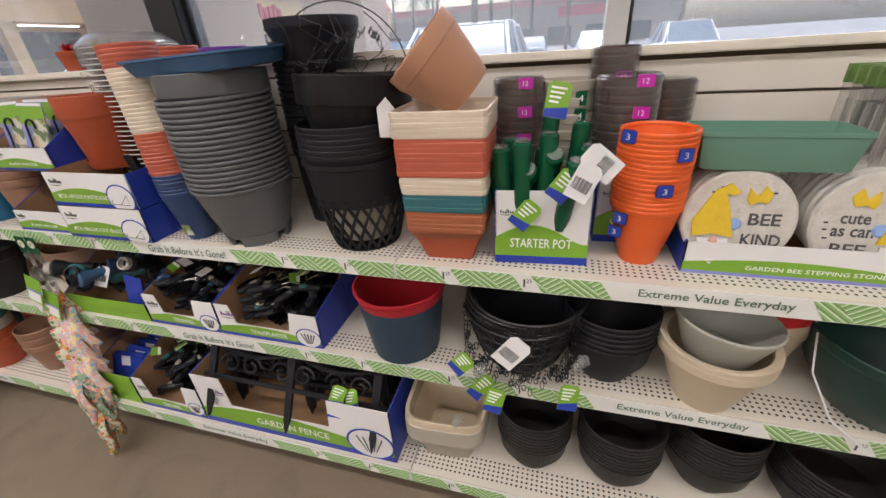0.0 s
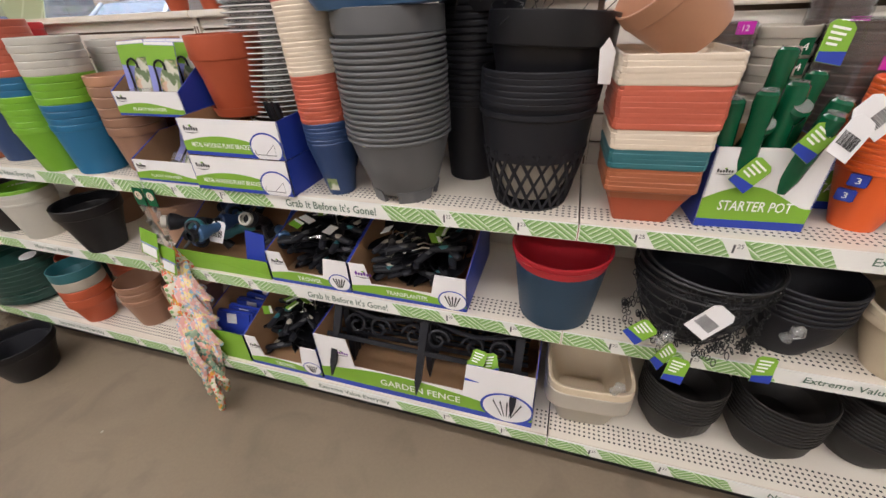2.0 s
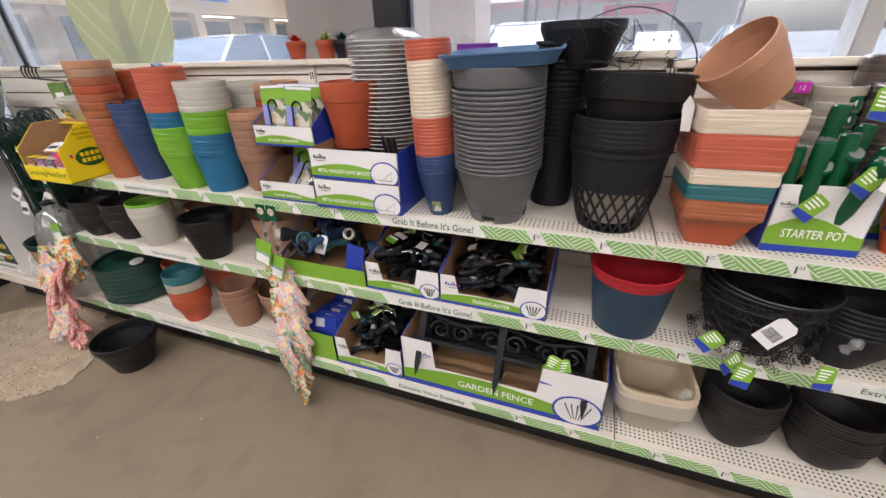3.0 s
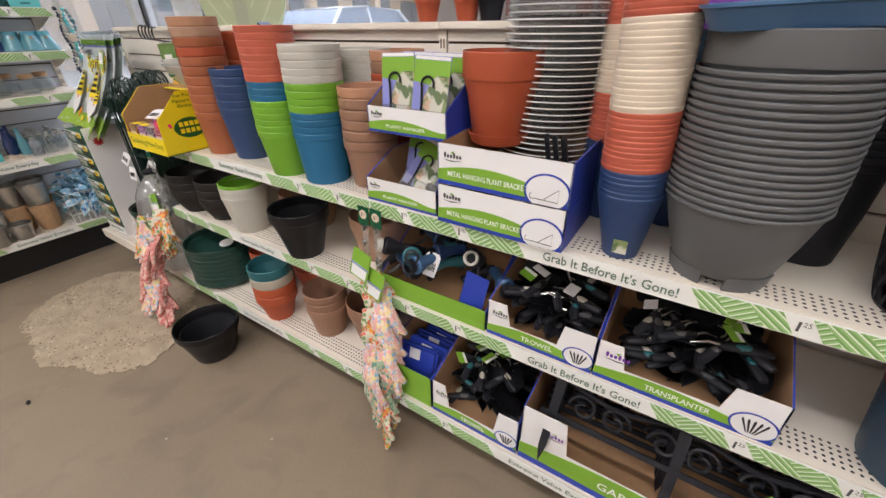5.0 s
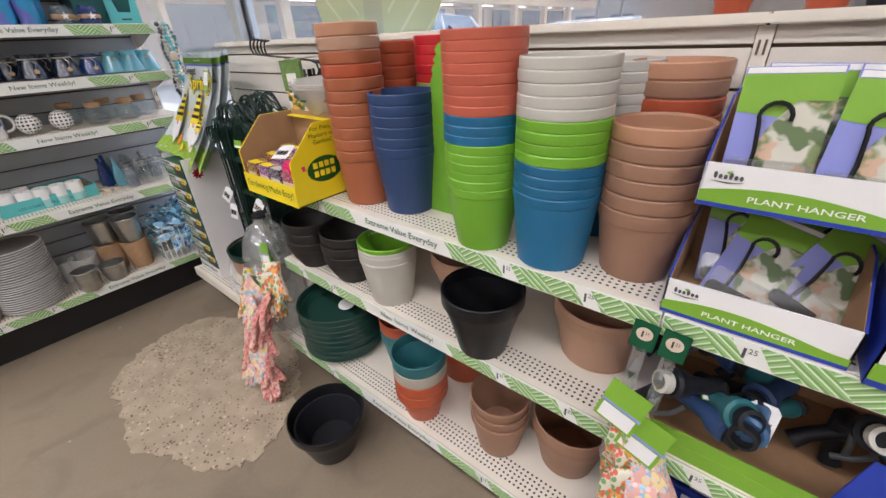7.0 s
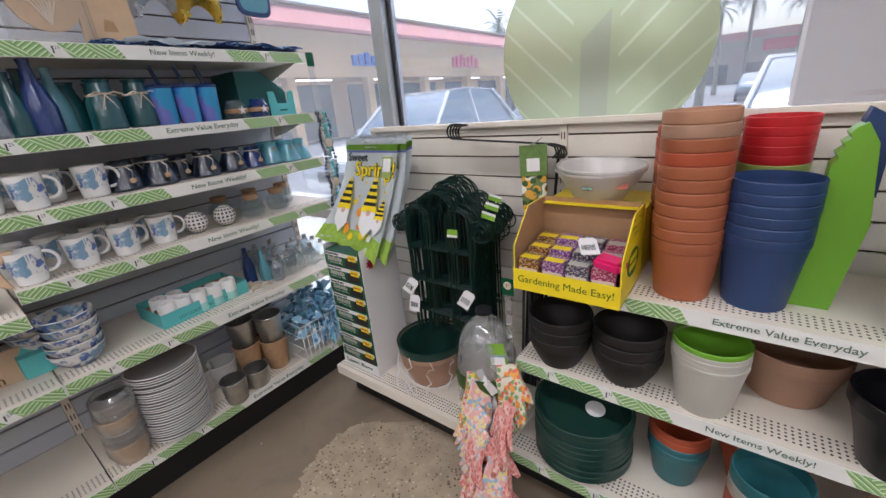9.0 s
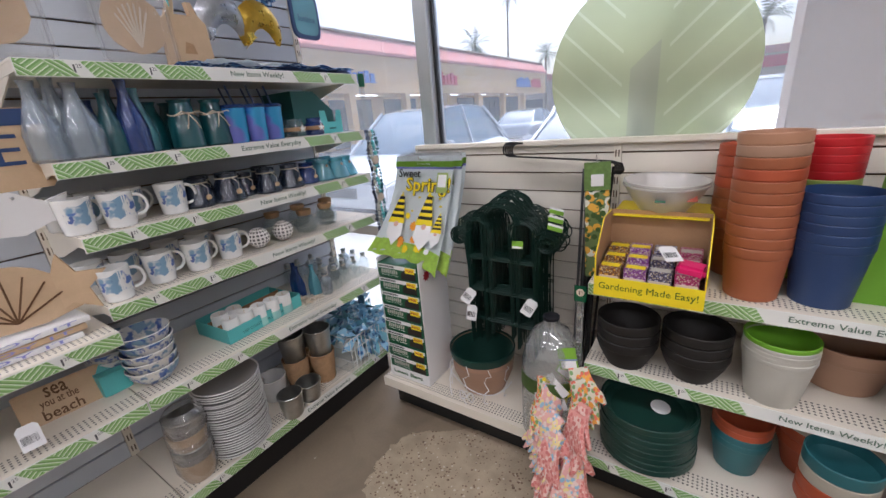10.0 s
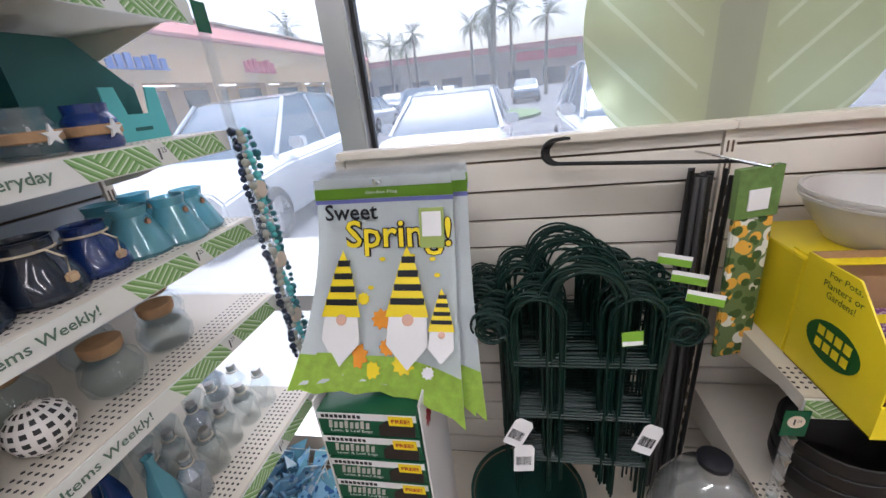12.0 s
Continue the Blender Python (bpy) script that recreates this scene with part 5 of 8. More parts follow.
def white_tag(m):
    th = thing("barcode_tag", "white cardboard tag with a printed barcode", "tag", m @ Matrix.Diagonal((0.9, 1, 0.9, 1)), "barcode tags")
    part("card", slab([(-0.025, -0.036), (0.025, -0.036), (0.025, 0.028), (0.016, 0.038), (-0.016, 0.038), (-0.025, 0.028)], 0, 0.0012), M["card"], th)
    bm = bmesh.new()
    x = -0.02
    while x < 0.016:
        w = random.choice((0.0006, 0.0009, 0.0013))
        cuboid(bm, x, x + w, -0.0008, -0.0002, -0.018, 0.006)
        x += w + random.choice((0.001, 0.0018))
    part("barcode", bm, M["black_ink"], th)
    return th


def grip(m):
    th = thing("garden_hand_tool", "hand tool with a glossy green round grip in the carton", "hand tool", m, "green-gripped hand tools")
    part("grip", lathe([(0, -0.01), (0.012, -0.008), (0.013, 0), (0.0165, 0.02), (0.0165, 0.10), (0.018, 0.115), (0.0175, 0.135), (0.013, 0.14), (0, 0.139)], 20), M["gripgreen"], th)
    part("end_cap", lathe([(0, 0.1395), (0.0135, 0.1405), (0.0145, 0.143), (0, 0.1435)], 20), M["clear"], th)
    part("shank", lathe([(0, -0.13), (0.006, -0.13), (0.007, -0.012), (0, -0.011)], 12), M["kick"], th)


for x, y, z, rx, ry in ((0.235, 0.06, 0.99, 4, -8), (0.27, 0.045, 1.005, 3, -3), (0.31, 0.06, 1.015, -4, 4), (0.30, 0.10, 0.985, 10, 6), (0.345, 0.05, 0.975, 12, 18), (0.365, 0.085, 0.99, 8, 20), (0.25, 0.13, 0.99, -6, -14), (0.36, 0.14, 1.02, -8, 12), (0.225, 0.10, 0.96, 6, -16), (0.305, 0.14, 1.06, -8, 10)):
    grip(pose(x, y, z - 0.070, rx * 0.7, ry * 0.5, 0))
for x, y, z, rx, ry in ((0.315, 0.145, 0.945, 42, 6), (0.285, 0.14, 0.925, 46, -4)):
    grip(pose(x, y, z, rx, ry, 0))
hang_tag(pose(0.278, 0.022, 0.935, -8, 40, 2))
hang_tag(pose(0.345, 0.012, 1.00, -14, 38, 4))
hang_tag(pose(0.325, 0.03, 1.145, -14, 12, 12))
white_tag(pose(0.378, -0.012, 1.015, -12, 30, 12))
white_tag(pose(0.405, 0.004, 1.045, -10, -50, 16))

# film-wrapped stacks at the back
for x, y, n, r, z0, tag in ((0.235, 0.265, 15, 0.056, 0, 1), (0.46, 0.235, 15, 0.062, 0, 1), (0.435, 0.31, 18, 0.048, 0, 1), (0.55, 0.305, 14, 0.052, 0, 0)):
    zt = stack("dark shrink-wrapped COL plant pot in a nested stack", x, y, ZT, r * 0.72, r, 0.10, 0.0175, [("cocoa", n)], rim=0.012, group="film-wrapped stacks")
    solo("plastic_wrap", lathe([(0, zt - ZT + 0.004), (r * 0.9, zt - ZT + 0.003), (r + 0.003, zt - ZT - 0.005), (r + 0.003, 0.09), (r * 0.8, 0.01), (r * 0.8 - 0.001, 0.01), (r + 0.002, 0.09)], 28), M["film"], "clear shrink film round a stack of plant pots", "wrapping", pose(x, y, ZT))
    if tag:
        for k in range(3):
            t2 = thing("size_tag", "magenta sticker with the number twelve on the stack", "sticker", pose(x + r * 0.35, y - r * 0.98, ZT + 0.21 + 0.058 * k), "size stickers")
            part("sticker", box(-0.015, 0.015, -0.003, 0.0, 0.001, 0.023), M["magenta"], t2)
            letters("12", 0.011, 0.010, M["white_ink"], t2, T((0, -0.0036, 0.012)))
zt = stack("grey COL plant pot in a shrink-wrapped stack", 0.345, 0.285, ZT, 0.045, 0.060, 0.10, 0.034, [("stone", 8)], rim=0.02, group="grey wrapped stack")
for k in range(4):
    t2 = thing("size_tag", "green sticker with the number four on the stack", "sticker", pose(0.37, 0.232, ZT + 0.18 + 0.036 * k), "size stickers")
    part("sticker", box(-0.012, 0.012, -0.003, 0.0, 0, 0.03), M["gripgreen"], t2)
    letters("4", 0.009, 0.013, M["white_ink"], t2, T((0, -0.0036, 0.015)))

# orange stack with blue clip tags
stack("bright COL flower pot nested in the orange stack", 0.505, 0.104, ZT, 0.037, 0.067, 0.125, 0.0088, [("orange", 17)], rim=0.008, lip=0.004, group="orange stack")
for dx, z, rz in ((-0.055, 1.078, -35), (0.035, 1.05, 20), (0.012, 0.988, 5), (-0.05, 0.925, -32), (-0.055, 0.895, -35)):
    t2 = thing("clip_tag", "small blue plastic size clip on an orange pot", "clip", pose(0.505 + dx, 0.104 - math.sqrt(max(0, 0.067 ** 2 - dx * dx)) - 0.004, z, 0, 0, rz), "blue size clips")
    part("clip", box(-0.014, 0.014, -0.003, 0.001, -0.012, 0.012, 0.002), M["bluecard"], t2)
    letters("3", 0.007, 0.011, M["white_ink"], t2, T((0, -0.0036, 0)))

# stepping stones in their tray, sea-green box planter on top
display_tray("long purple-edged carton of decorative stepping stones", pose(0.576, 0.052, ZT), 0.42, 0.26, 0.066, 0.08, "GARDEN BEE STEPPING STONE", lw=0.5, foot="violet", mark=False)


def stone(m, face):
    th = thing("stepping_stone", "round cast stone plaque with a painted yellow gnome hat and bees", "stepping stone", m, "stepping stones")
    r = 0.092
    part("disc", lathe([(0, 0), (r - 0.004, 0), (r, 0.004), (r, 0.012), (r - 0.004, 0.016), (0, 0.016)], 40, m=pose(0, 0, 0, 90, 0, 0)), M["stonecast"], th)
    if face:
        sx = 1 if face == 1 else -1
        def sh(pts, y0, y1):
            return slab([(sx * x, z) for x, z in pts], y0, y1)
        part("hat", sh([(-0.072, -0.03), (-0.075, 0.0), (-0.045, 0.055), (-0.022, 0.068), (-0.006, 0.052), (-0.016, 0.047), (-0.028, 0.05), (-0.018, 0.02), (-0.006, -0.03), (-0.04, -0.024)], -0.0215, -0.0155), M["gnomeyellow"], th)
        part("beard", sh([(-0.062, -0.034), (-0.012, -0.034), (-0.012, -0.06), (-0.034, -0.084), (-0.058, -0.066)], -0.0200, -0.0155), M["card"], th)
        part("nose", lathe([(0, 0.006), (0.006, 0.004), (0.008, 0), (0, -0.001)], 12, m=pose(sx * -0.036, -0.0195, -0.038, 90, 0, 0)), M["skin"], th)
        part("blossom", lathe([(0, 0.003), (0.008, 0.003), (0.012, 0.0), (0, -0.001)], 7, m=pose(sx * -0.006, -0.0170, -0.006, 90, 0, 0)), M["petal"], th)
        part("butterfly", sh([(0.022, 0.045), (0.008, 0.06), (0.006, 0.04), (0.012, 0.03), (0.024, 0.036), (0.038, 0.034), (0.044, 0.05), (0.032, 0.064)], -0.0195, -0.0155), M["gnomeyellow"], th)
        words = (("BEE", 0.05, 0.022, 0.040, 0.004), ("KIND", 0.062, 0.022, 0.040, -0.034)) if face == 1 else (("cute", 0.042, 0.018, -0.03, 0.012), ("as can", 0.06, 0.015, -0.03, -0.012), ("BEE", 0.05, 0.02, -0.03, -0.042))
        for s, w, h, x, z in words:
            letters(s, w, h, M["charcoal"], th, T((x, -0.0168, z)), bold=0.02)
        for k in range(7):
            a = rnd(0, 6.28)
            part("speck", box(0.07 * math.cos(a) - 0.003, 0.07 * math.cos(a) + 0.003, -0.0175, -0.0155, 0.07 * math.sin(a) - 0.0015, 0.07 * math.sin(a) + 0.0015), M["charcoal"], th)


for k in range(9):
    stone(pose(0.655 + 0.002 * k, 0.085 + 0.0225 * k, 0.922 + 0.001 * k, -10, 0, rnd(-2, 2)), 1 if k == 0 else 0)
    stone(pose(0.855 + 0.002 * k, 0.085 + 0.0225 * k, 0.922 + 0.001 * k, -10, 0, rnd(-2, 2)), 2 if k == 0 else 0)
bm = lathe([(0, 0), (0.90, 0), (0.93, 0.004), (1.0, 0.058), (1.03, 0.059), (1.03, 0.066), (1.0, 0.066), (0.98, 0.056), (0.90, 0.01), (0, 0.01)], 64, 12.0, sx=0.122, sy=0.056)
solo("box_planter", bm, M["seagreen"], "long sea-green plastic box planter lying on the stones", "planter", pose(0.690, 0.135, 1.013, 0, 1.0, 0))
th = thing("bagged_stakes", "bundle of plastic-bagged plant stakes hanging on the slatwall", "garden stakes", pose(0.885, 0.27, 0.875))
for k in range(6):
    part("bag", box(-0.045, 0.045, -0.03 * k, -0.03 * k + 0.006, 0, 0.27, 0.002), M["film"], th)
    part("header", box(-0.045, 0.045, -0.03 * k - 0.001, -0.03 * k + 0.007, 0.258, 0.29), M["trelcard"], th)
    for j in range(3):
        part("stake", box(-0.03 + 0.025 * j, -0.022 + 0.025 * j, -0.03 * k + 0.001, -0.03 * k + 0.005, 0.01, 0.23), M["white"], th)


# ---- tools in trays, middle shelf and base deck of the tool bay ----
def trowel_parts(th, kind):
    part("handle", lathe([(0, 0), (0.009, 0.002), (0.013, 0.012), (0.0145, 0.05), (0.0125, 0.085), (0.0145, 0.105), (0.010, 0.118), (0, 0.12)], 16, m=pose(0, 0, 0, 90, 0, 0), sx=1.0, sy=0.8), M["softblack"], th)
    part("grip_inset", lathe([(0, 0.0), (0.0095, 0.0), (0.0152, 0.018), (0.0152, 0.034), (0.0095, 0.05), (0, 0.05)], 12, m=pose(0, 0.0, 0.0015, 90, 0, 0) @ T((0, 0, 0.04)), sx=0.8, sy=0.8), M[kind], th)
    part("shank", tube([(0, -0.115, 0), (0, -0.145, 0.004), (0, -0.165, -0.006), (0, -0.185, -0.012)], 0.0042, 8), M["steel"], th)
    bm = bmesh.new()
    w = 0.036 if kind != "teal" else 0.024
    rows = []
    for k in range(8):
        t = k / 7
        ww = w * (1 - t ** 3) ** 0.6 + 0.001
        rows.append([bm.verts.new((ww * u, -0.175 - 0.15 * t, -0.012 + 0.012 * u * u + 0.01 * t)) for u in (-1, -0.5, 0, 0.5, 1)])
    for a, b in zip(rows, rows[1:]):
        for j in range(4):
            bm.faces.new((a[j], a[j + 1], b[j + 1], b[j]))
    bmesh.ops.solidify(bm, geom=bm.faces[:], thickness=0.0016)
    part("blade", bm, M["softblack"], th)


PROTO = {}


def trowel(kind, m, tag=False):
    if kind not in PROTO:
        th = thing("hand_trowel", "black hand trowel with a soft grip, lying loose in its carton", "trowel", m, "loose hand trowels")
        th.scale = (0.76, 0.76, 0.76)
        trowel_parts(th, kind)
        PROTO[kind] = th
        return th
    return copy_thing(PROTO[kind], m)


def small_label(m, col="greencard"):
    th = thing("product_label", "small printed label on the tools", "label", m, "tool labels")
    part("card", slab([(-0.02, -0.014), (0.02, -0.014), (0.02, 0.014), (-0.02, 0.014)], 0, 0.001, axis="z"), M[col], th)
    part("stripe", slab([(-0.019, -0.013), (0.019, -0.013), (0.019, -0.006), (-0.019, -0.004)], 0.0012, 0.0018, axis="z"), M["card"], th)


def tool_carton(label, m, w, d, words, n, kinds, zt=0.115, **k):
    display_tray(label, m, w, d, k.pop("hf", 0.105), k.pop("hb", 0.15), words, **k)
    for i in range(n):
        a = rnd(-180, 180)
        ex, ey = 0.125 * abs(math.sin(radians(a))) + 0.025, 0.125 * abs(math.cos(radians(a))) + 0.025
        x, y, z = rnd(ex, max(ex, w - ex)), rnd(ey, max(ey, d - ey)), 0.012 + zt * (i + 0.5) / n
        trowel(kinds[i % len(kinds)], m @ pose(x, y, z + 0.008, rnd(-4, 4), rnd(-16, 16), a) @ T((0, 0.123, 0)))
    for i in range(5):
        small_label(m @ pose(rnd(0.05, w - 0.05), rnd(0.06, d * 0.7), zt + 0.035 + 0.004 * i, rnd(-25, 25), rnd(-20, 20), rnd(0, 180)), random.choice(("greencard", "card", "greencard", "lime")))


MIDY = -0.010
tool_carton("white and green carton full of black trowels", pose(-0.848, MIDY, ZM), 0.268, 0.30, "TROWEL", 46, ("charcoal", "teal", "charcoal", "stone"), tabs=(0.05, 0.075), cut=0.42, lw=0.30, emblem=0.036)
tool_carton("white and green carton full of black transplanters", pose(-0.578, MIDY, ZM), 0.335, 0.30, "TRANSPLANTER", 58, ("charcoal", "charcoal", "stone", "teal"), tabs=(0.05, 0.085), cut=0.42, lw=0.36, emblem=0.040)
# hose nozzles
display_tray("low green-fronted carton of garden hose nozzles", pose(-1.205, MIDY, ZM), 0.352, 0.30, 0.062, 0.16, "", side="bluecard", band="greencard", foot="", mark=False, front="greencard")
solo("carton_side_flap", slab([(0, 0), (0.07, 0.0), (0.085, 0.10), (0.02, 0.11)], 0, 0.003), M["bluecard"], "blue printed carton flap folded forward", "carton flap", pose(-0.945, 0.005, ZM + 0.04, -6, 0, 0))


def nozzle(m, col):
    th = thing("hose_nozzle", "plastic garden hose spray nozzle loose in the carton", "hose nozzle", m, "hose nozzles")
    part("barrel", lathe([(0, 0), (0.014, 0), (0.017, 0.01), (0.014, 0.03), (0.016, 0.06), (0.024, 0.075), (0.027, 0.095), (0.022, 0.10), (0.018, 0.098), (0, 0.097)], 20, m=pose(0, 0, 0, 78, 0, 0)), M[col], th)
    part("handle", tube([(0, 0.0, 0), (0, 0.02, -0.03), (0, 0.03, -0.07), (0, 0.03, -0.10)], [0.015, 0.014, 0.013, 0.016], 12), M["softblack"], th)
    part("collar", lathe([(0.014, 0), (0.02, 0.002), (0.02, 0.016), (0.014, 0.018)], 20, m=pose(0, -0.10, 0.02, 78, 0, 0)), M["white"] if col == "softblack" else M["softblack"], th)
    part("trigger", tube([(0, -0.03, -0.012), (0, -0.025, -0.04), (0, -0.01, -0.065)], 0.005, 8), M["charcoal"], th)


for i in range(13):
    nozzle(pose(-1.165 + 0.035 * (i % 8) + rnd(-0.02, 0.02), 0.06 + 0.07 * (i // 4) + rnd(-0.02, 0.03), ZM + 0.105 + rnd(-0.01, 0.03), rnd(-60, 20), rnd(-60, 60), rnd(-70, 70)), ("navy", "teal", "softblack", "trayblue")[i % 4])
white_tag(pose(-1.05, 0.03, ZM + 0.12, -30, 10, 8))
small_label(pose(-1.12, 0.04, ZM + 0.13, 20, 10, 30))

# base deck: bags, trowels, folding fence
DY = DECKY + 0.006
display_tray("green printed carton with blue bagged goods", pose(-1.175, DY, ZD), 0.185, 0.30, 0.12, 0.17, "", side="bluecard", band="", foot="", mark=False, front="greencard")
for i in range(6):
    th = thing("bagged_goods", "folded blue plastic packet with a white label", "packet", pose(-1.165 + 0.006 * i, DY + 0.03 + 0.038 * i, ZD + 0.012, -22, rnd(-4, 4), rnd(-6, 6)), "blue packets")
    part("packet", box(0, 0.15, 0, 0.026, 0, 0.13, 0.008), M["bluecard"], th)
    part("label", box(0.05, 0.09, -0.001, 0.0, 0.085, 0.12), M["card"], th)
tool_carton("white and green carton full of black trowels", pose(-0.985, DY, ZD), 0.275, 0.30, "TROWEL", 46, ("teal", "charcoal", "stone", "charcoal"), zt=0.135, tabs=(0.045, 0.06), cut=0.36, lw=0.28, emblem=0.034, hf=0.125, hb=0.19)
GFX, GFW = -0.705, 0.66
display_tray("wide white and green carton of black garden fence panels", pose(GFX, DY, ZD), GFW, 0.30, 0.20, 0.215, "GARDEN FENCE", tabs=(0.11, 0.185), cut=0.46, lw=0.38, emblem=0.075)


def fence_panel(m):
    th = thing("garden_fence_panel", "black plastic border fence panel with scrolls and pointed stakes", "garden fence", m, "folding fence panels")
    part("rail", box(0, 0.60, -0.005, 0.005, 0.02, 0.034, 0.002), M["softblack"], th)
    part("rail", tube([(0.02 + 0.56 * k / 16, 0, 0.112 + 0.012 * math.cos(math.pi * 4 * k / 16)) for k in range(17)], 0.0055, 6), M["softblack"], th)
    for k in range(3):
        x = 0.03 + 0.27 * k
        part("stake", slab([(x - 0.012, 0.12), (x + 0.012, 0.12), (x + 0.009, -0.06), (x, -0.10), (x - 0.009, -0.06)], -0.006, 0.006), M["softblack"], th)
    for k in range(6):
        x, s = 0.085 + 0.088 * k, (1 if k % 2 else -1)
        pts = []
        for j in range(26):
            t = j / 25
            a = t * 2.6 * math.pi
            r = 0.034 * (1 - 0.72 * t)
            pts.append((x + s * (r * math.cos(a) - 0.008), 0.0, 0.072 + r * math.sin(a) * 0.95))
        part("scroll", tube(pts, 0.0042, 5), M["softblack"], th)
    return th


fp = fence_panel(pose(GFX + 0.035, DY + 0.012, ZD + 0.165, -28, 2, 1))
for k in range(7):
    copy_thing(fp, pose(GFX + 0.025 + rnd(-0.006, 0.006), DY + 0.10 + 0.026 * k, ZD + 0.105, -6 + rnd(-3, 3), 0, 0))
for x, y, z, a in ((GFX + 0.50, DY + 0.02, ZD + 0.20, 20), (GFX + 0.535, DY + 0.03, ZD + 0.185, -15), (GFX + 0.49, DY + 0.015, ZD + 0.165, 5)):
    hang_tag(pose(x, y, z, -35, a, 5))

# ---- mid shelf and base deck, pots ----
th = thing("planter_bucket", "navy ribbed tub with a crimson lining in a nest", "planter", pose(-0.027, 0.062, ZM) @ Matrix.Diagonal((0.965, 0.965, 0.94, 1)), "red and blue tubs")
part("tub", lathe([(0, 0), (0.085, 0), (0.090, 0.004)] + [(0.090 + 0.0215 * k / 20 + (0.0016 if k % 2 else 0), 0.006 + 0.172 * k / 20) for k in range(21)] + [(0.109, 0.180), (0.088, 0.01), (0, 0.01)], 48), M["slateblue"], th)
part("lining", lathe([(0.1115, 0.174), (0.118, 0.205), (0.121, 0.206), (0.121, 0.212), (0.116, 0.212), (0.109, 0.176)], 48), M["crimson"], th)
part("lining", lathe([(0.1095, 0.178), (0.1165, 0.196), (0.1185, 0.198), (0.112, 0.200), (0.086, 0.03), (0, 0.03)], 48), M["crimson"], th)
part("handle_slot", slab([(-0.03, 0.175), (0.03, 0.175), (0.03, 0.188), (-0.03, 0.188)], 0.102, 0.106), M["kick"], th)

# wire hanging baskets
th = thing("wire_hanging_basket", "black wire hanging basket nested with others", "hanging basket", pose(0.275, 0.075, ZM), "wire baskets")
for k in range(6):
    t = k / 5
    r, z = 0.075 + 0.058 * t ** 0.6, 0.012 + 0.15 * t
    part("hoop", tube([(r * math.cos(a), r * math.sin(a), z) for a in (2 * math.pi * j / 40 for j in range(40))], 0.0022 if k < 5 else 0.0035, 5, closed=True), M["wire"], th)
for j in range(14):
    a = 2 * math.pi * j / 14
    part("rib", tube([((0.075 + 0.058 * (k / 6) ** 0.6) * math.cos(a + 0.2 * (k % 2)), (0.075 + 0.058 * (k / 6) ** 0.6) * math.sin(a + 0.2 * (k % 2)), 0.012 + 0.15 * k / 6) for k in range(7)], 0.0017, 4), M["wire"], th)
part("liner", lathe([(0, 0.014), (0.07, 0.014), (0.108, 0.07), (0.126, 0.155), (0.122, 0.155), (0.10, 0.07), (0, 0.02)], 30), M["softblack"], th)
for k in range(4):
    bm = bmesh.new()
    a0 = 3.3 + 0.8 * k
    for j in range(16):
        t = j / 16
        c = Vector((0.136 * math.cos(a0 + 0.25 * math.sin(7 * t)), 0.136 * math.sin(a0 + 0.25 * math.sin(7 * t)), 0.15 - 0.16 * t + 0.02 * math.sin(9 * t)))
        q = [(0.0045 * math.cos(b), 0.0045 * math.sin(b) * (j % 2), 0.0075 * math.sin(b)) for b in (2 * math.pi * n / 8 for n in range(8))]
        tube([c + Vector(p) for p in q], 0.0011, 4, bm, True)
    part("chain", bm, M["wire"], th)
for k in range(4):
    copy_thing(th, pose(0.275 + 0.002 * k, 0.078, ZM + 0.011 * (k + 1), rnd(-2, 2), rnd(-2, 2), 23 * k + 11))
white_tag(pose(0.268, -0.072, ZM + 0.135, -8, 38, -4) @ Matrix.Diagonal((1.15, 1, 1.15, 1)))
for x, y, z, ry, rz in ((0.155, -0.06, 0.60, 40, -20), (0.235, -0.09, 0.535, 12, 0), (0.205, -0.085, 0.565, 55, 20), (0.39, -0.075, 0.565, 8, 10)):
    hang_tag(pose(x, y, z, -15, ry, rz))
for x, z in ((0.405, 0.66), (0.20, 0.60), (0.14, 0.42)):
    solo("crumpled_film", lathe([(0, -0.025), (0.012, -0.015), (0.008, 0), (0.014, 0.014), (0.006, 0.026), (0, 0.026)], 9), M["clear"], "small crumpled clear film on the chain", "film", pose(x, -0.07, z, 15, 20, 0))

stack("round ribbed COL bowl planter in a nest", 0.472, 0.082, ZM, 0.058, 0.100, 0.120, 0.013, [("softblack", 6)], rim=0.0075, lip=0.004, bulge=0.010, group="black bowl nest")
stack("round COL bell planter with a rolled rim", 0.670, 0.038, ZM, 0.056, 0.107, 0.145, 0.012, [("beige", 2)], rim=0.02, lip=0.014, name="bell_planter", category="planter", group="cream bell planters")
tagged(pot("bowl_planter", pot_mesh(M["sage"], 0.062, 0.094, 0.085, rim=0.006, lip=0.001, seg=44), M["sage"], pose(0.674, 0.044, ZM + 0.118, -2, 4, 0)), "sage-grey smooth bowl planter set in the cream one", "planter")
stack("round COL flower pot in a nest behind the planters", 0.80, 0.19, ZM, 0.065, 0.095, 0.125, 0.014, [("beige", 3), ("red", 3), ("seagreen", 1), ("red", 1)], rim=0.013, group="beige and red nest")
th = thing("hanging_planter", "dark green round hanging planter with a white cord", "planter", pose(1.00, 0.085, ZM))
part("bowl", lathe(pot_profile(0.09, 0.145, 0.165, rim=0.02, bulge=0.02), 44), M["dkgreen"], th)
part("cord", tube([(-0.146, 0, 0.16), (-0.158, -0.05, 0.10), (-0.13, -0.1, 0.03), (-0.08, -0.14, 0.0)], 0.002, 5), M["card"], th)

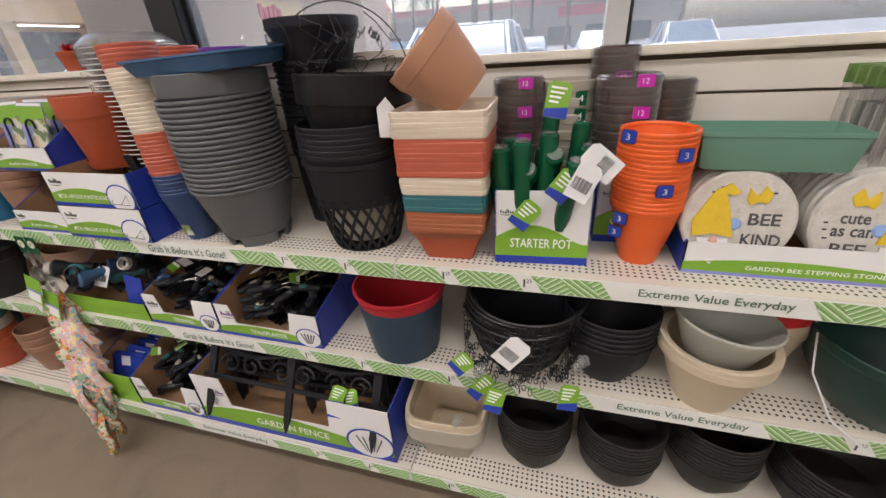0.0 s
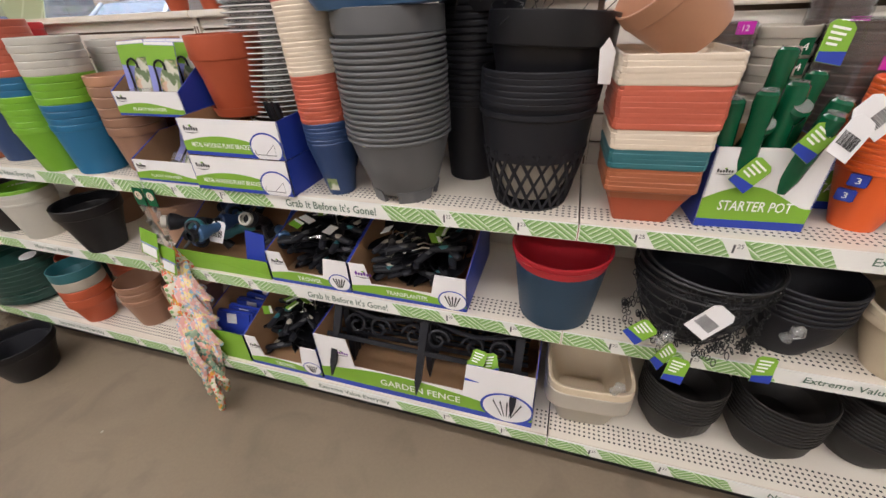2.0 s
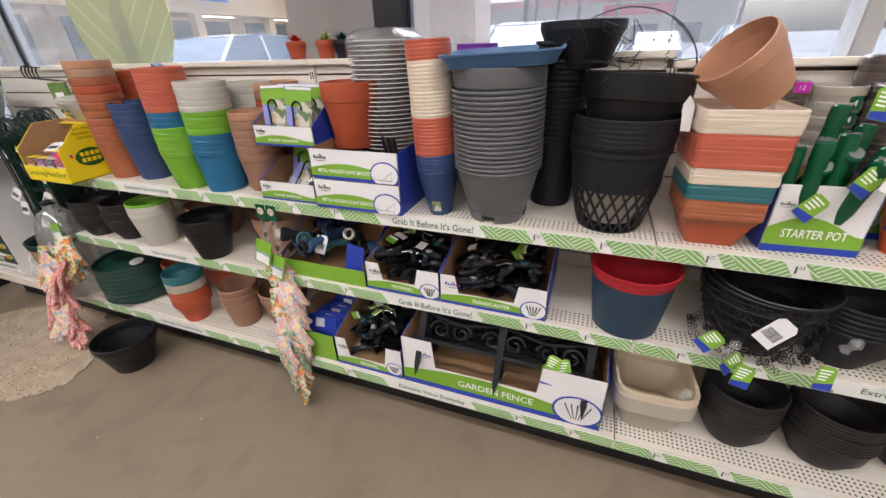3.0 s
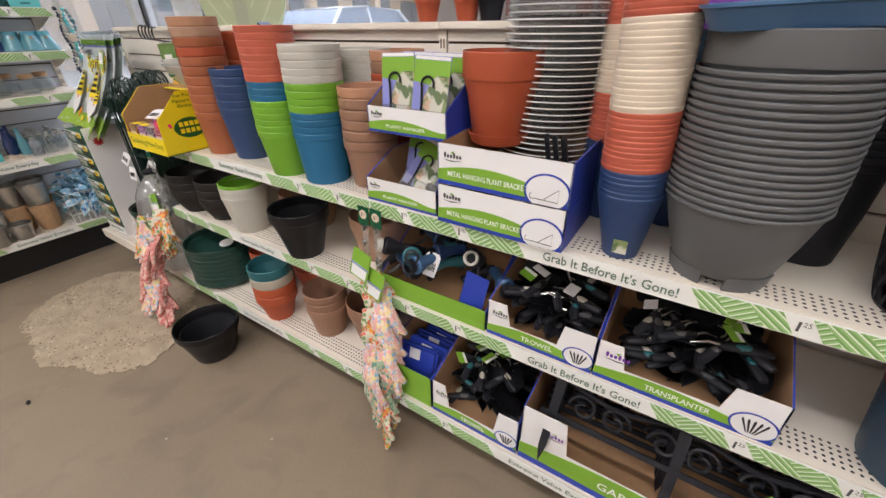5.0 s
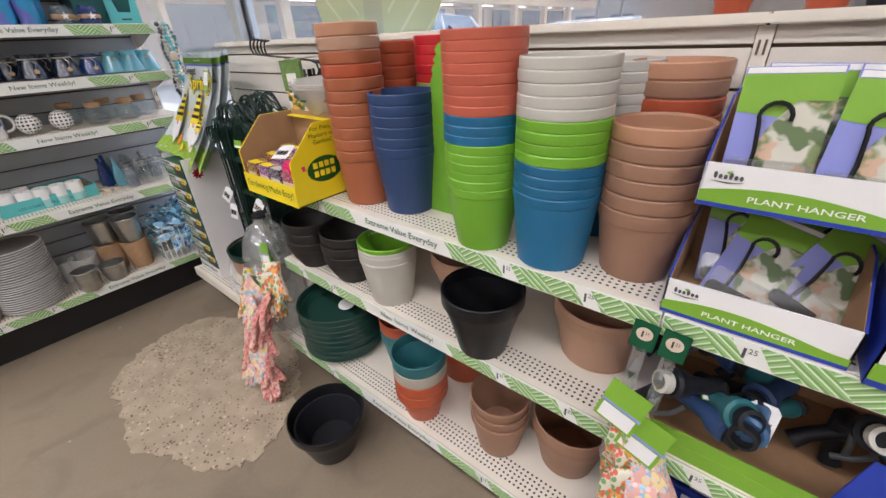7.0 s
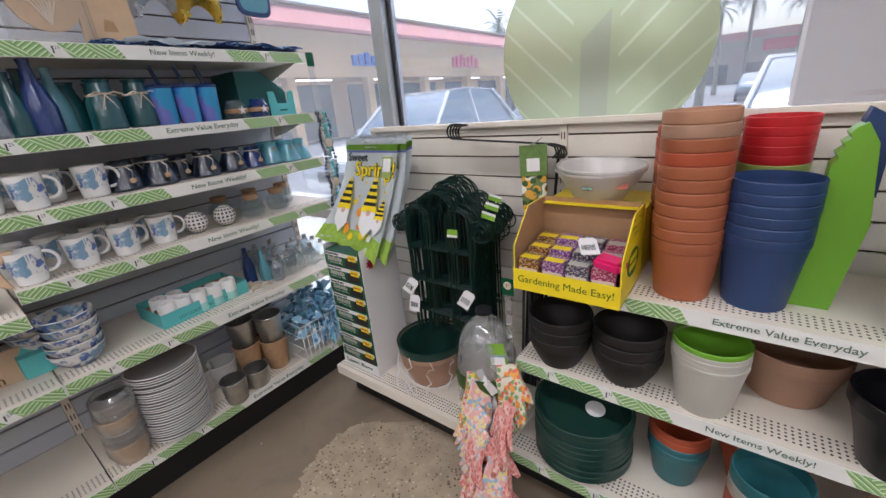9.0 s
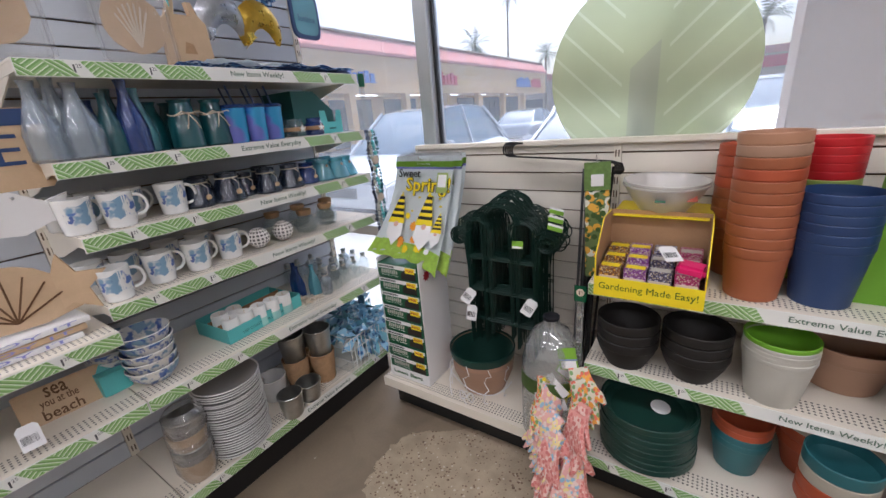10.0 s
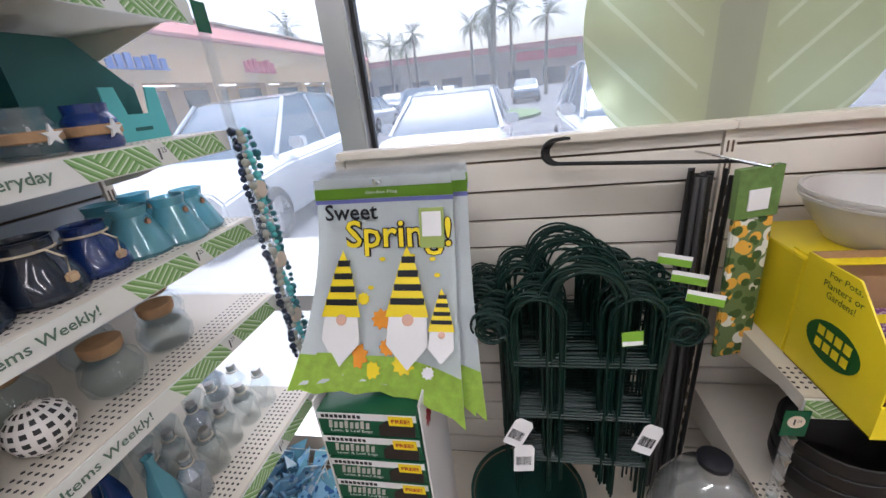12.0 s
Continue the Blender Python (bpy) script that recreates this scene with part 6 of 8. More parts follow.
# base deck of the first bay
bm = lathe(pot_profile(0.072, 0.112, 0.155, rim=0.055, lip=0.008), 56, 5.0)
solo("square_planter", bm, M["stone"], "stone-coloured rounded square planter", "planter", pose(0.085, 0.052, ZD, 0, 0, 3))
stack("square rounded COL planter nested in another", 0.085, 0.052, ZD + 0.012, 0.070, 0.110, 0.155, 0.012, [("beige", 2)], rim=0.055, lip=0.008, square=5.0, seg=56, name="square_planter", category="planter", group="stone square planters", rot=3)
for x, y, r, n in ((0.320, 0.058, 0.098, 9), (0.535, 0.062, 0.103, 9), (0.755, 0.10, 0.105, 10), (1.0, 0.075, 0.130, 8)):
    stack("round COL planter with fine ribs in a nest", x, y, ZD, r * 0.62, r, 0.110, 0.0112, [("brownblack", n)], rim=0.0062, lip=0.0042, bulge=0.010, group="black planter nest %d" % n)

# second bay, middle shelf and deck
for x, y in ((-2.318, 0.05), (-2.128, 0.065)):
    stack("round ribbed COL pot in a nest", x, y, ZM, 0.060, 0.094, 0.105, 0.034, [("brownblack", 3)], rim=0.028, bulge=0.008, group="ribbed dark pots")
stack("round COL pot in a nest of white pots", -1.936, 0.05, ZM, 0.062, 0.084, 0.15, 0.012, [("white", 4), ("lime", 1)], rim=0.013, group="white and lime nest")
stack("wide round COL pot", -1.765, 0.215, ZM, 0.085, 0.115, 0.13, 0.013, [("taupe", 2)], rim=0.03, group="taupe pots")
tagged(pot("flower_pot", pot_mesh(M["black"], 0.060, 0.100, 0.176, rim=0.034, lip=0.004, seg=44), M["black"], pose(-1.592, 0.03, ZM)), "glossy black round flower pot on the shelf", "flower pot")
stack("round COL pot", -1.355, 0.18, ZM, 0.085, 0.11, 0.14, 0.013, [("taupe", 2)], rim=0.03, group="taupe pots")
for k in range(8):
    tagged(pot("plant_saucer", pot_mesh(M["dkgreen"], 0.118, 0.150, 0.045, rim=0.022, lip=0.005, seg=48), M["dkgreen"], pose(-2.235 + rnd(-0.003, 0.003), 0.045 + rnd(-0.003, 0.003), ZD + 0.022 * k, rnd(-0.6, 0.6), rnd(-0.6, 0.6), 40 * k)), "dark green plastic dish garden in a nest", "plant saucer", "green dish nest")
solo("round_label", lathe([(0, 0.0012), (0.03, 0.001), (0.03, 0), (0, 0)], 28), M["card"], "round paper label lying in the green dish", "label", pose(-2.20, 0.05, ZD + 0.178, 8, 4, 0))
stack("round COL pot in a nest", -1.975, 0.11, ZD, 0.058, 0.080, 0.13, 0.022, [("teal", 2), ("rust", 2)], rim=0.021, group="teal and rust nest")
stack("round COL pot in a nest of three colours", -1.777, -0.020, ZD, 0.051, 0.079, 0.125, 0.040, [("rust", 2), ("stone", 1), ("teal", 1)], rim=0.036, group="three-colour nest")
stack("wide round COL pot in a nest", -1.775, 0.20, ZD, 0.075, 0.105, 0.14, 0.035, [("rust", 2), ("stone", 1)], rim=0.034, group="rear three-colour nest")
stack("round COL flower pot in a nest", -1.533, 0.028, ZD, 0.057, 0.079, 0.130, 0.032, [("tan", 3)], rim=0.018, group="tan trio")
stack("round COL pot beside the clip strips", -1.36, 0.10, ZD, 0.07, 0.10, 0.15, 0.02, [("tan", 2)], rim=0.03, group="tan trio")

# black pot left on the floor
th = thing("self_watering_pot", "round black plastic pot standing alone on the concrete floor", "flower pot", pose(-2.048, -0.203, 0.0))
part("pot", lathe(pot_profile(0.080, 0.123, 0.162, rim=0.030, lip=0.004), 48), M["black"], th)
part("inner_pot", lathe([(0, 0.03), (0.072, 0.03), (0.104, 0.118), (0.109, 0.120), (0.109, 0.124), (0.101, 0.124), (0.069, 0.034), (0, 0.034)], 44), M["softblack"], th)


# ---- clip strips with gloves ----
GLOVES = {}


def glove(key, m):
    if key not in GLOVES:
        bm = bmesh.new()
        rows = []
        for k in range(6):
            t = k / 5
            w = 0.036 + 0.008 * t - 0.006 * math.sin(math.pi * t)
            rows.append((w, -0.11 * t))
        o = [(-0.036, 0)] + [(-w, z) for w, z in rows[1:]]
        for j in range(4):
            x0 = -0.046 + 0.023 * j
            ln = (0.055, 0.070, 0.066, 0.050)[j]
            o += [(x0 + 0.001, -0.112), (x0 + 0.002, -0.112 - ln * 0.8), (x0 + 0.008, -0.112 - ln), (x0 + 0.015, -0.112 - ln), (x0 + 0.021, -0.112 - ln * 0.8), (x0 + 0.0225, -0.113)]
        o += [(0.047, -0.085), (0.066, -0.115), (0.078, -0.108), (0.072, -0.075), (0.045, -0.045), (0.037, 0)]
        slab(o, -0.009, 0.009, bm)
        bmesh.ops.bevel(bm, geom=[e for e in bm.edges if abs(e.verts[0].co.y - e.verts[1].co.y) < 1e-4], offset=0.0045, segments=1, affect="EDGES")
        bmesh.ops.triangulate(bm, faces=[f for f in bm.faces if len(f.verts) > 4])
        for v in bm.verts:
            v.co.y += 0.012 * math.sin(v.co.z * 34) + 0.008 * math.sin(v.co.x * 60 + v.co.z * 25)
        me = mesh_of(bm, "glove", 1.2)
        me.materials.append(M[key])
        GLOVES[key] = me
    return tagged(part("garden_glove", GLOVES[key], M[key], None, "", m), "%s cotton garden glove hanging on a clip strip" % M[key].name.replace("_", " ").replace(" glove", ""), "glove", "hanging garden gloves")


def clip_strip(x, y, z, n, tilt=0.0):
    th = thing("clip_strip", "clear hanging clip strip with a green price tag", "clip strip", pose(x, y, z, 0, tilt, 0), "clip strips")
    part("strip", box(-0.011, 0.011, 0, 0.0015, -n * 0.05, -0.03), M["clear"], th)
    for k in range(n):
        part("hook", slab([(-0.006, -0.045 - 0.05 * k), (0.006, -0.045 - 0.05 * k), (0.0, -0.062 - 0.05 * k)], -0.010, 0.0), M["galv"], th)
    tg = part("price_tag", box(-0.020, 0.020, -0.003, -0.001, -0.045, 0.012, 0.001), M["gripgreen"], th, "green price tag")
    part("disc", lathe([(0, 0.001), (0.013, 0.001), (0.013, 0), (0, 0)], 20, m=pose(0, -0.0032, -0.012, 90, 0, 0)), M["bone"], tg)
    letters("1", 0.003, 0.013, M["black_ink"], tg, T((-0.003, -0.0046, -0.012)), bold=0.02)
    letters("25", 0.007, 0.006, M["black_ink"], tg, T((0.004, -0.0046, -0.009)))


def glove_header(m):
    th = thing("glove_header_card", "green and white header card on a pair of gloves", "header card", m, "glove header cards")
    part("card", slab([(-0.03, 0), (0.03, 0), (0.03, 0.075), (-0.03, 0.075)], 0, 0.0014), M["greencard"], th)
    part("barcode_panel", box(-0.025, 0.025, -0.001, -0.0002, 0.004, 0.03), M["card"], th)
    part("violet_line", box(-0.03, 0.03, -0.001, -0.0002, 0.032, 0.036), M["violet"], th)


for x, keys, z0 in ((-1.235, ("glove_a", "glove_a", "glove_b", "glove_c"), 0.60), (-1.19, ("glove_b", "glove_b", "glove_c", "glove_a"), 0.55)):
    clip_strip(x, -0.020, 0.79, 7, 3)
    glove_header(pose(x - 0.012, -0.064, z0 - 0.012, -10, 12, -6) @ Matrix.Diagonal((1.2, 1, 1.2, 1)))
    for k in range(11):
        glove(keys[min(3, k // 3)], pose(x + 0.008 + 0.0045 * k + rnd(-0.010, 0.010), -0.040 - 0.009 * k + rnd(-0.008, 0.012), z0 + 0.005 - 0.037 * k, rnd(-10, 4), -7 + rnd(-9, 9), rnd(-38, 38)) @ Matrix.Diagonal((0.74, 0.9, 1.0, 1)))
clip_strip(-2.455, -0.025, 0.80, 6)
for k in range(15):
    glove(("glove_d", "glove_b", "glove_d", "glove_b", "glove_d")[k % 5] if k > 2 else "glove_a", pose(-2.500 + rnd(-0.062, 0.062) + 0.006 * k, -0.075 - 0.010 * k + rnd(-0.02, 0.02), 0.53 - 0.0235 * k, -18 + rnd(-12, 12), rnd(-24, 24), rnd(-50, 50)) @ Matrix.Diagonal((0.88, 0.9, 1.12, 1)))
white_tag(pose(-2.42, -0.12, 0.37, -16, -30, 30))
glove_header(pose(-2.47, -0.075, 0.52, -10, -12, 10))
glove_header(pose(-2.50, -0.055, 0.47, -10, 20, -14))


# ---- end bay: flags, lawn bags, wire edging, cloche ----
th = thing("lawn_bag_display", "white cardboard dispenser with a column of lawn bag cartons", "display stand", pose(-3.330, -0.040, ZD))
part("side", box(0.0, 0.004, 0.0, 0.20, 0, 0.60), M["card"], th)
part("side", box(0.224, 0.228, 0.0, 0.20, 0, 0.60), M["card"], th)
part("back", box(0.0, 0.228, 0.20, 0.204, 0, 0.60), M["card"], th)
ft = part("foot_panel", box(0.0, 0.228, -0.003, 0.001, 0.0, 0.052), M["card"], th)
letters("Lawn Bags", 0.17, 0.026, M["ovalgreen"], ft, T((0.105, -0.004, 0.026)), bold=0.03)
part("star_burst", slab([((0.016 if k % 2 else 0.026) * math.cos(math.pi * k / 9) + 0.05, (0.016 if k % 2 else 0.026) * math.sin(math.pi * k / 9) + 0.53) for k in range(18)], 0.2282, 0.2292, axis="x"), M["crimson"], th)


def bag_box(m):
    b = thing("lawn_bag_carton", "dark green lawn and leaf bag carton with a yellow flash", "carton", m, "lawn bag cartons")
    part("carton", box(0, 0.214, 0, 0.17, 0, 0.062, 0.002), M["lawnblack"], b)
    part("top_band", box(0.002, 0.212, -0.001, -0.0001, 0.043, 0.060), M["card"], b)
    for k in range(9):
        part("brand_bar", box(0.010 + 0.0098 * k, 0.0172 + 0.0098 * k, -0.0016, -0.0011, 0.0475, 0.0555 + 0.001 * (k % 2)), M["black_ink"], b)
    part("leaf_bag_print", slab([(0.13, 0.004), (0.205, 0.004), (0.208, 0.035), (0.19, 0.05), (0.165, 0.042), (0.15, 0.046), (0.132, 0.03)], -0.0016, -0.0002), M["lawnbrown"], b)
    part("yellow_flash", box(0.155, 0.205, -0.0026, -0.0018, 0.034, 0.058), M["yellow"], b)
    letters("FREE!", 0.038, 0.010, M["crimson"], b, T((0.18, -0.0031, 0.046)), bold=0.03)
    for k in range(8):
        part("name_bar", slab([(0.022 + 0.0115 * k, 0.020), (0.029 + 0.0115 * k, 0.020), (0.032 + 0.0115 * k, 0.036 if k % 3 else 0.040), (0.025 + 0.0115 * k, 0.036 if k % 3 else 0.040)], -0.0016, -0.0002), M["white"], b)
    letters("Lawn & Leaf Bags", 0.09, 0.009, M["white_ink"], b, T((0.07, -0.001, 0.012)))
    return b


b0 = bag_box(pose(-3.323, -0.044, ZD + 0.053))
for k in range(1, 8):
    copy_thing(b0, pose(-3.323 + rnd(-0.001, 0.001), -0.044 + rnd(-0.003, 0.002), ZD + 0.053 + 0.0665 * k))


def flag(m, front):
    th = thing("garden_flag", "printed cloth garden flag with bee-striped hats and bright grass", "garden flag", m, "garden flags")
    def sheet(x0, x1, z0, z1, dy, n=14, k=18, ragged=False):
        bm = bmesh.new()
        g = []
        for j in range(k + 1):
            z = z0 + (z1 - z0) * j / k
            row = []
            for i in range(n + 1):
                x = x0 + (x1 - x0) * i / n
                low = max(0.0, -z / 0.40)
                flare = 1 + 0.17 * low ** 3
                y = 0.010 * math.sin(x * 21 + 0.6) * low - 0.03 * low ** 2 * (x / 0.15) ** 2 - 0.185 * low ** 1.7
                row.append(bm.verts.new((x * flare, y + dy, z - 0.03 * low ** 2 * (x / 0.15) + (0.006 * math.sin(i * 2.1) if ragged and j == 0 else 0))))
            g.append(row)
        for a, b in zip(g, g[1:]):
            for i in range(n):
                bm.faces.new((a[i], a[i + 1], b[i + 1], b[i]))
        bmesh.ops.solidify(bm, geom=bm.faces[:], thickness=0.0006)
        return bm
    part("cloth", sheet(-0.15, 0.15, -0.41, 0.0, 0.0, ragged=True), M["flagcloth"], th)
    part("pouch_top", sheet(-0.152, 0.152, -0.020, 0.014, -0.0020, k=2), M["film"], th, "clear pouch edge")
    part("header", sheet(-0.152, 0.152, -0.044, -0.0205, -0.0020, k=2), M["greencard"], th)
    part("header_line", sheet(-0.152, 0.152, -0.053, -0.0445, -0.0020, k=1), M["violet"], th)
    part("grass", sheet(-0.15, 0.15, -0.412, -0.352, -0.0022, k=4, ragged=True), M["flaggrass"], th)
    if not front:
        return th
    def curve_y(x, z):
        low = max(0.0, -z / 0.40)
        return 0.010 * math.sin(x * 21 + 0.6) * low - 0.03 * low ** 2 * (x / 0.15) ** 2 - 0.185 * low ** 1.7 - 0.006
    def on_cloth(x, z0, z1, at):
        """A flat print laid on the cloth along the chord from height z0 to z1."""
        y0, y1 = curve_y(x, z0), curve_y(x, z1)
        return T((x, y0 + (y1 - y0) * (at - z0) / (z1 - z0), at)) @ pose(0, 0, 0, -math.degrees(math.atan2(y1 - y0, z1 - z0)), 0, 0)
    letters("Sweet", 0.12, 0.036, M["softblack"], th, on_cloth(-0.070, -0.085, -0.060, -0.070), bold=0.015)
    letters("Spring!", 0.235, 0.084, M["softblack"], th, on_cloth(0.030, -0.165, -0.08, -0.126), bold=0.05)
    letters("Spring!", 0.230, 0.080, M["yellow"], th, T((0, -0.0016, 0)) @ on_cloth(0.030, -0.165, -0.08, -0.126), bold=0.012)
    base = on_cloth(0.106, -0.150, -0.066, -0.108)
    part("insert_card", box(-0.026, 0.026, -0.0034, -0.0024, -0.042, 0.042), M["olive"], th, "olive insert card", base)
    part("insert_picture", box(-0.020, 0.020, -0.0044, -0.0036, -0.018, 0.034), M["card"], th, "pale picture on the card", base)
    letters("Garden Flag", 0.07, 0.009, M["white_ink"], th, T((0.0, -0.005, -0.032)))
    for gx, gz, s in ((-0.085, -0.270, 1.22), (0.055, -0.275, 1.28), (0.128, -0.295, 0.75)):
        base = on_cloth(gx, gz - 0.09 * s, gz + 0.12 * s, gz)
        part("hat", slab([(-0.038 * s, 0), (0.034 * s, 0), (0.012 * s, 0.085 * s), (-0.004 * s, 0.118 * s), (-0.016 * s, 0.085 * s)], 0, 0.001), M["yellow"], th, "", base)
        for k in range(4):
            w = (0.030 - 0.006 * k) * s
            part("stripe", box(-w, w * 0.9, -0.0012, -0.0003, (0.020 + 0.023 * k) * s, (0.031 + 0.023 * k) * s), M["softblack"], th, "", base)
        part("beard", slab([(-0.032 * s, 0.0), (0.03 * s, 0.0), (0.034 * s, -0.045 * s), (0.0, -0.085 * s), (-0.036 * s, -0.045 * s)], -0.0006, 0.0006), M["card"], th, "", base)
        part("nose", lathe([(0, 0.004), (0.009 * s, 0.002), (0.010 * s, 0), (0, -0.001)], 12, m=pose(0, -0.001, -0.006, 90, 0, 0)), M["skin"], th, "", base)
    for fx, fz, col, r in ((-0.005, -0.285, "flagorange", 0.024), (-0.055, -0.345, "flagorange", 0.030), (0.045, -0.362, "yellow", 0.026), (-0.045, -0.245, "yellow", 0.015), (-0.09, -0.375, "card", 0.017), (0.10, -0.368, "card", 0.014), (-0.02, -0.372, "yellow", 0.02), (0.01, -0.335, "flagorange", 0.02)):
        bm = slab([(r * (1.0 if k % 2 else 0.72) * math.cos(math.pi * k / 9), r * (1.0 if k % 2 else 0.72) * math.sin(math.pi * k / 9)) for k in range(18)], -0.001, 0.0)
        part("blossom", bm, M[col], th, "", on_cloth(fx, fz - r, fz + r, fz))
    for bx2, bz in ((0.06, -0.165), (0.105, -0.17), (-0.005, -0.17), (-0.03, -0.225), (0.115, -0.20)):
        bm = slab([(0.007 * math.cos(a), 0.0045 * math.sin(a)) for a in (2 * math.pi * k / 10 for k in range(10))], -0.001, 0.0)
        part("bee", bm, M["yellow"], th, "", on_cloth(bx2, bz - 0.008, bz + 0.008, bz))
    part("sticker", box(0.10, 0.148, -0.0052, -0.0044, -0.118, -0.060), M["photo_a"], th)
    return th


SLIM = Matrix.Diagonal((1.03, 1, 1, 1))
flag(pose(-3.187, 0.187, 1.205, 0, 0, -2) @ SLIM, True)
flag(pose(-3.160, 0.203, 1.204, 0, 0, 1) @ SLIM, False)
for k in range(4):
    flag(pose(-3.180 + 0.006 * k, 0.213 + 0.012 * k, 1.206 + 0.002 * k, 0, 0, rnd(-3, 3)) @ SLIM, False)
part("peg_hook", tube([(0, 0.37, 0), (0, 0.155, 0.0), (0, 0.148, 0.012)], 0.003, 6), M["steel"], None, "", pose(-3.187, 0, 1.196))
tagged(bpy.data.objects["peg_hook"], "long bright steel peg hook on the slatwall", "peg hook")


# dark green wire edging, hung in a thick bundle
th = thing("wire_edging", "dark green wire garden edging hanging in a bundle", "garden edging", pose(-2.782, 0.06, 0.43), "wire edging panels")
def arc(cx, cz, r, a0, a1, n=12):
    return [(cx + r * math.cos(radians(a0 + (a1 - a0) * k / n)), 0, cz + r * math.sin(radians(a0 + (a1 - a0) * k / n))) for k in range(n + 1)]
W = 0.0026
part("arch", tube([(-0.070, 0, 0.02)] + arc(0, 0.531, 0.070, 180, 0) + [(0.070, 0, 0.02)], W, 5), M["greenwire"], th)
for s in (-1, 1):
    part("side_arch", tube([(s * 0.139, 0, 0.0), (s * 0.139, 0, 0.498)] + [(s * x, y, z) for x, y, z in arc(0.092, 0.498, 0.047, 0, 180)] + [(s * 0.045, 0, 0.06)], W, 5), M["greenwire"], th)
    part("scroll", tube([(s * 0.141, 0, 0.37), (s * 0.146, 0, 0.44)] + [(s * x, y, z) for x, y, z in arc(0.180, 0.475, 0.031, 170, -150)] + [(s * x, y, z) for x, y, z in arc(0.180, 0.468, 0.018, -150, -330)], W, 5), M["greenwire"], th)
for z in (0.120, 0.128, 0.250, 0.258, 0.388, 0.396):
    part("cross_wire", tube([(-0.141, 0.003, z), (0.141, 0.003, z)], W, 5), M["greenwire"], th)
for k in range(44):
    copy_thing(th, pose(-2.782 + (rnd(-0.005, 0.005) if k < 6 else rnd(-0.024, 0.024)) - 0.0004 * k, 0.06 + 0.0049 * (k + 1), 0.43 + (rnd(-0.005, 0.005) if k < 6 else rnd(-0.020, 0.014)) + 0.0004 * k, rnd(-0.8, 0.8), rnd(-1.0, 1.0), rnd(-1.5, 1.5)))
for x, z, a in ((-2.915, 0.66, 35), (-2.905, 0.585, 5), (-2.655, 0.66, 30)):
    white_tag(pose(x, 0.035, z, -10, a, 10))
small_label(pose(-2.70, 0.045, 0.90, 80, 0, 10))
for k in range(3):
    t2 = thing("edging_header", "green and white header card on the edging", "header card", pose(-2.575 - 0.012 * k, 0.075 + 0.045 * k, 0.955 + 0.018 * k, -10, 6, -15), "edging header cards")
    part("card", box(-0.03, 0.03, 0, 0.0015, 0, 0.022), M["card"], t2)
    part("green_half", box(-0.03, 0.03, -0.001, -0.0001, 0, 0.014), M["greencard"], t2)

# shepherd hooks lying on a peg, bundle of black stakes, floral packet
for k in range(5):
    th = thing("shepherd_hook", "long black wire shepherd hook hung level on the slatwall", "plant hook", pose(-2.415 - 0.004 * k, 0.310 - 0.012 * k, 1.160 + 0.002 * k, 0, 2, 0), "shepherd hooks")
    part("rod", tube([(0, 0, -0.045), (0.012, 0, -0.03), (0.004, 0, -0.008), (-0.03, 0, 0.0), (-0.38, 0, 0.008)] + [(-0.39 + 0.026 * math.cos(a), 0, 0.034 + 0.026 * math.sin(a)) for a in (radians(-90 - 18 * j) for j in range(11))] + [(-0.37, 0, 0.062)], 0.0035, 6), M["wire"], th)
for k in range(16):
    solo("garden_stake", tube([(0, 0, 0), (0, 0, 0.94)], 0.0055, 6), M["wire"] if k % 3 else M["charcoal"], "slim black metal garden stake leaning on the slatwall", "garden stake", pose(-2.548 + 0.011 * (k % 6), 0.25 + 0.04 * (k // 6), ZD, rnd(-4, -1), rnd(-1, 3), 0), "garden stakes")
th = thing("floral_packet", "tall hanging packet with a daisy print and green header", "packet", pose(-2.452, 0.185, 0.76, 0, -2, 14))
part("sleeve", box(-0.04, 0.04, 0, 0.012, 0, 0.32, 0.003), spotted("daisy_print", (0.14, 0.20, 0.08), [(0.75, 0.74, 0.68), (0.74, 0.40, 0.06), (0.05, 0.10, 0.03)], 30.0, 0.4, 0.42), th)
part("header", box(-0.042, 0.042, -0.002, 0.013, 0.32, 0.415), M["trelcard"], th)
part("picture", box(-0.02, 0.02, -0.004, -0.002, 0.335, 0.375), M["card"], th)
part("peg_hook", tube([(0, 0.18, 0.418), (0, -0.018, 0.418), (0, -0.022, 0.424)], 0.0025, 6), M["steel"], th)

# two-tone hanging pot with white cords, clear cloche
th = thing("corded_hanging_pot", "teal and taupe hanging pot with knotted white cords", "hanging pot", pose(-2.90, 0.10, ZD) @ Matrix.Diagonal((1.09, 1.09, 1.04, 1)))
part("pot", lathe(pot_profile(0.088, 0.128, 0.185, rim=0.045, bulge=0.012), 44), M["taupe"], th)
part("upper", lathe([(0.117, 0.110), (0.121, 0.112), (0.132, 0.186), (0.132, 0.192), (0.126, 0.192), (0.110, 0.10), (0.085, 0.02), (0, 0.02)], 44), M["dkgreen"], th)
for k in range(5):
    a = 3.4 + 0.65 * k
    part("cord", tube([(0.131 * math.cos(a + 0.09 * math.sin(1.7 * j)), 0.131 * math.sin(a + 0.09 * math.sin(1.7 * j)) - 0.004 * j, 0.155 - 0.017 * j + 0.012 * math.sin(j * 2 + k)) for j in range(9)], 0.0021, 5), M["card"], th)
part("cord", tube([(0.136 * math.cos(a), 0.136 * math.sin(a) - 0.004, 0.075 + 0.03 * math.sin(a * 2.0)) for a in (3.3 + 0.22 * j for j in range(14))], 0.0021, 5), M["card"], th)
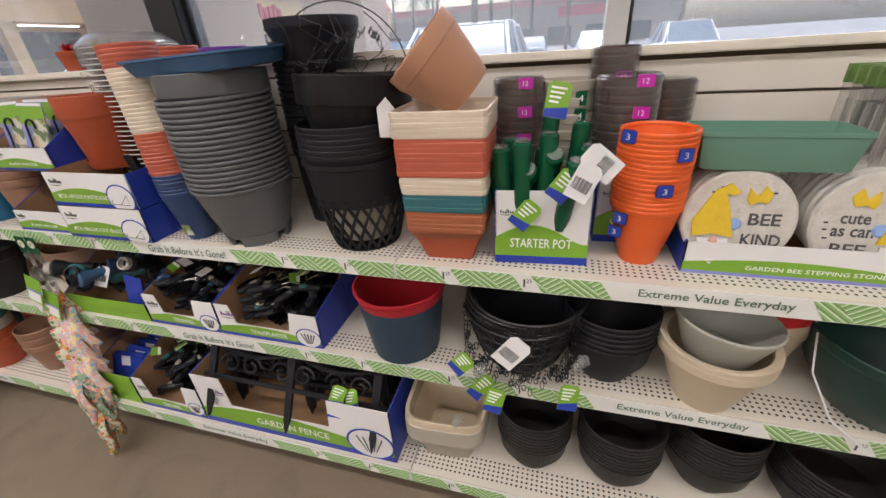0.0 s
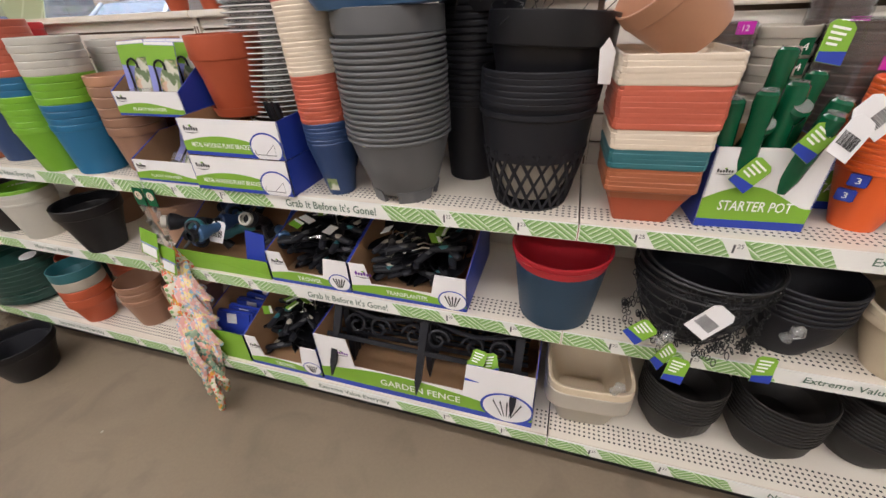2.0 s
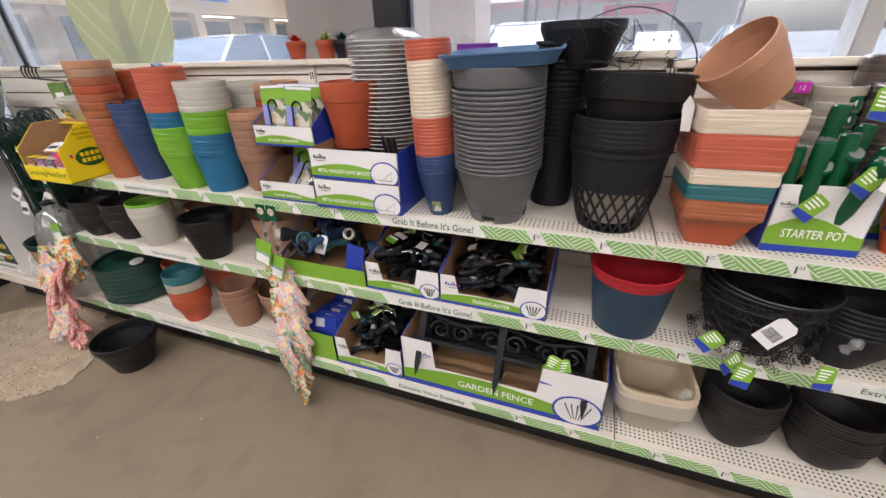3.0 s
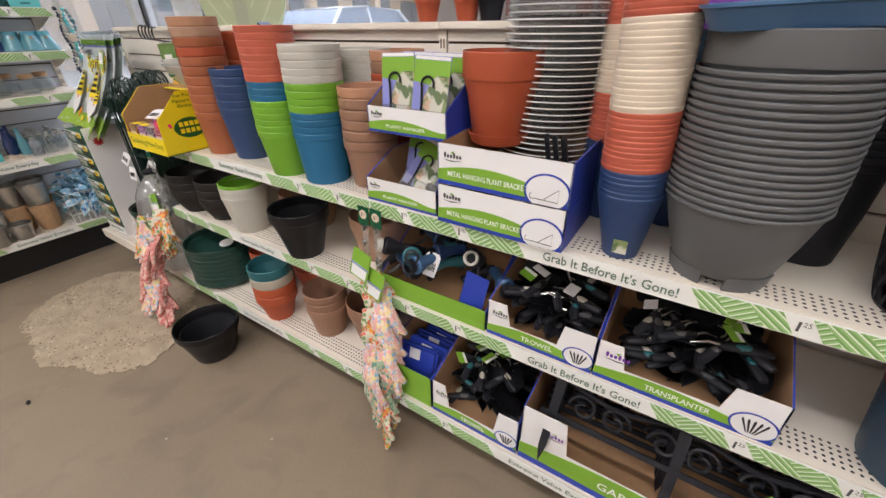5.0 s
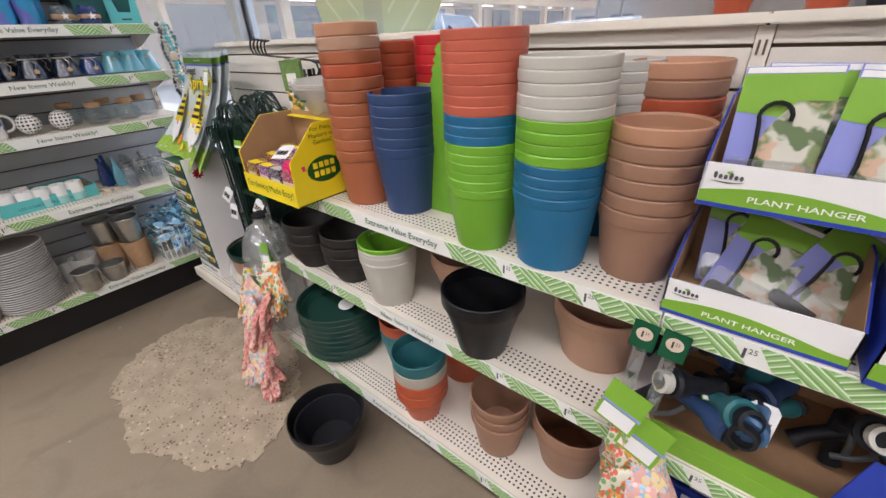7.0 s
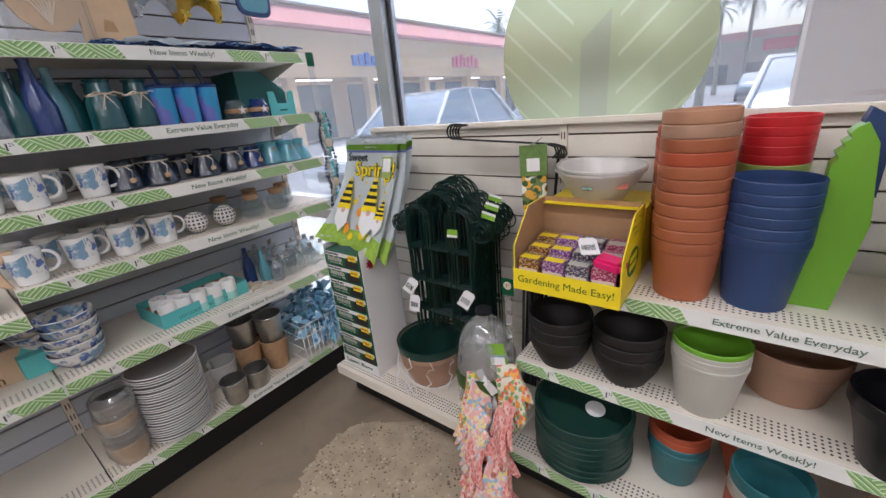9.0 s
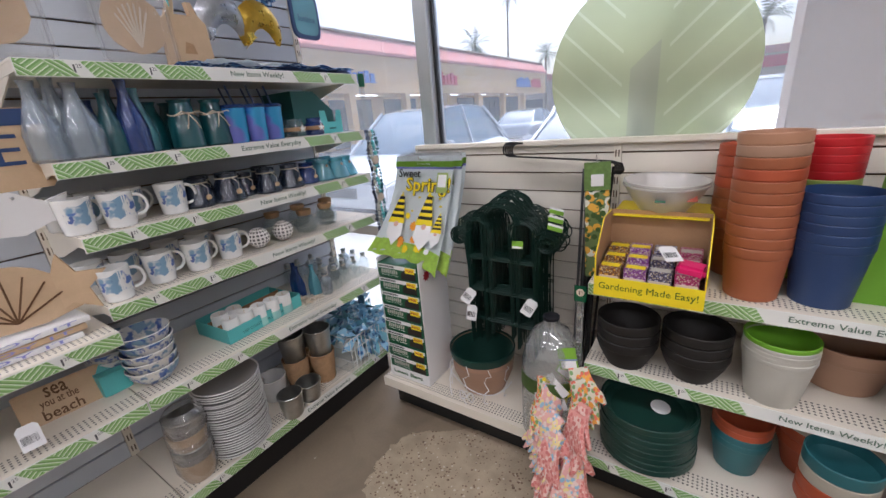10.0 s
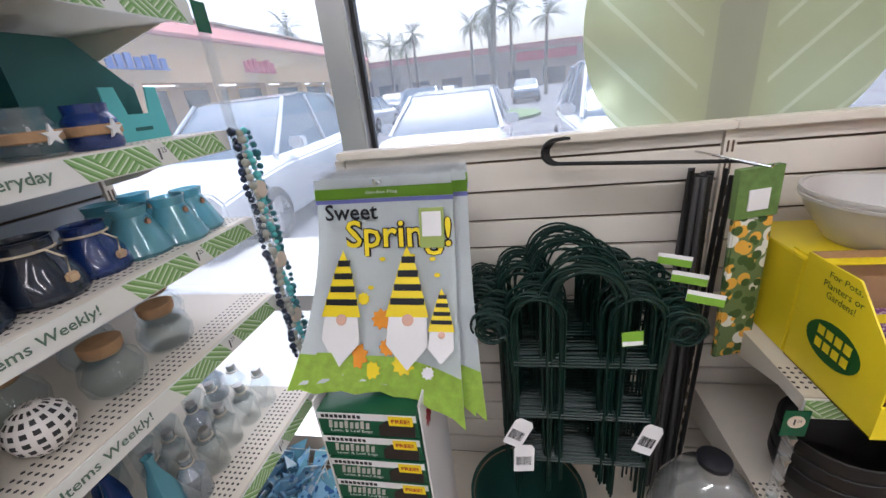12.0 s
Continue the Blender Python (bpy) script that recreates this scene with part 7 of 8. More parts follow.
part("knot", tube([(0.0 + 0.03 * math.cos(a), -0.145, 0.035 + 0.022 * math.sin(2 * a)) for a in (2 * math.pi * j / 20 for j in range(20))], 0.0024, 5, closed=True), M["card"], th)
th = thing("plant_cloche", "tall clear plastic garden cloche with a green label", "cloche", pose(-2.555, -0.012, ZD) @ Matrix.Diagonal((1.04, 1.04, 1.09, 1)))
prof = [(0.098, 0.0), (0.101, 0.004), (0.102, 0.20), (0.098, 0.28), (0.085, 0.34), (0.06, 0.385), (0.030, 0.405), (0.026, 0.42), (0.026, 0.43)]
part("dome", lathe(prof + [(r - 0.002, z - 0.002) for r, z in prof[::-1]], 44), M["clear"], th)
part("vent_cap", lathe([(0, 0.425), (0.027, 0.425), (0.028, 0.435), (0.02, 0.44), (0, 0.44)], 24), M["softblack"], th)
lb = bmesh.new()
for a, b, z0, z1 in ((-150, -30, 0.19, 0.245),):
    ra = [radians(a + (b - a) * k / 14) for k in range(15)]
    lo = [lb.verts.new((0.1035 * math.cos(t), 0.1035 * math.sin(t), z0)) for t in ra]
    hi = [lb.verts.new((0.1035 * math.cos(t), 0.1035 * math.sin(t), z1)) for t in ra]
    for i in range(14):
        lb.faces.new((lo[i], lo[i + 1], hi[i + 1], hi[i]))
bmesh.ops.solidify(lb, geom=lb.faces[:], thickness=0.0008)
lab = part("label", lb, M["trelcard"], th, "green printed label")
part("barcode", box(-0.02, 0.028, -0.1062, -0.1052, 0.18, 0.205), M["card"], lab)
for k in range(9):
    solo("seed_scoop", slab([(-0.014, 0), (0.014, 0), (0.012, 0.05), (-0.012, 0.05)], 0, 0.006), M["yellow"] if k % 2 else M["card"], "small yellow and white packaged tie hanging with the gloves", "packet", pose(-2.50 + rnd(-0.035, 0.035), -0.09 + rnd(-0.03, 0.02), 0.33 + 0.016 * k, rnd(-20, 10), rnd(-40, 40), rnd(-40, 40)), "yellow packets")

# ---- yellow seed carton with bowls above ----
th = thing("seed_carton", "open yellow cardboard carton of flower seed boxes", "carton", pose(-2.402, -0.088, ZT))
w, d = 0.278, 0.205
part("bottom", box(0, w, 0, d, 0, 0.003), M["kraft"], th)
fr = part("front", box(0, w, -0.001, 0.002, 0, 0.060), M["yellow"], th)
letters("Gardening Made Easy!", w * 0.90, 0.026, M["ovalgreen"], fr, T((w / 2, -0.0018, 0.031)))
part("back", box(0.003, w - 0.003, d - 0.003, d, 0, 0.215), M["kraft"], th)
for x, s in ((0.0, -1), (w - 0.003, 1)):
    sd = part("side", slab([(0.002, 0.0), (d, 0.0), (d, 0.215), (d * 0.45, 0.215), (0.002, 0.125)], x, x + 0.003, axis="x"), M["yellow"], th)
    part("lining", slab([(0.004, 0.003), (d - 0.004, 0.003), (d - 0.004, 0.214), (d * 0.45, 0.214), (0.004, 0.124)], x + (0.0032 if s < 0 else -0.0012), x + (0.0042 if s < 0 else -0.0002), axis="x"), M["kraft"], th)
    xo = x - 0.0012 if s < 0 else x + 0.0032
    part("oval_badge", slab([(d * 0.52 + 0.058 * math.cos(a), 0.088 + 0.036 * math.sin(a)) for a in (2 * math.pi * k / 28 for k in range(28))], xo, xo + 0.001, axis="x"), M["ovalgreen"], sd)
    for r0 in range(2):
        for k in range(4):
            y0 = d * 0.52 - 0.038 + 0.019 * k
            bm = bmesh.new()
            cuboid(bm, xo - 0.0008 if s < 0 else xo + 0.0011, xo - 0.0001 if s < 0 else xo + 0.0018, y0, y0 + 0.014, 0.094 - 0.024 * r0, 0.110 - 0.024 * r0)
            part("badge_shape", bm, M["yellow"], sd)
    mm = (pose(xo - 0.0006, d * 0.55, 0.182, 0, 0, -90) if s < 0 else pose(xo + 0.0018, d * 0.55, 0.182, 0, 0, 90))
    for i, wd in enumerate(("For Pots,", "Planters or", "Gardens!")):
        letters(wd, 0.0075 * len(wd), 0.012, M["ovalgreen"], sd, mm @ T((0, 0, 0.017 - 0.017 * i)))
SEEDS = [spotted("seed_print", c, [e, (0.45, 0.38, 0.28)], 170.0, 0.36, 0.36) for c, e in (((0.16, 0.06, 0.02), (0.75, 0.40, 0.05)), ((0.20, 0.05, 0.22), (0.60, 0.45, 0.62)), ((0.06, 0.05, 0.10), (0.45, 0.45, 0.55)), ((0.30, 0.02, 0.10), (0.60, 0.30, 0.40)))]
for i in range(4):
    for j in range(3):
        b = thing("seed_box", "small printed flower seed box in the yellow carton", "seed box", pose(-2.390 + 0.064 * i + rnd(-0.002, 0.002), -0.078 + 0.058 * j, ZT + 0.004, 0, 0, rnd(-3, 3)), "seed boxes")
        part("box", box(0, 0.058, 0, 0.052, 0, 0.088 + 0.012 * j, 0.001), SEEDS[i], b)
        part("label_band", box(0.003, 0.055, -0.001, -0.0002, 0.05 + 0.012 * j, 0.06 + 0.012 * j), M["bone"], b)
        part("lid_band", box(0.004, 0.054, 0.004, 0.03, 0.0882 + 0.012 * j, 0.0888 + 0.012 * j), M["yellow"] if i < 2 else M["white"], b)
solo("pink_packet", box(0, 0.07, 0, 0.05, 0, 0.03, 0.008), M["pinkbag"], "bright pink packet lying on the seed boxes", "packet", pose(-2.20, -0.07, ZT + 0.088, 6, 4, -12))
white_tag(pose(-2.215, -0.045, ZT + 0.137, -72, 0, 28))
th = thing("seed_carton_closed", "second yellow carton standing behind the first", "carton", pose(-2.402, 0.122, ZT))
part("body", box(0, w, 0, 0.20, 0, 0.198, 0.002), M["yellow"], th)
part("flap", box(0.01, w - 0.01, -0.03, 0.05, 0.199, 0.202), M["yellow"], th)
for k in range(2):
    b = thing("clear_bowl", "clear plastic serving bowl in a nest on the yellow carton", "bowl", pose(-2.262, 0.185, ZT + 0.203 + 0.010 * k, 2, 1, 20 * k), "clear bowls")
    part("bowl", lathe([(0, 0), (0.062, 0), (0.068, 0.004), (0.104, 0.055), (0.118, 0.083), (0.122, 0.084), (0.122, 0.087), (0.115, 0.086), (0.100, 0.057), (0.064, 0.007), (0, 0.004)], 40), M["milky"], b)
    part("rim", lathe([(0.1175, 0.0865), (0.1222, 0.0865), (0.1222, 0.089), (0.1175, 0.089), (0.1175, 0.0865)], 40), M["milky"], b)
for x, col in ((-2.262, "gripgreen"), (-2.185, "coral")):
    solo("bowl_sticker", box(-0.014, 0.014, -0.001, 0.0, -0.016, 0.016), M[col], "small square sticker on the clear bowl", "sticker", pose(x, 0.085 + (0.03 if x > -2.2 else 0), ZT + 0.262, -35, 0, 20 if x > -2.2 else 0))


# ---- things on the cross shelving ----
def put(lx, ly, z, rz=0.0):
    return cross(lx * 0.93 - 0.005 if lx > 0 else lx, ly, z, rz)


def turned(name, label, cat, prof, material, m, group="", seg=28, sq=0.0):
    return solo(name, lathe(prof, seg, sq), material, label, cat, m, group)


BOT = [(0, 0), (0.034, 0), (0.040, 0.006), (0.041, 0.07), (0.030, 0.11), (0.016, 0.145), (0.013, 0.175), (0.017, 0.19), (0.014, 0.19), (0.010, 0.17), (0.027, 0.11), (0.038, 0.07), (0.037, 0.008), (0, 0.008)]
def scaled(p, s, h=None):
    return [(r * s, z * (h or s)) for r, z in p]


for lx, ly, mt, s, h in ((0.035, 0.07, "frost", 1.05, 1.05), (0.085, 0.10, "frost", 1.0, 1.12), (0.115, 0.05, "frost", 1.1, 1.02), (0.165, 0.12, "blueglass", 0.8, 0.82), (0.19, 0.07, "tealglass", 0.85, 0.9), (0.245, 0.06, "blueglass", 0.95, 1.08), (0.235, 0.16, "tealglass", 0.9, 1.0), (0.30, 0.13, "aquaglass", 0.9, 1.0)):
    turned("glass_bottle", "slim coloured glass bottle vase on the shelf", "bottle", scaled(BOT, s, h), M[mt], put(lx, ly, CZ[1]), "glass bottle vases")
JUG = [(0, 0), (0.044, 0), (0.050, 0.006), (0.048, 0.08), (0.034, 0.12), (0.030, 0.14), (0.036, 0.15), (0.032, 0.15), (0.026, 0.138), (0.044, 0.08), (0.046, 0.008), (0, 0.008)]
for lx, ly, mt in ((0.33, 0.16, "tealglass"), (0.41, 0.08, "tealglass"), (0.435, 0.20, "tealglass"), (0.52, 0.09, "tealglass")):
    j = thing("glass_jug", "teal glass jug vase with a raffia bow", "vase", put(lx, ly, CZ[1]), "teal jugs")
    part("jug", lathe(JUG, 30), M[mt], j)
    if ly < 0.1:
        part("raffia", tube([(0.040 * math.cos(a), 0.040 * math.sin(a), 0.105 + 0.003 * math.sin(3 * a)) for a in (2 * math.pi * k / 24 for k in range(24))], 0.0025, 5, closed=True), M["twine"], j)
        for s in (-1, 1):
            part("raffia_end", tube([(0, -0.042, 0.105), (s * 0.025, -0.055, 0.112), (s * 0.05, -0.055, 0.10)], 0.002, 5), M["twine"], j)
            part("raffia_end", tube([(0, -0.042, 0.105), (s * 0.012, -0.056, 0.08), (s * 0.02, -0.058, 0.06)], 0.002, 5), M["twine"], j)
for lx, ly in ((0.585, 0.06), (0.615, 0.15), (0.665, 0.055), (0.70, 0.14), (0.745, 0.06), (0.78, 0.15)):
    j = thing("straw_tumbler", "iridescent blue tumbler with a lid and straw", "tumbler", put(lx, ly, CZ[1]), "iridescent tumblers")
    part("cup", lathe([(0, 0), (0.030, 0), (0.033, 0.004), (0.040, 0.118), (0, 0.118)], 28), M["iris"], j)
    part("lid", lathe([(0, 0.118), (0.042, 0.118), (0.043, 0.124), (0.038, 0.130), (0, 0.130)], 28), M["blueglass"], j)
    part("straw", tube([(0.010, 0, 0.125), (-0.008, 0.006, 0.195)], 0.0036, 8), M["navy"], j)
JAR = [(0, 0), (0.034, 0), (0.038, 0.006), (0.038, 0.045), (0.030, 0.056), (0.031, 0.07), (0.028, 0.07), (0.027, 0.056), (0.034, 0.045), (0.034, 0.008), (0, 0.008)]
for lx, ly, mt in ((0.86, 0.07, "glass"), (0.955, 0.06, "blueglass"), (0.90, 0.16, "glass")):
    j = thing("starfish_jar", "small glass jar with twine and a starfish charm", "jar", put(lx, ly, CZ[1]), "starfish jars")
    part("jar", lathe(JAR, 28), M[mt], j)
    part("twine_band", lathe([(0.0385, 0.022), (0.0405, 0.024), (0.0405, 0.036), (0.0385, 0.038)], 28), M["cork"], j)
    part("starfish", slab([((0.016 if k % 2 == 0 else 0.006) * math.sin(math.pi * k / 5), 0.030 + (0.016 if k % 2 == 0 else 0.006) * math.cos(math.pi * k / 5)) for k in range(10)], -0.046, -0.0415), M["ceramic"], j)
j = thing("teal_gift_carton", "deep teal open display carton with a cut-out front", "carton", put(0.93, 0.05, CZ[1]))
part("body", slab([(0.0, 0), (0.22, 0), (0.22, 0.10), (0.12, 0.185), (0.0, 0.185)], 0.10, 0.30), M["greenbox"], j)
part("front_panel", slab([(0.11, 0), (0.235, 0), (0.235, 0.10), (0.21, 0.10), (0.20, 0.05), (0.15, 0.05), (0.14, 0.10), (0.11, 0.10)], 0.065, 0.069), M["aqua"], j)
part("shelf_panel", box(0.11, 0.235, 0.069, 0.10, 0.0, 0.05), M["greenbox"], j)
part("print_bar", box(0.155, 0.195, 0.064, 0.0648, 0.018, 0.025), M["greenbox"], j)


def mug(m):
    j = thing("mug", "white ceramic mug with blue flower print", "mug", m, "blue floral mugs")
    part("cup", lathe([(0, 0.003), (0.030, 0.003), (0.032, 0), (0.036, 0.003), (0.0385, 0.03), (0.043, 0.098), (0.0415, 0.0995), (0.0395, 0.098), (0.035, 0.03), (0.032, 0.008), (0, 0.007)], 36), M["ceramic"], j)
    bm = bmesh.new()
    n = 22
    g = []
    for k in range(7):
        z = 0.028 + 0.058 * k / 6
        r = 0.0385 + (0.043 - 0.0385) * (z - 0.03) / 0.068 + 0.0003
        g.append([bm.verts.new((r * math.cos(a), r * math.sin(a), z + 0.006 * math.sin(4 * a))) for a in (radians(-165 + 150 * i / n) for i in range(n + 1))])
    for a, b in zip(g, g[1:]):
        for i in range(n):
            bm.faces.new((a[i], a[i + 1], b[i + 1], b[i]))
    part("flower_print", bm, M["floral"], j)
    part("handle", tube([(0.040 + 0.031 * math.sin(math.pi * k / 12) ** 0.8, 0, 0.055 + 0.031 * math.cos(math.pi * k / 12) * (1 if k < 7 else 0.95)) for k in range(13)], 0.0050, 8), M["ceramic"], j)
    return j


m0 = mug(put(0.035, 0.075, CZ[2], 20))
for lx, ly, lev, rz in ((0.135, 0.055, 2, -12), (0.195, 0.14, 2, 10), (0.30, 0.075, 2, -8), (0.03, 0.20, 2, 40), (0.115, 0.20, 2, 0), (0.06, 0.045, 3, -15), (0.20, 0.075, 3, -5), (0.325, 0.075, 3, 5), (0.455, 0.085, 3, -10), (0.04, 0.19, 3, 20), (0.15, 0.20, 3, 0), (0.28, 0.20, 3, -20), (0.40, 0.2, 3, 10)):
    copy_thing(m0, put(lx, ly, CZ[lev], rz))
for lx, ly, mt, s in ((0.40, 0.10, "smoke", 1.15), (0.505, 0.08, "smoke", 1.2), (0.60, 0.13, "smoke", 1.0), (0.675, 0.08, "smoke", 1.1), (0.79, 0.08, "smoke", 1.1), (0.89, 0.09, "blueglass", 1.0), (0.47, 0.21, "smoke", 1.1), (0.73, 0.2, "smoke", 1.1)):
    j = thing("votive_holder", "dark blue glass votive holder tied with twine", "candle holder", put(lx, ly, CZ[2]), "dark votive holders")
    part("glass_body", lathe(scaled([(0, 0), (0.046, 0), (0.050, 0.006), (0.044, 0.035), (0.030, 0.065), (0.030, 0.082), (0.033, 0.086), (0.030, 0.086), (0.026, 0.07), (0.046, 0.01), (0, 0.006)], s), 30), M[mt], j)
    part("twine_ring", tube([(0.0315 * s * math.cos(a), 0.0315 * s * math.sin(a), 0.070 * s) for a in (2 * math.pi * k / 20 for k in range(20))], 0.002, 5, closed=True), M["twine"], j)
    part("twine_end", tube([(0, -0.033 * s, 0.07 * s), (0.012, -0.045 * s, 0.055 * s), (0.005, -0.05 * s, 0.035 * s)], 0.0018, 5), M["twine"], j)
    part("charm", box(-0.004, 0.014, -0.054 * s, -0.046 * s, 0.022 * s, 0.036 * s, 0.003), M["wood"], j)
for lx, ly in ((0.975, 0.08), (1.05, 0.06), (1.12, 0.075), (1.01, 0.18), (1.10, 0.19)):
    j = thing("votive_holder", "aqua glass cone votive holder with a tiny shell", "candle holder", put(lx, ly, CZ[2]) @ Matrix.Diagonal((1.15, 1.15, 1.2, 1)), "aqua votive holders")
    part("glass_body", lathe([(0, 0), (0.044, 0), (0.048, 0.006), (0.036, 0.035), (0.024, 0.062), (0.028, 0.076), (0.025, 0.076), (0.021, 0.062), (0.044, 0.01), (0, 0.006)], 30), M["aquaglass"], j)
    part("charm", box(-0.006, 0.006, -0.032, -0.026, 0.045, 0.058, 0.003), M["peach"], j)
for lx, ly in ((0.575, 0.075), (0.69, 0.07)):
    turned("woven_ball", "white decorative ball with round dark holes", "decorative ball", [(0.0005, 0), (0.020, 0.006), (0.036, 0.022), (0.042, 0.042), (0.036, 0.063), (0.020, 0.079), (0.0005, 0.084)], M["polka"], put(lx, ly, CZ[3]), "decorative balls")
for lx, ly in ((0.83, 0.09), (0.965, 0.10), (0.74, 0.2), (0.90, 0.22), (1.06, 0.2)):
    j = thing("corked_jar", "round clear glass jar with a broad cork", "jar", put(lx, ly, CZ[3]), "corked jars")
    part("jar", lathe([(0, 0), (0.034, 0), (0.046, 0.012), (0.050, 0.035), (0.044, 0.06), (0.030, 0.072), (0.030, 0.082), (0.028, 0.082), (0.027, 0.072), (0.046, 0.035), (0.034, 0.006), (0, 0.004)], 32), M["glass"], j)
    part("cork", lathe([(0, 0.074), (0.026, 0.074), (0.031, 0.083), (0.032, 0.098), (0, 0.099)], 24), M["cork"], j)
# bowls, candle carton, small bottles
BOWL = [(0, 0.004), (0.034, 0.004), (0.036, 0), (0.040, 0.002), (0.066, 0.030), (0.074, 0.056), (0.072, 0.058), (0.064, 0.032), (0.038, 0.008), (0, 0.008)]
for gx, n in ((0.085, 5), (0.02, 4)):
    for k in range(n):
        j = thing("cereal_bowl", "white ceramic bowl with blue starfish print in a stack", "bowl", put(gx + rnd(-0.006, 0.006), 0.07 if n == 5 else 0.2, CZ[4] + 0.0005 + 0.030 * k, 30 * k), "stacked bowls")
        part("bowl", lathe(BOWL, 36), M["floral"], j)
        part("rim", lathe([(0.0735, 0.0565), (0.075, 0.057), (0.0745, 0.0595), (0.0725, 0.0595), (0.072, 0.0575)], 36), M["ceramic"], j)
j = thing("candle_carton", "aqua cardboard tray of pillar candles", "carton", put(0.335, 0.040, CZ[4], 4))
part("bottom", box(0, 0.335, 0, 0.20, 0, 0.003), M["kraft"], j)
for a in ((0, 0.335, -0.003, 0, 0, 0.055), (0, 0.335, 0.20, 0.203, 0, 0.062), (-0.003, 0, -0.003, 0.203, 0, 0.058), (0.335, 0.338, -0.003, 0.203, 0, 0.058)):
    part("wall", box(*a), M["aqua"], j)
letters("LED COASTAL PILLAR CANDLE", 0.22, 0.012, M["greenbox"], j, T((0.165, -0.0036, 0.022)))
for k in range(2):
    part("divider", box(0.005, 0.33, 0.065 + 0.065 * k, 0.068 + 0.065 * k, 0.003, 0.058), M["kraft"], j)
CAN = mat("wax_white_to_aqua", (0.80, 0.80, 0.78), 0.5, vary=0.03)
ntc, xc, yc, zc, _v = coords(CAN)
mix_into(CAN, math_node(ntc, "LESS_THAN", zc, 0.034), (0.35, 0.66, 0.62))
for i in range(5):
    for r0 in range(2):
        if (i, r0) in ((2, 1), (3, 1), (4, 1)):
            continue
        c = thing("pillar_candle", "white pillar candle fading to aqua at its foot", "candle", put(0.372 + 0.062 * i, 0.074 + 0.075 * r0, CZ[4] + 0.004, 20 * i), "pillar candles")
        part("wax", lathe([(0, 0), (0.029, 0), (0.030, 0.003), (0.030, 0.078), (0.027, 0.083), (0.021, 0.079), (0, 0.074)], 28), CAN, c)
        part("wick", tube([(0, 0, 0.07), (0.002, 0, 0.087)], 0.0015, 5), M["bone"], c)
for k in range(18):
    lx, ly = 0.84 + 0.075 * (k % 5) + rnd(-0.012, 0.012), 0.07 + 0.085 * (k // 5) + rnd(-0.015, 0.015)
    j = thing("mini_corked_bottle", "tiny clear glass bottle with a cork and twine", "bottle", put(min(lx, 1.15), ly, CZ[4]) @ Matrix.Diagonal((1.25, 1.25, 1.3, 1)), "mini corked bottles")
    part("bottle", lathe([(0, 0), (0.020, 0), (0.022, 0.004), (0.022, 0.05), (0.010, 0.066), (0.010, 0.08), (0.009, 0.08), (0.008, 0.066), (0.019, 0.05), (0, 0.004)], 20), M["glass"] if k % 7 else M["frost"], j)
    part("cork", lathe([(0, 0.072), (0.008, 0.072), (0.009, 0.086), (0, 0.086)], 14), M["galv"], j)
    part("twine_ring", tube([(0.011 * math.cos(a), 0.011 * math.sin(a), 0.07) for a in (2 * math.pi * q / 12 for q in range(12))], 0.0015, 4, closed=True), M["twine"], j)
for lx, ly, mt in ((0.76, 0.14, "blueglass"), (0.79, 0.20, "blueglass"), (0.81, 0.09, "aquaglass")):
    turned("square_vial", "tall blue glass vial on the shelf", "bottle", scaled(BOT, 0.55, 0.78), M[mt], put(lx, ly, CZ[4]), "blue vials", 20, 5.0)
for k in range(5):
    solo("starfish", slab([((0.034 if i % 2 == 0 else 0.012) * math.sin(math.pi * i / 5), (0.034 if i % 2 == 0 else 0.012) * math.cos(math.pi * i / 5)) for i in range(10)], 0, 0.008, axis="z"), M["bone"], "dried white starfish lying on the shelf", "starfish", put(0.72 + 0.035 * (k % 3), 0.06 + 0.05 * (k // 3), CZ[4] + 0.001 + 0.009 * (k % 2), 25 * k), "starfish")
# base deck of the cross shelving
BY = -0.075
PLATE = pot_mesh(M["plate"], 0.062, 0.118, 0.020, rim=0.0042, lip=0.0045, seg=44)
# the body's grey also paints the shade in the gaps between plates
PLATE[0].materials[0] = M["plategrey"]
for k in range(26):
    tagged(pot("dinner_plate", PLATE, M["plate"], put(0.275 + rnd(-0.003, 0.003) + 0.0004 * k, 0.055 + rnd(-0.003, 0.003), CDZ + 0.0108 * k, 10 * k)), "grey dinner plate with a white rim in a tall stack, gap shade included in its grey", "plate", "plate stack")
for gx, n in ((0.10, 4),):
    for k in range(n):
        j = thing("wrapped_cup", "tin cup with a kraft band wrapped in clear film", "cup", put(gx + rnd(-0.004, 0.004), 0.03, CDZ + 0.055 * k), "wrapped cups")
        part("cup", lathe(pot_profile(0.048, 0.062, 0.085, rim=0.006), 32), M["galv"] if k % 2 else M["wood"], j)
        part("wrap", lathe([(0.050, 0.0), (0.066, 0.05), (0.064, 0.10), (0.05, 0.115), (0.049, 0.114), (0.062, 0.10), (0.0645, 0.05), (0.049, 0.001)], 18), M["film"], j)
for lx, ly, mt, r, h in ((0.485, -0.02, "galv", 0.052, 0.105), (0.60, 0.0, "galv", 0.055, 0.085), (0.52, 0.15, "plate", 0.06, 0.11), (0.43, 0.18, "plate", 0.06, 0.11)):
    turned("tin_bucket", "small galvanised tin candle bucket on the deck", "bucket", pot_profile(r * 0.78, r, h, rim=0.006), M[mt], put(lx, ly, CDZ), "tin buckets", 36)
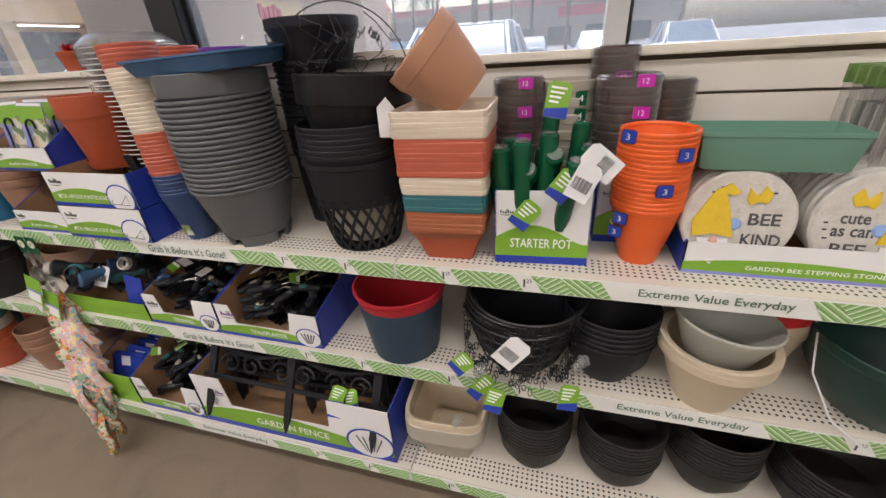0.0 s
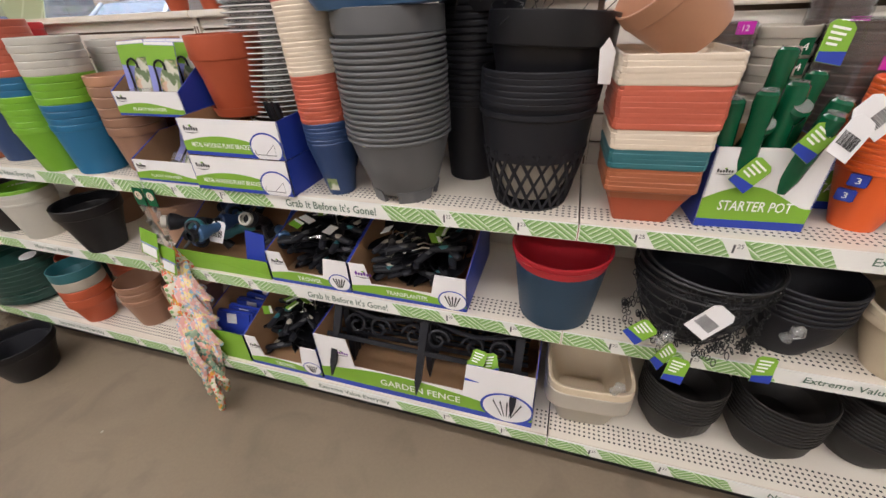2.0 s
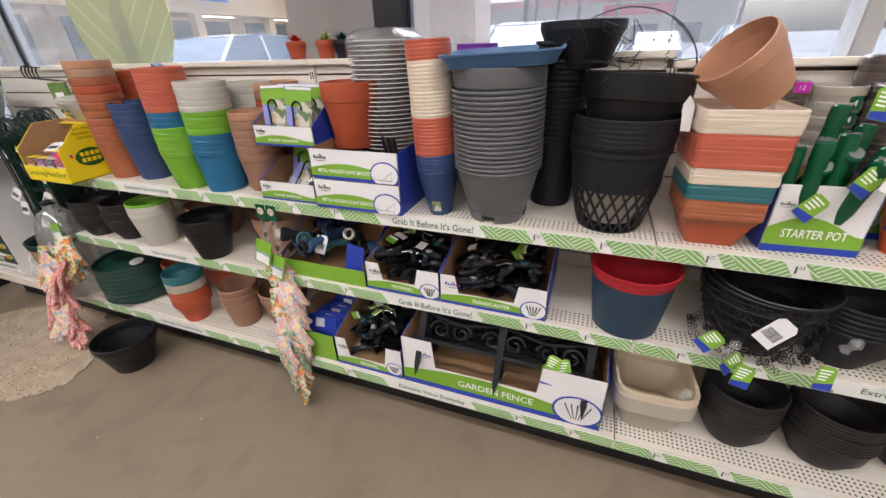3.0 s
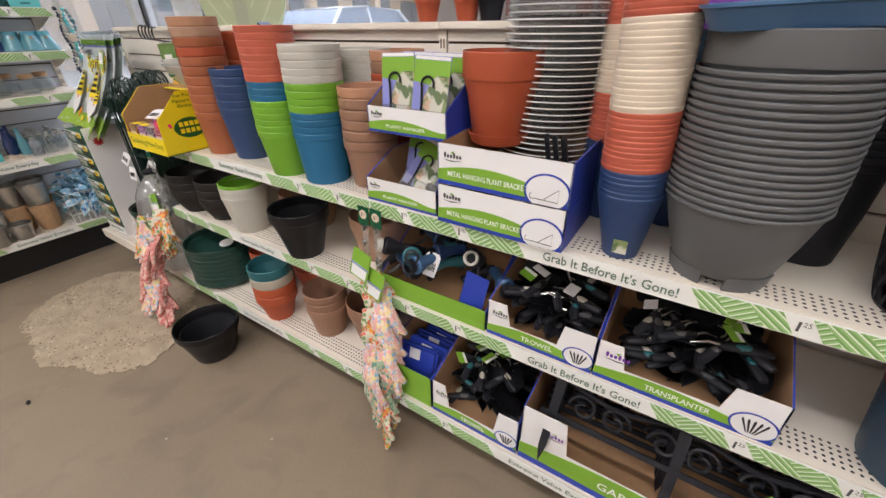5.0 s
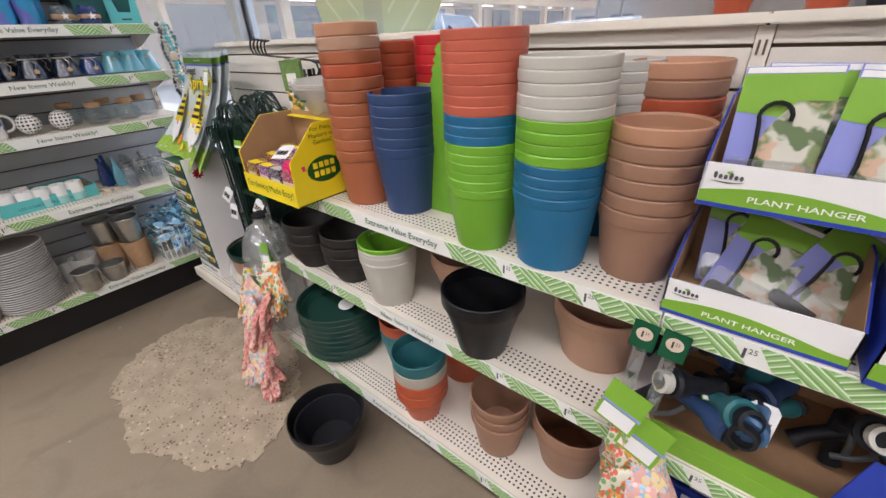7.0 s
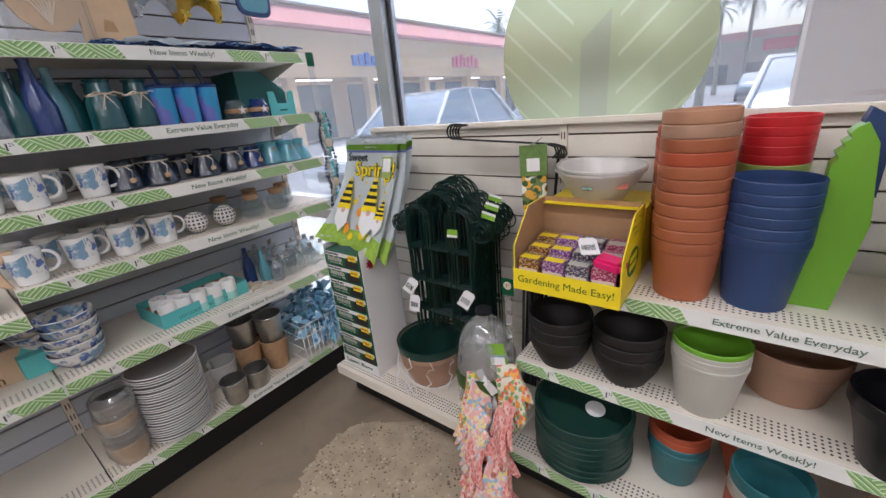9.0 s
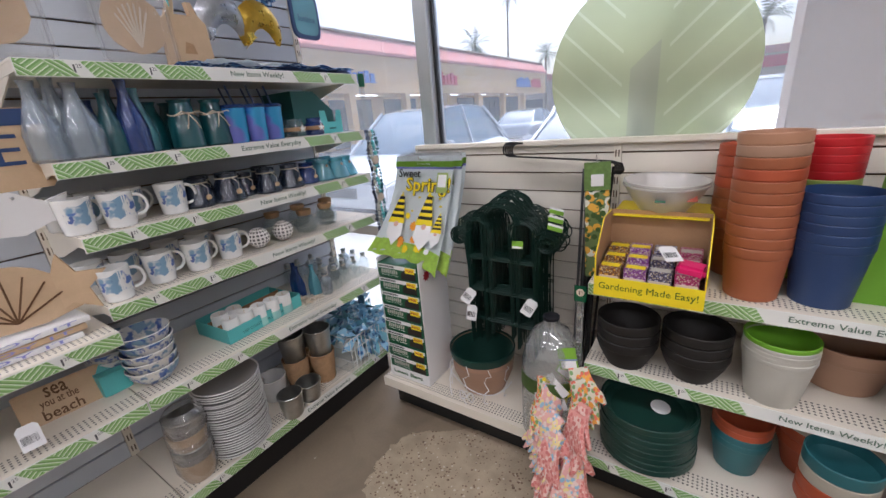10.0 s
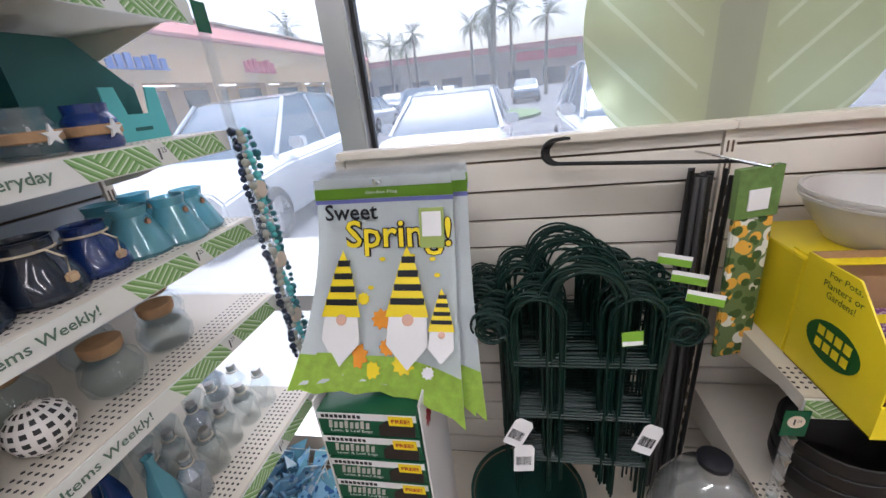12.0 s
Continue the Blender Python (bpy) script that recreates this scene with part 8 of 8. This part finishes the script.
for lx, ly in ((0.64, 0.12), (0.74, 0.05), (0.77, 0.17)):
    for k in range(2):
        turned("kraft_wrapped_tin", "tall tin with a brown kraft sleeve", "tin", pot_profile(0.045, 0.060, 0.15, rim=0.01), M["cork"] if k == 0 else M["galv"], put(lx, ly, CDZ + 0.12 * k), "kraft tins", 32)
th = thing("wire_bin", "white wire bin heaped with blue ribbon bows", "wire basket", put(0.98, 0.02, CDZ))
for z in (0.0, 0.06, 0.12, 0.18):
    part("hoop", tube([(-0.14, -0.08, z + 0.002), (0.18, -0.08, z + 0.002), (0.18, 0.2, z + 0.002), (-0.14, 0.2, z + 0.002)], 0.0022, 5, closed=True), M["strip"], th)
for k in range(14):
    x = -0.14 + 0.32 * k / 13
    part("upright_wire", tube([(x, -0.08, 0.0), (x, -0.08, 0.18)], 0.0017, 4), M["strip"], th)
    part("upright_wire", tube([(x, 0.2, 0.0), (x, 0.2, 0.18)], 0.0017, 4), M["strip"], th)
for k in range(32):
    bm = bmesh.new()
    for i in range(7):
        a = 2 * math.pi * i / 7
        vs = [bm.verts.new(v) for v in ((0, 0, 0), (0.05 * math.cos(a - 0.25), 0.05 * math.sin(a - 0.25), 0.014), (0.07 * math.cos(a), 0.07 * math.sin(a), 0.002), (0.05 * math.cos(a + 0.25), 0.05 * math.sin(a + 0.25), 0.014))]
        bm.faces.new(vs)
    bmesh.ops.remove_doubles(bm, verts=bm.verts[:], dist=0.0002)
    bmesh.ops.solidify(bm, geom=bm.faces[:], thickness=0.0012)
    for v in bm.verts:
        v.co *= 1.75
    solo("ribbon_bow", bm, M["ribbon"] if k % 3 else M["aquaribbon"], "shiny blue and white ribbon bow in the bin", "bow", put(0.91 + 0.23 * rnd(0, 1), -0.03 + 0.20 * rnd(0, 1), CDZ + 0.07 + 0.0046 * k, rnd(0, 90)) @ pose(0, 0, 0, rnd(-60, 60), rnd(-60, 60), 0), "ribbon bows")

# top shelf of the cross shelving: things on pegs and flat cloths
for lx, mt in ((0.70, "silver"), (0.86, "gold")):
    j = thing("metal_fish_bag", "curved %s metallic fish ornament hanging on a peg" % mt, "ornament", put(lx, 0.17, CZ[0] + 0.14), "metal fish")
    bm = bmesh.new()
    g = []
    for k in range(13):
        t = k / 12
        a = radians(200 - 215 * t)
        c = Vector((0.07 * math.cos(a), 0, 0.085 * math.sin(a)))
        wd = 0.058 * math.sin(math.pi * min(1, t * 0.9 + 0.08)) ** 0.8 + 0.005
        nrm = Vector((math.cos(a), 0, math.sin(a)))
        g.append([bm.verts.new(c + nrm * wd * u * 0.8 + Vector((0, -0.03 * (1 - u * u) * math.sin(math.pi * t), 0))) for u in (-1, -0.6, -0.2, 0.2, 0.6, 1)])
    for a, b in zip(g, g[1:]):
        for i in range(5):
            bm.faces.new((a[i], a[i + 1], b[i + 1], b[i]))
    bmesh.ops.solidify(bm, geom=bm.faces[:], thickness=0.012)
    part("body", bm, M[mt], j)
    part("fin", slab([(-0.03, 0.0), (-0.075, 0.03), (-0.06, -0.02), (-0.085, -0.045)], -0.012, -0.006), M[mt], j)
    part("peg", tube([(0, 0.19, 0.10), (0, -0.01, 0.10)], 0.003, 6), M["steel"], j)
for lx, w, col in ((0.02, 0.22, "shell"), (0.36, 0.20, "shell")):
    j = thing("bagged_wood_plaque", "carved plywood shell plaque in a clear bag with an aqua header", "plaque", put(lx, 0.12, CZ[0] + 0.012))
    part("plaque", lathe([(0, 0), (0.080, 0), (0.084, 0.003), (0.084, 0.009), (0, 0.009)], 14, m=pose(0, 0.0, 0.115, 90, 0, 0)), M["wood"], j)
    for k in range(7):
        a = radians(50 + 80 * k / 6 + 5)
        part("ray", tube([(0, -0.0105, 0.05), (0.066 * math.cos(a), -0.0105, 0.055 + 0.125 * math.sin(a) * 0.9)], 0.003, 5), M["bone"], j)
    part("bag", box(-w / 2, w / 2, -0.03, 0.02, 0, 0.23, 0.012), M["film"], j)
    part("header", slab([(-w / 2, 0.26), (w / 2, 0.235), (w / 2, 0.17), (w / 2 - 0.02, 0.225), (-w / 2 + 0.03, 0.245), (-w / 2 + 0.03, 0.21), (-w / 2, 0.2)], -0.034, -0.030), M["aqua"], j)
j = thing("wood_tote_sign", "plywood tote-shaped wall sign with a cut handle", "wall sign", put(0.515, 0.11, CZ[0] + 0.004, 0))
part("board", slab([(-0.075, 0), (0.075, 0), (0.07, 0.145), (0.05, 0.165), (0.035, 0.205), (0.018, 0.205), (0.025, 0.165), (-0.025, 0.165), (-0.018, 0.205), (-0.035, 0.205), (-0.05, 0.165), (-0.07, 0.145)], 0, 0.02), M["wood"], j)
part("engraving", slab([(-0.02, 0.05), (0.02, 0.05), (0.012, 0.08), (-0.01, 0.085)], -0.001, 0.0), M["cork"], j)
j = thing("metal_wall_sign", "rounded blue-framed enamel wall sign on a peg", "wall sign", put(1.13, 0.20, CZ[0] + 0.17, 6))
part("plate", lathe([(0, 0), (1, 0), (1.02, 0.004), (1.0, 0.012), (0, 0.012)], 40, 5.0, m=pose(0, 0, 0.09, 90, 0, 0) @ Matrix.Diagonal((0.082, 0.095, 1, 1))), M["navy"], j)
part("face", lathe([(0, 0.0122), (0.84, 0.0122), (0.84, 0.0135), (0, 0.0135)], 40, 5.0, m=pose(0, 0, 0.09, 90, 0, 0) @ Matrix.Diagonal((0.082, 0.095, 1, 1))), M["aquaglass"], j)
letters("Sunshine", 0.10, 0.026, M["navy"], j, T((0, -0.0145, 0.075)))
for lx, z, col in ((0.30, 0.26, "glove_c"), (0.60, 0.27, "bluecloth"), (0.76, 0.28, "bluecloth"), (0.92, 0.27, "bluecloth")):
    solo("bagged_cloth", box(-0.055, 0.055, -0.03, 0.03, 0, 0.14, 0.02), M[col], "folded blue patterned cloth in a hanging bag", "cloth", put(lx, 0.2, CZ[0] + z), "hanging cloths")
for lx, w, mt in ((0.60, 0.32, "bluecloth"), (0.66, 0.25, "flagcloth"), (0.98, 0.36, "navy"), (1.02, 0.34, "bluecloth")):
    bm = bmesh.new()
    n = 18
    g = [[bm.verts.new((-w / 2 + w * i / n, -0.10 + 0.2 * k / 5, 0.006 + 0.006 * math.sin(i * 0.9 + k) + 0.004 * math.sin(k * 2.2 + i * 0.3))) for i in range(n + 1)] for k in range(6)]
    for a, b in zip(g, g[1:]):
        for i in range(n):
            bm.faces.new((a[i], a[i + 1], b[i + 1], b[i]))
    bmesh.ops.solidify(bm, geom=bm.faces[:], thickness=0.006)
    solo("folded_towel", bm, M[mt], "folded blue patterned towel lying on the shelf", "towel", put(lx, 0.10, CZ[0] + 0.004 + (0.012 if mt in ("flagcloth", "bluecloth") and lx > 0.62 else 0), rnd(-2, 2)), "folded towels")
# bead garlands on the end clip strips
j = thing("clip_strip", "clear clip strip hung with bead and shell garlands", "clip strip", put(1.215, -0.015, CZ[0]))
part("strip", box(-0.016, 0.016, 0, 0.002, -0.85, 0.0), M["clear"], j)
part("price_tag", box(-0.018, 0.018, -0.004, -0.001, -0.055, 0.0), M["gripgreen"], j, "green price tag")
BEADS = {}
for i in range(6):
    col = ("smoke", "sage", "frost", "aqua", "ceramic", "teal")[i]
    for k in range(36):
        r = random.choice((0.006, 0.008, 0.0105))
        if (col, r) not in BEADS:
            BEADS[col, r] = mesh_of(lathe([(0.0005, -r), (r * 0.8, -r * 0.6), (r, 0), (r * 0.8, r * 0.6), (0.0005, r)], 8), "bead", 1.2)
        part("bead", BEADS[col, r], M[col], j, "", T((-0.024 + 0.010 * i + 0.006 * math.sin(k * 0.7 + i), -0.012 - 0.008 * (i % 2), -0.25 - 0.0165 * k + rnd(-0.003, 0.003))))
for z in (-0.38, -0.56, -0.72):
    part("shell", lathe([(0, 0), (0.022, 0.0), (0.02, 0.006), (0, 0.009)], 9, m=pose(0.004, -0.022, z, 90, 0, 0)), M["bone"], j)

# neighbouring bay of the cross shelving: wooden beach signs
j = thing("wood_shell_sign", "plywood shell-shaped sign with engraved rays", "wall sign", put(-0.16, 0.07, 0.925, -8))
part("board", slab([(0.13 * math.cos(radians(a)), 0.02 + 0.15 * math.sin(radians(a))) for a in range(0, 181, 15)] + [(-0.05, 0.0), (0.05, 0.0)], 0, 0.012), M["wood"], j)
for k in range(7):
    a = radians(25 + 130 * k / 6)
    part("ray", tube([(0, -0.001, 0.02), (0.11 * math.cos(a), -0.001, 0.02 + 0.125 * math.sin(a))], 0.0025, 4), M["burntwood"], j)
j = thing("wood_word_sign", "plywood sign with engraved beach words and an aqua corner", "wall sign", put(-0.115, 0.12, 0.625, -4) @ pose(0, 0, 0, -22, 0, 0))
part("board", box(-0.12, 0.12, 0, 0.014, 0, 0.105, 0.003), M["wood"], j)
part("aqua_corner", slab([(0.06, 0.03), (0.105, 0.02), (0.118, 0.05), (0.112, 0.10), (0.075, 0.098), (0.055, 0.065)], -0.003, -0.0004), M["aqua"], j, "aqua painted shell")
for i, wd in enumerate(("sea", "you at the", "beach")):
    letters(wd, (0.05, 0.085, 0.09)[i], 0.03, M["burntwood"], j, T((-0.03, -0.0012, 0.083 - 0.031 * i)), bold=0.012)
j = thing("wood_star_sign", "plywood starfish sign standing on the upper shelf", "wall sign", put(-0.05, 0.05, 0.925, -20))
part("board", slab([((0.095 if k % 2 == 0 else 0.045) * math.sin(math.pi * k / 5), 0.08 + (0.095 if k % 2 == 0 else 0.045) * math.cos(math.pi * k / 5)) for k in range(10)], 0, 0.012), M["wood"], j)
for k in range(3):
    j = thing("wood_word_sign", "white wooden word sign lying in a pile", "wall sign", put(-0.22 + 0.01 * k, 0.13, 0.8665 + 0.018 * k, 2 * k), "word signs")
    part("board", box(-0.16, 0.16, -0.11, 0.11, 0, 0.016, 0.002), M["card"] if k != 1 else M["wood"], j)
    letters("ENJOY IT", 0.26, 0.013, M["violet"], j, T((0, -0.1115, 0.008)))
turned("small_aqua_block", "aqua wooden block beside the star sign", "block", [(0, 0), (0.04, 0), (0.04, 0.07), (0, 0.07)], M["aqua"], put(-0.02, 0.14, 0.625), "", 20, 8.0)
white_tag(put(-0.235, 0.0, 0.674, -4) @ pose(0, 0, 0, -38, 0, 0))
j = thing("wood_fish_plaque", "white painted wooden fish hanging on a peg", "plaque", put(-0.075, 0.10, 1.215))
part("board", slab([(-0.12, 0.01), (-0.07, -0.05), (0.0, -0.06), (0.06, -0.035), (0.10, -0.055), (0.095, 0.0), (0.11, 0.035), (0.06, 0.02), (0.0, 0.055), (-0.07, 0.05)], 0, 0.014), M["card"], j)
part("peg", tube([(0, 0.22, 0.04), (0, -0.02, 0.04)], 0.003, 6), M["steel"], j)
j = thing("letter_plaque", "scalloped wooden plaque with a large navy letter", "plaque", put(-0.055, 0.10, 1.37))
part("board", slab([(-0.10, -0.06), (-0.07, -0.10), (0.07, -0.10), (0.10, -0.06), (0.115, 0.0), (0.10, 0.06), (0.07, 0.10), (-0.07, 0.10), (-0.10, 0.06)], 0, 0.012), M["wood"], j)
part("border", slab([(-0.10, 0.058), (0.10, 0.058), (0.07, 0.098), (-0.07, 0.098)], -0.0015, 0), M["navy"], j)
letters("E", 0.05, 0.075, M["navy"], j, T((0.01, -0.0016, 0.0)))
part("peg", tube([(0, 0.2, 0.08), (0, -0.02, 0.08)], 0.003, 6), M["steel"], j)
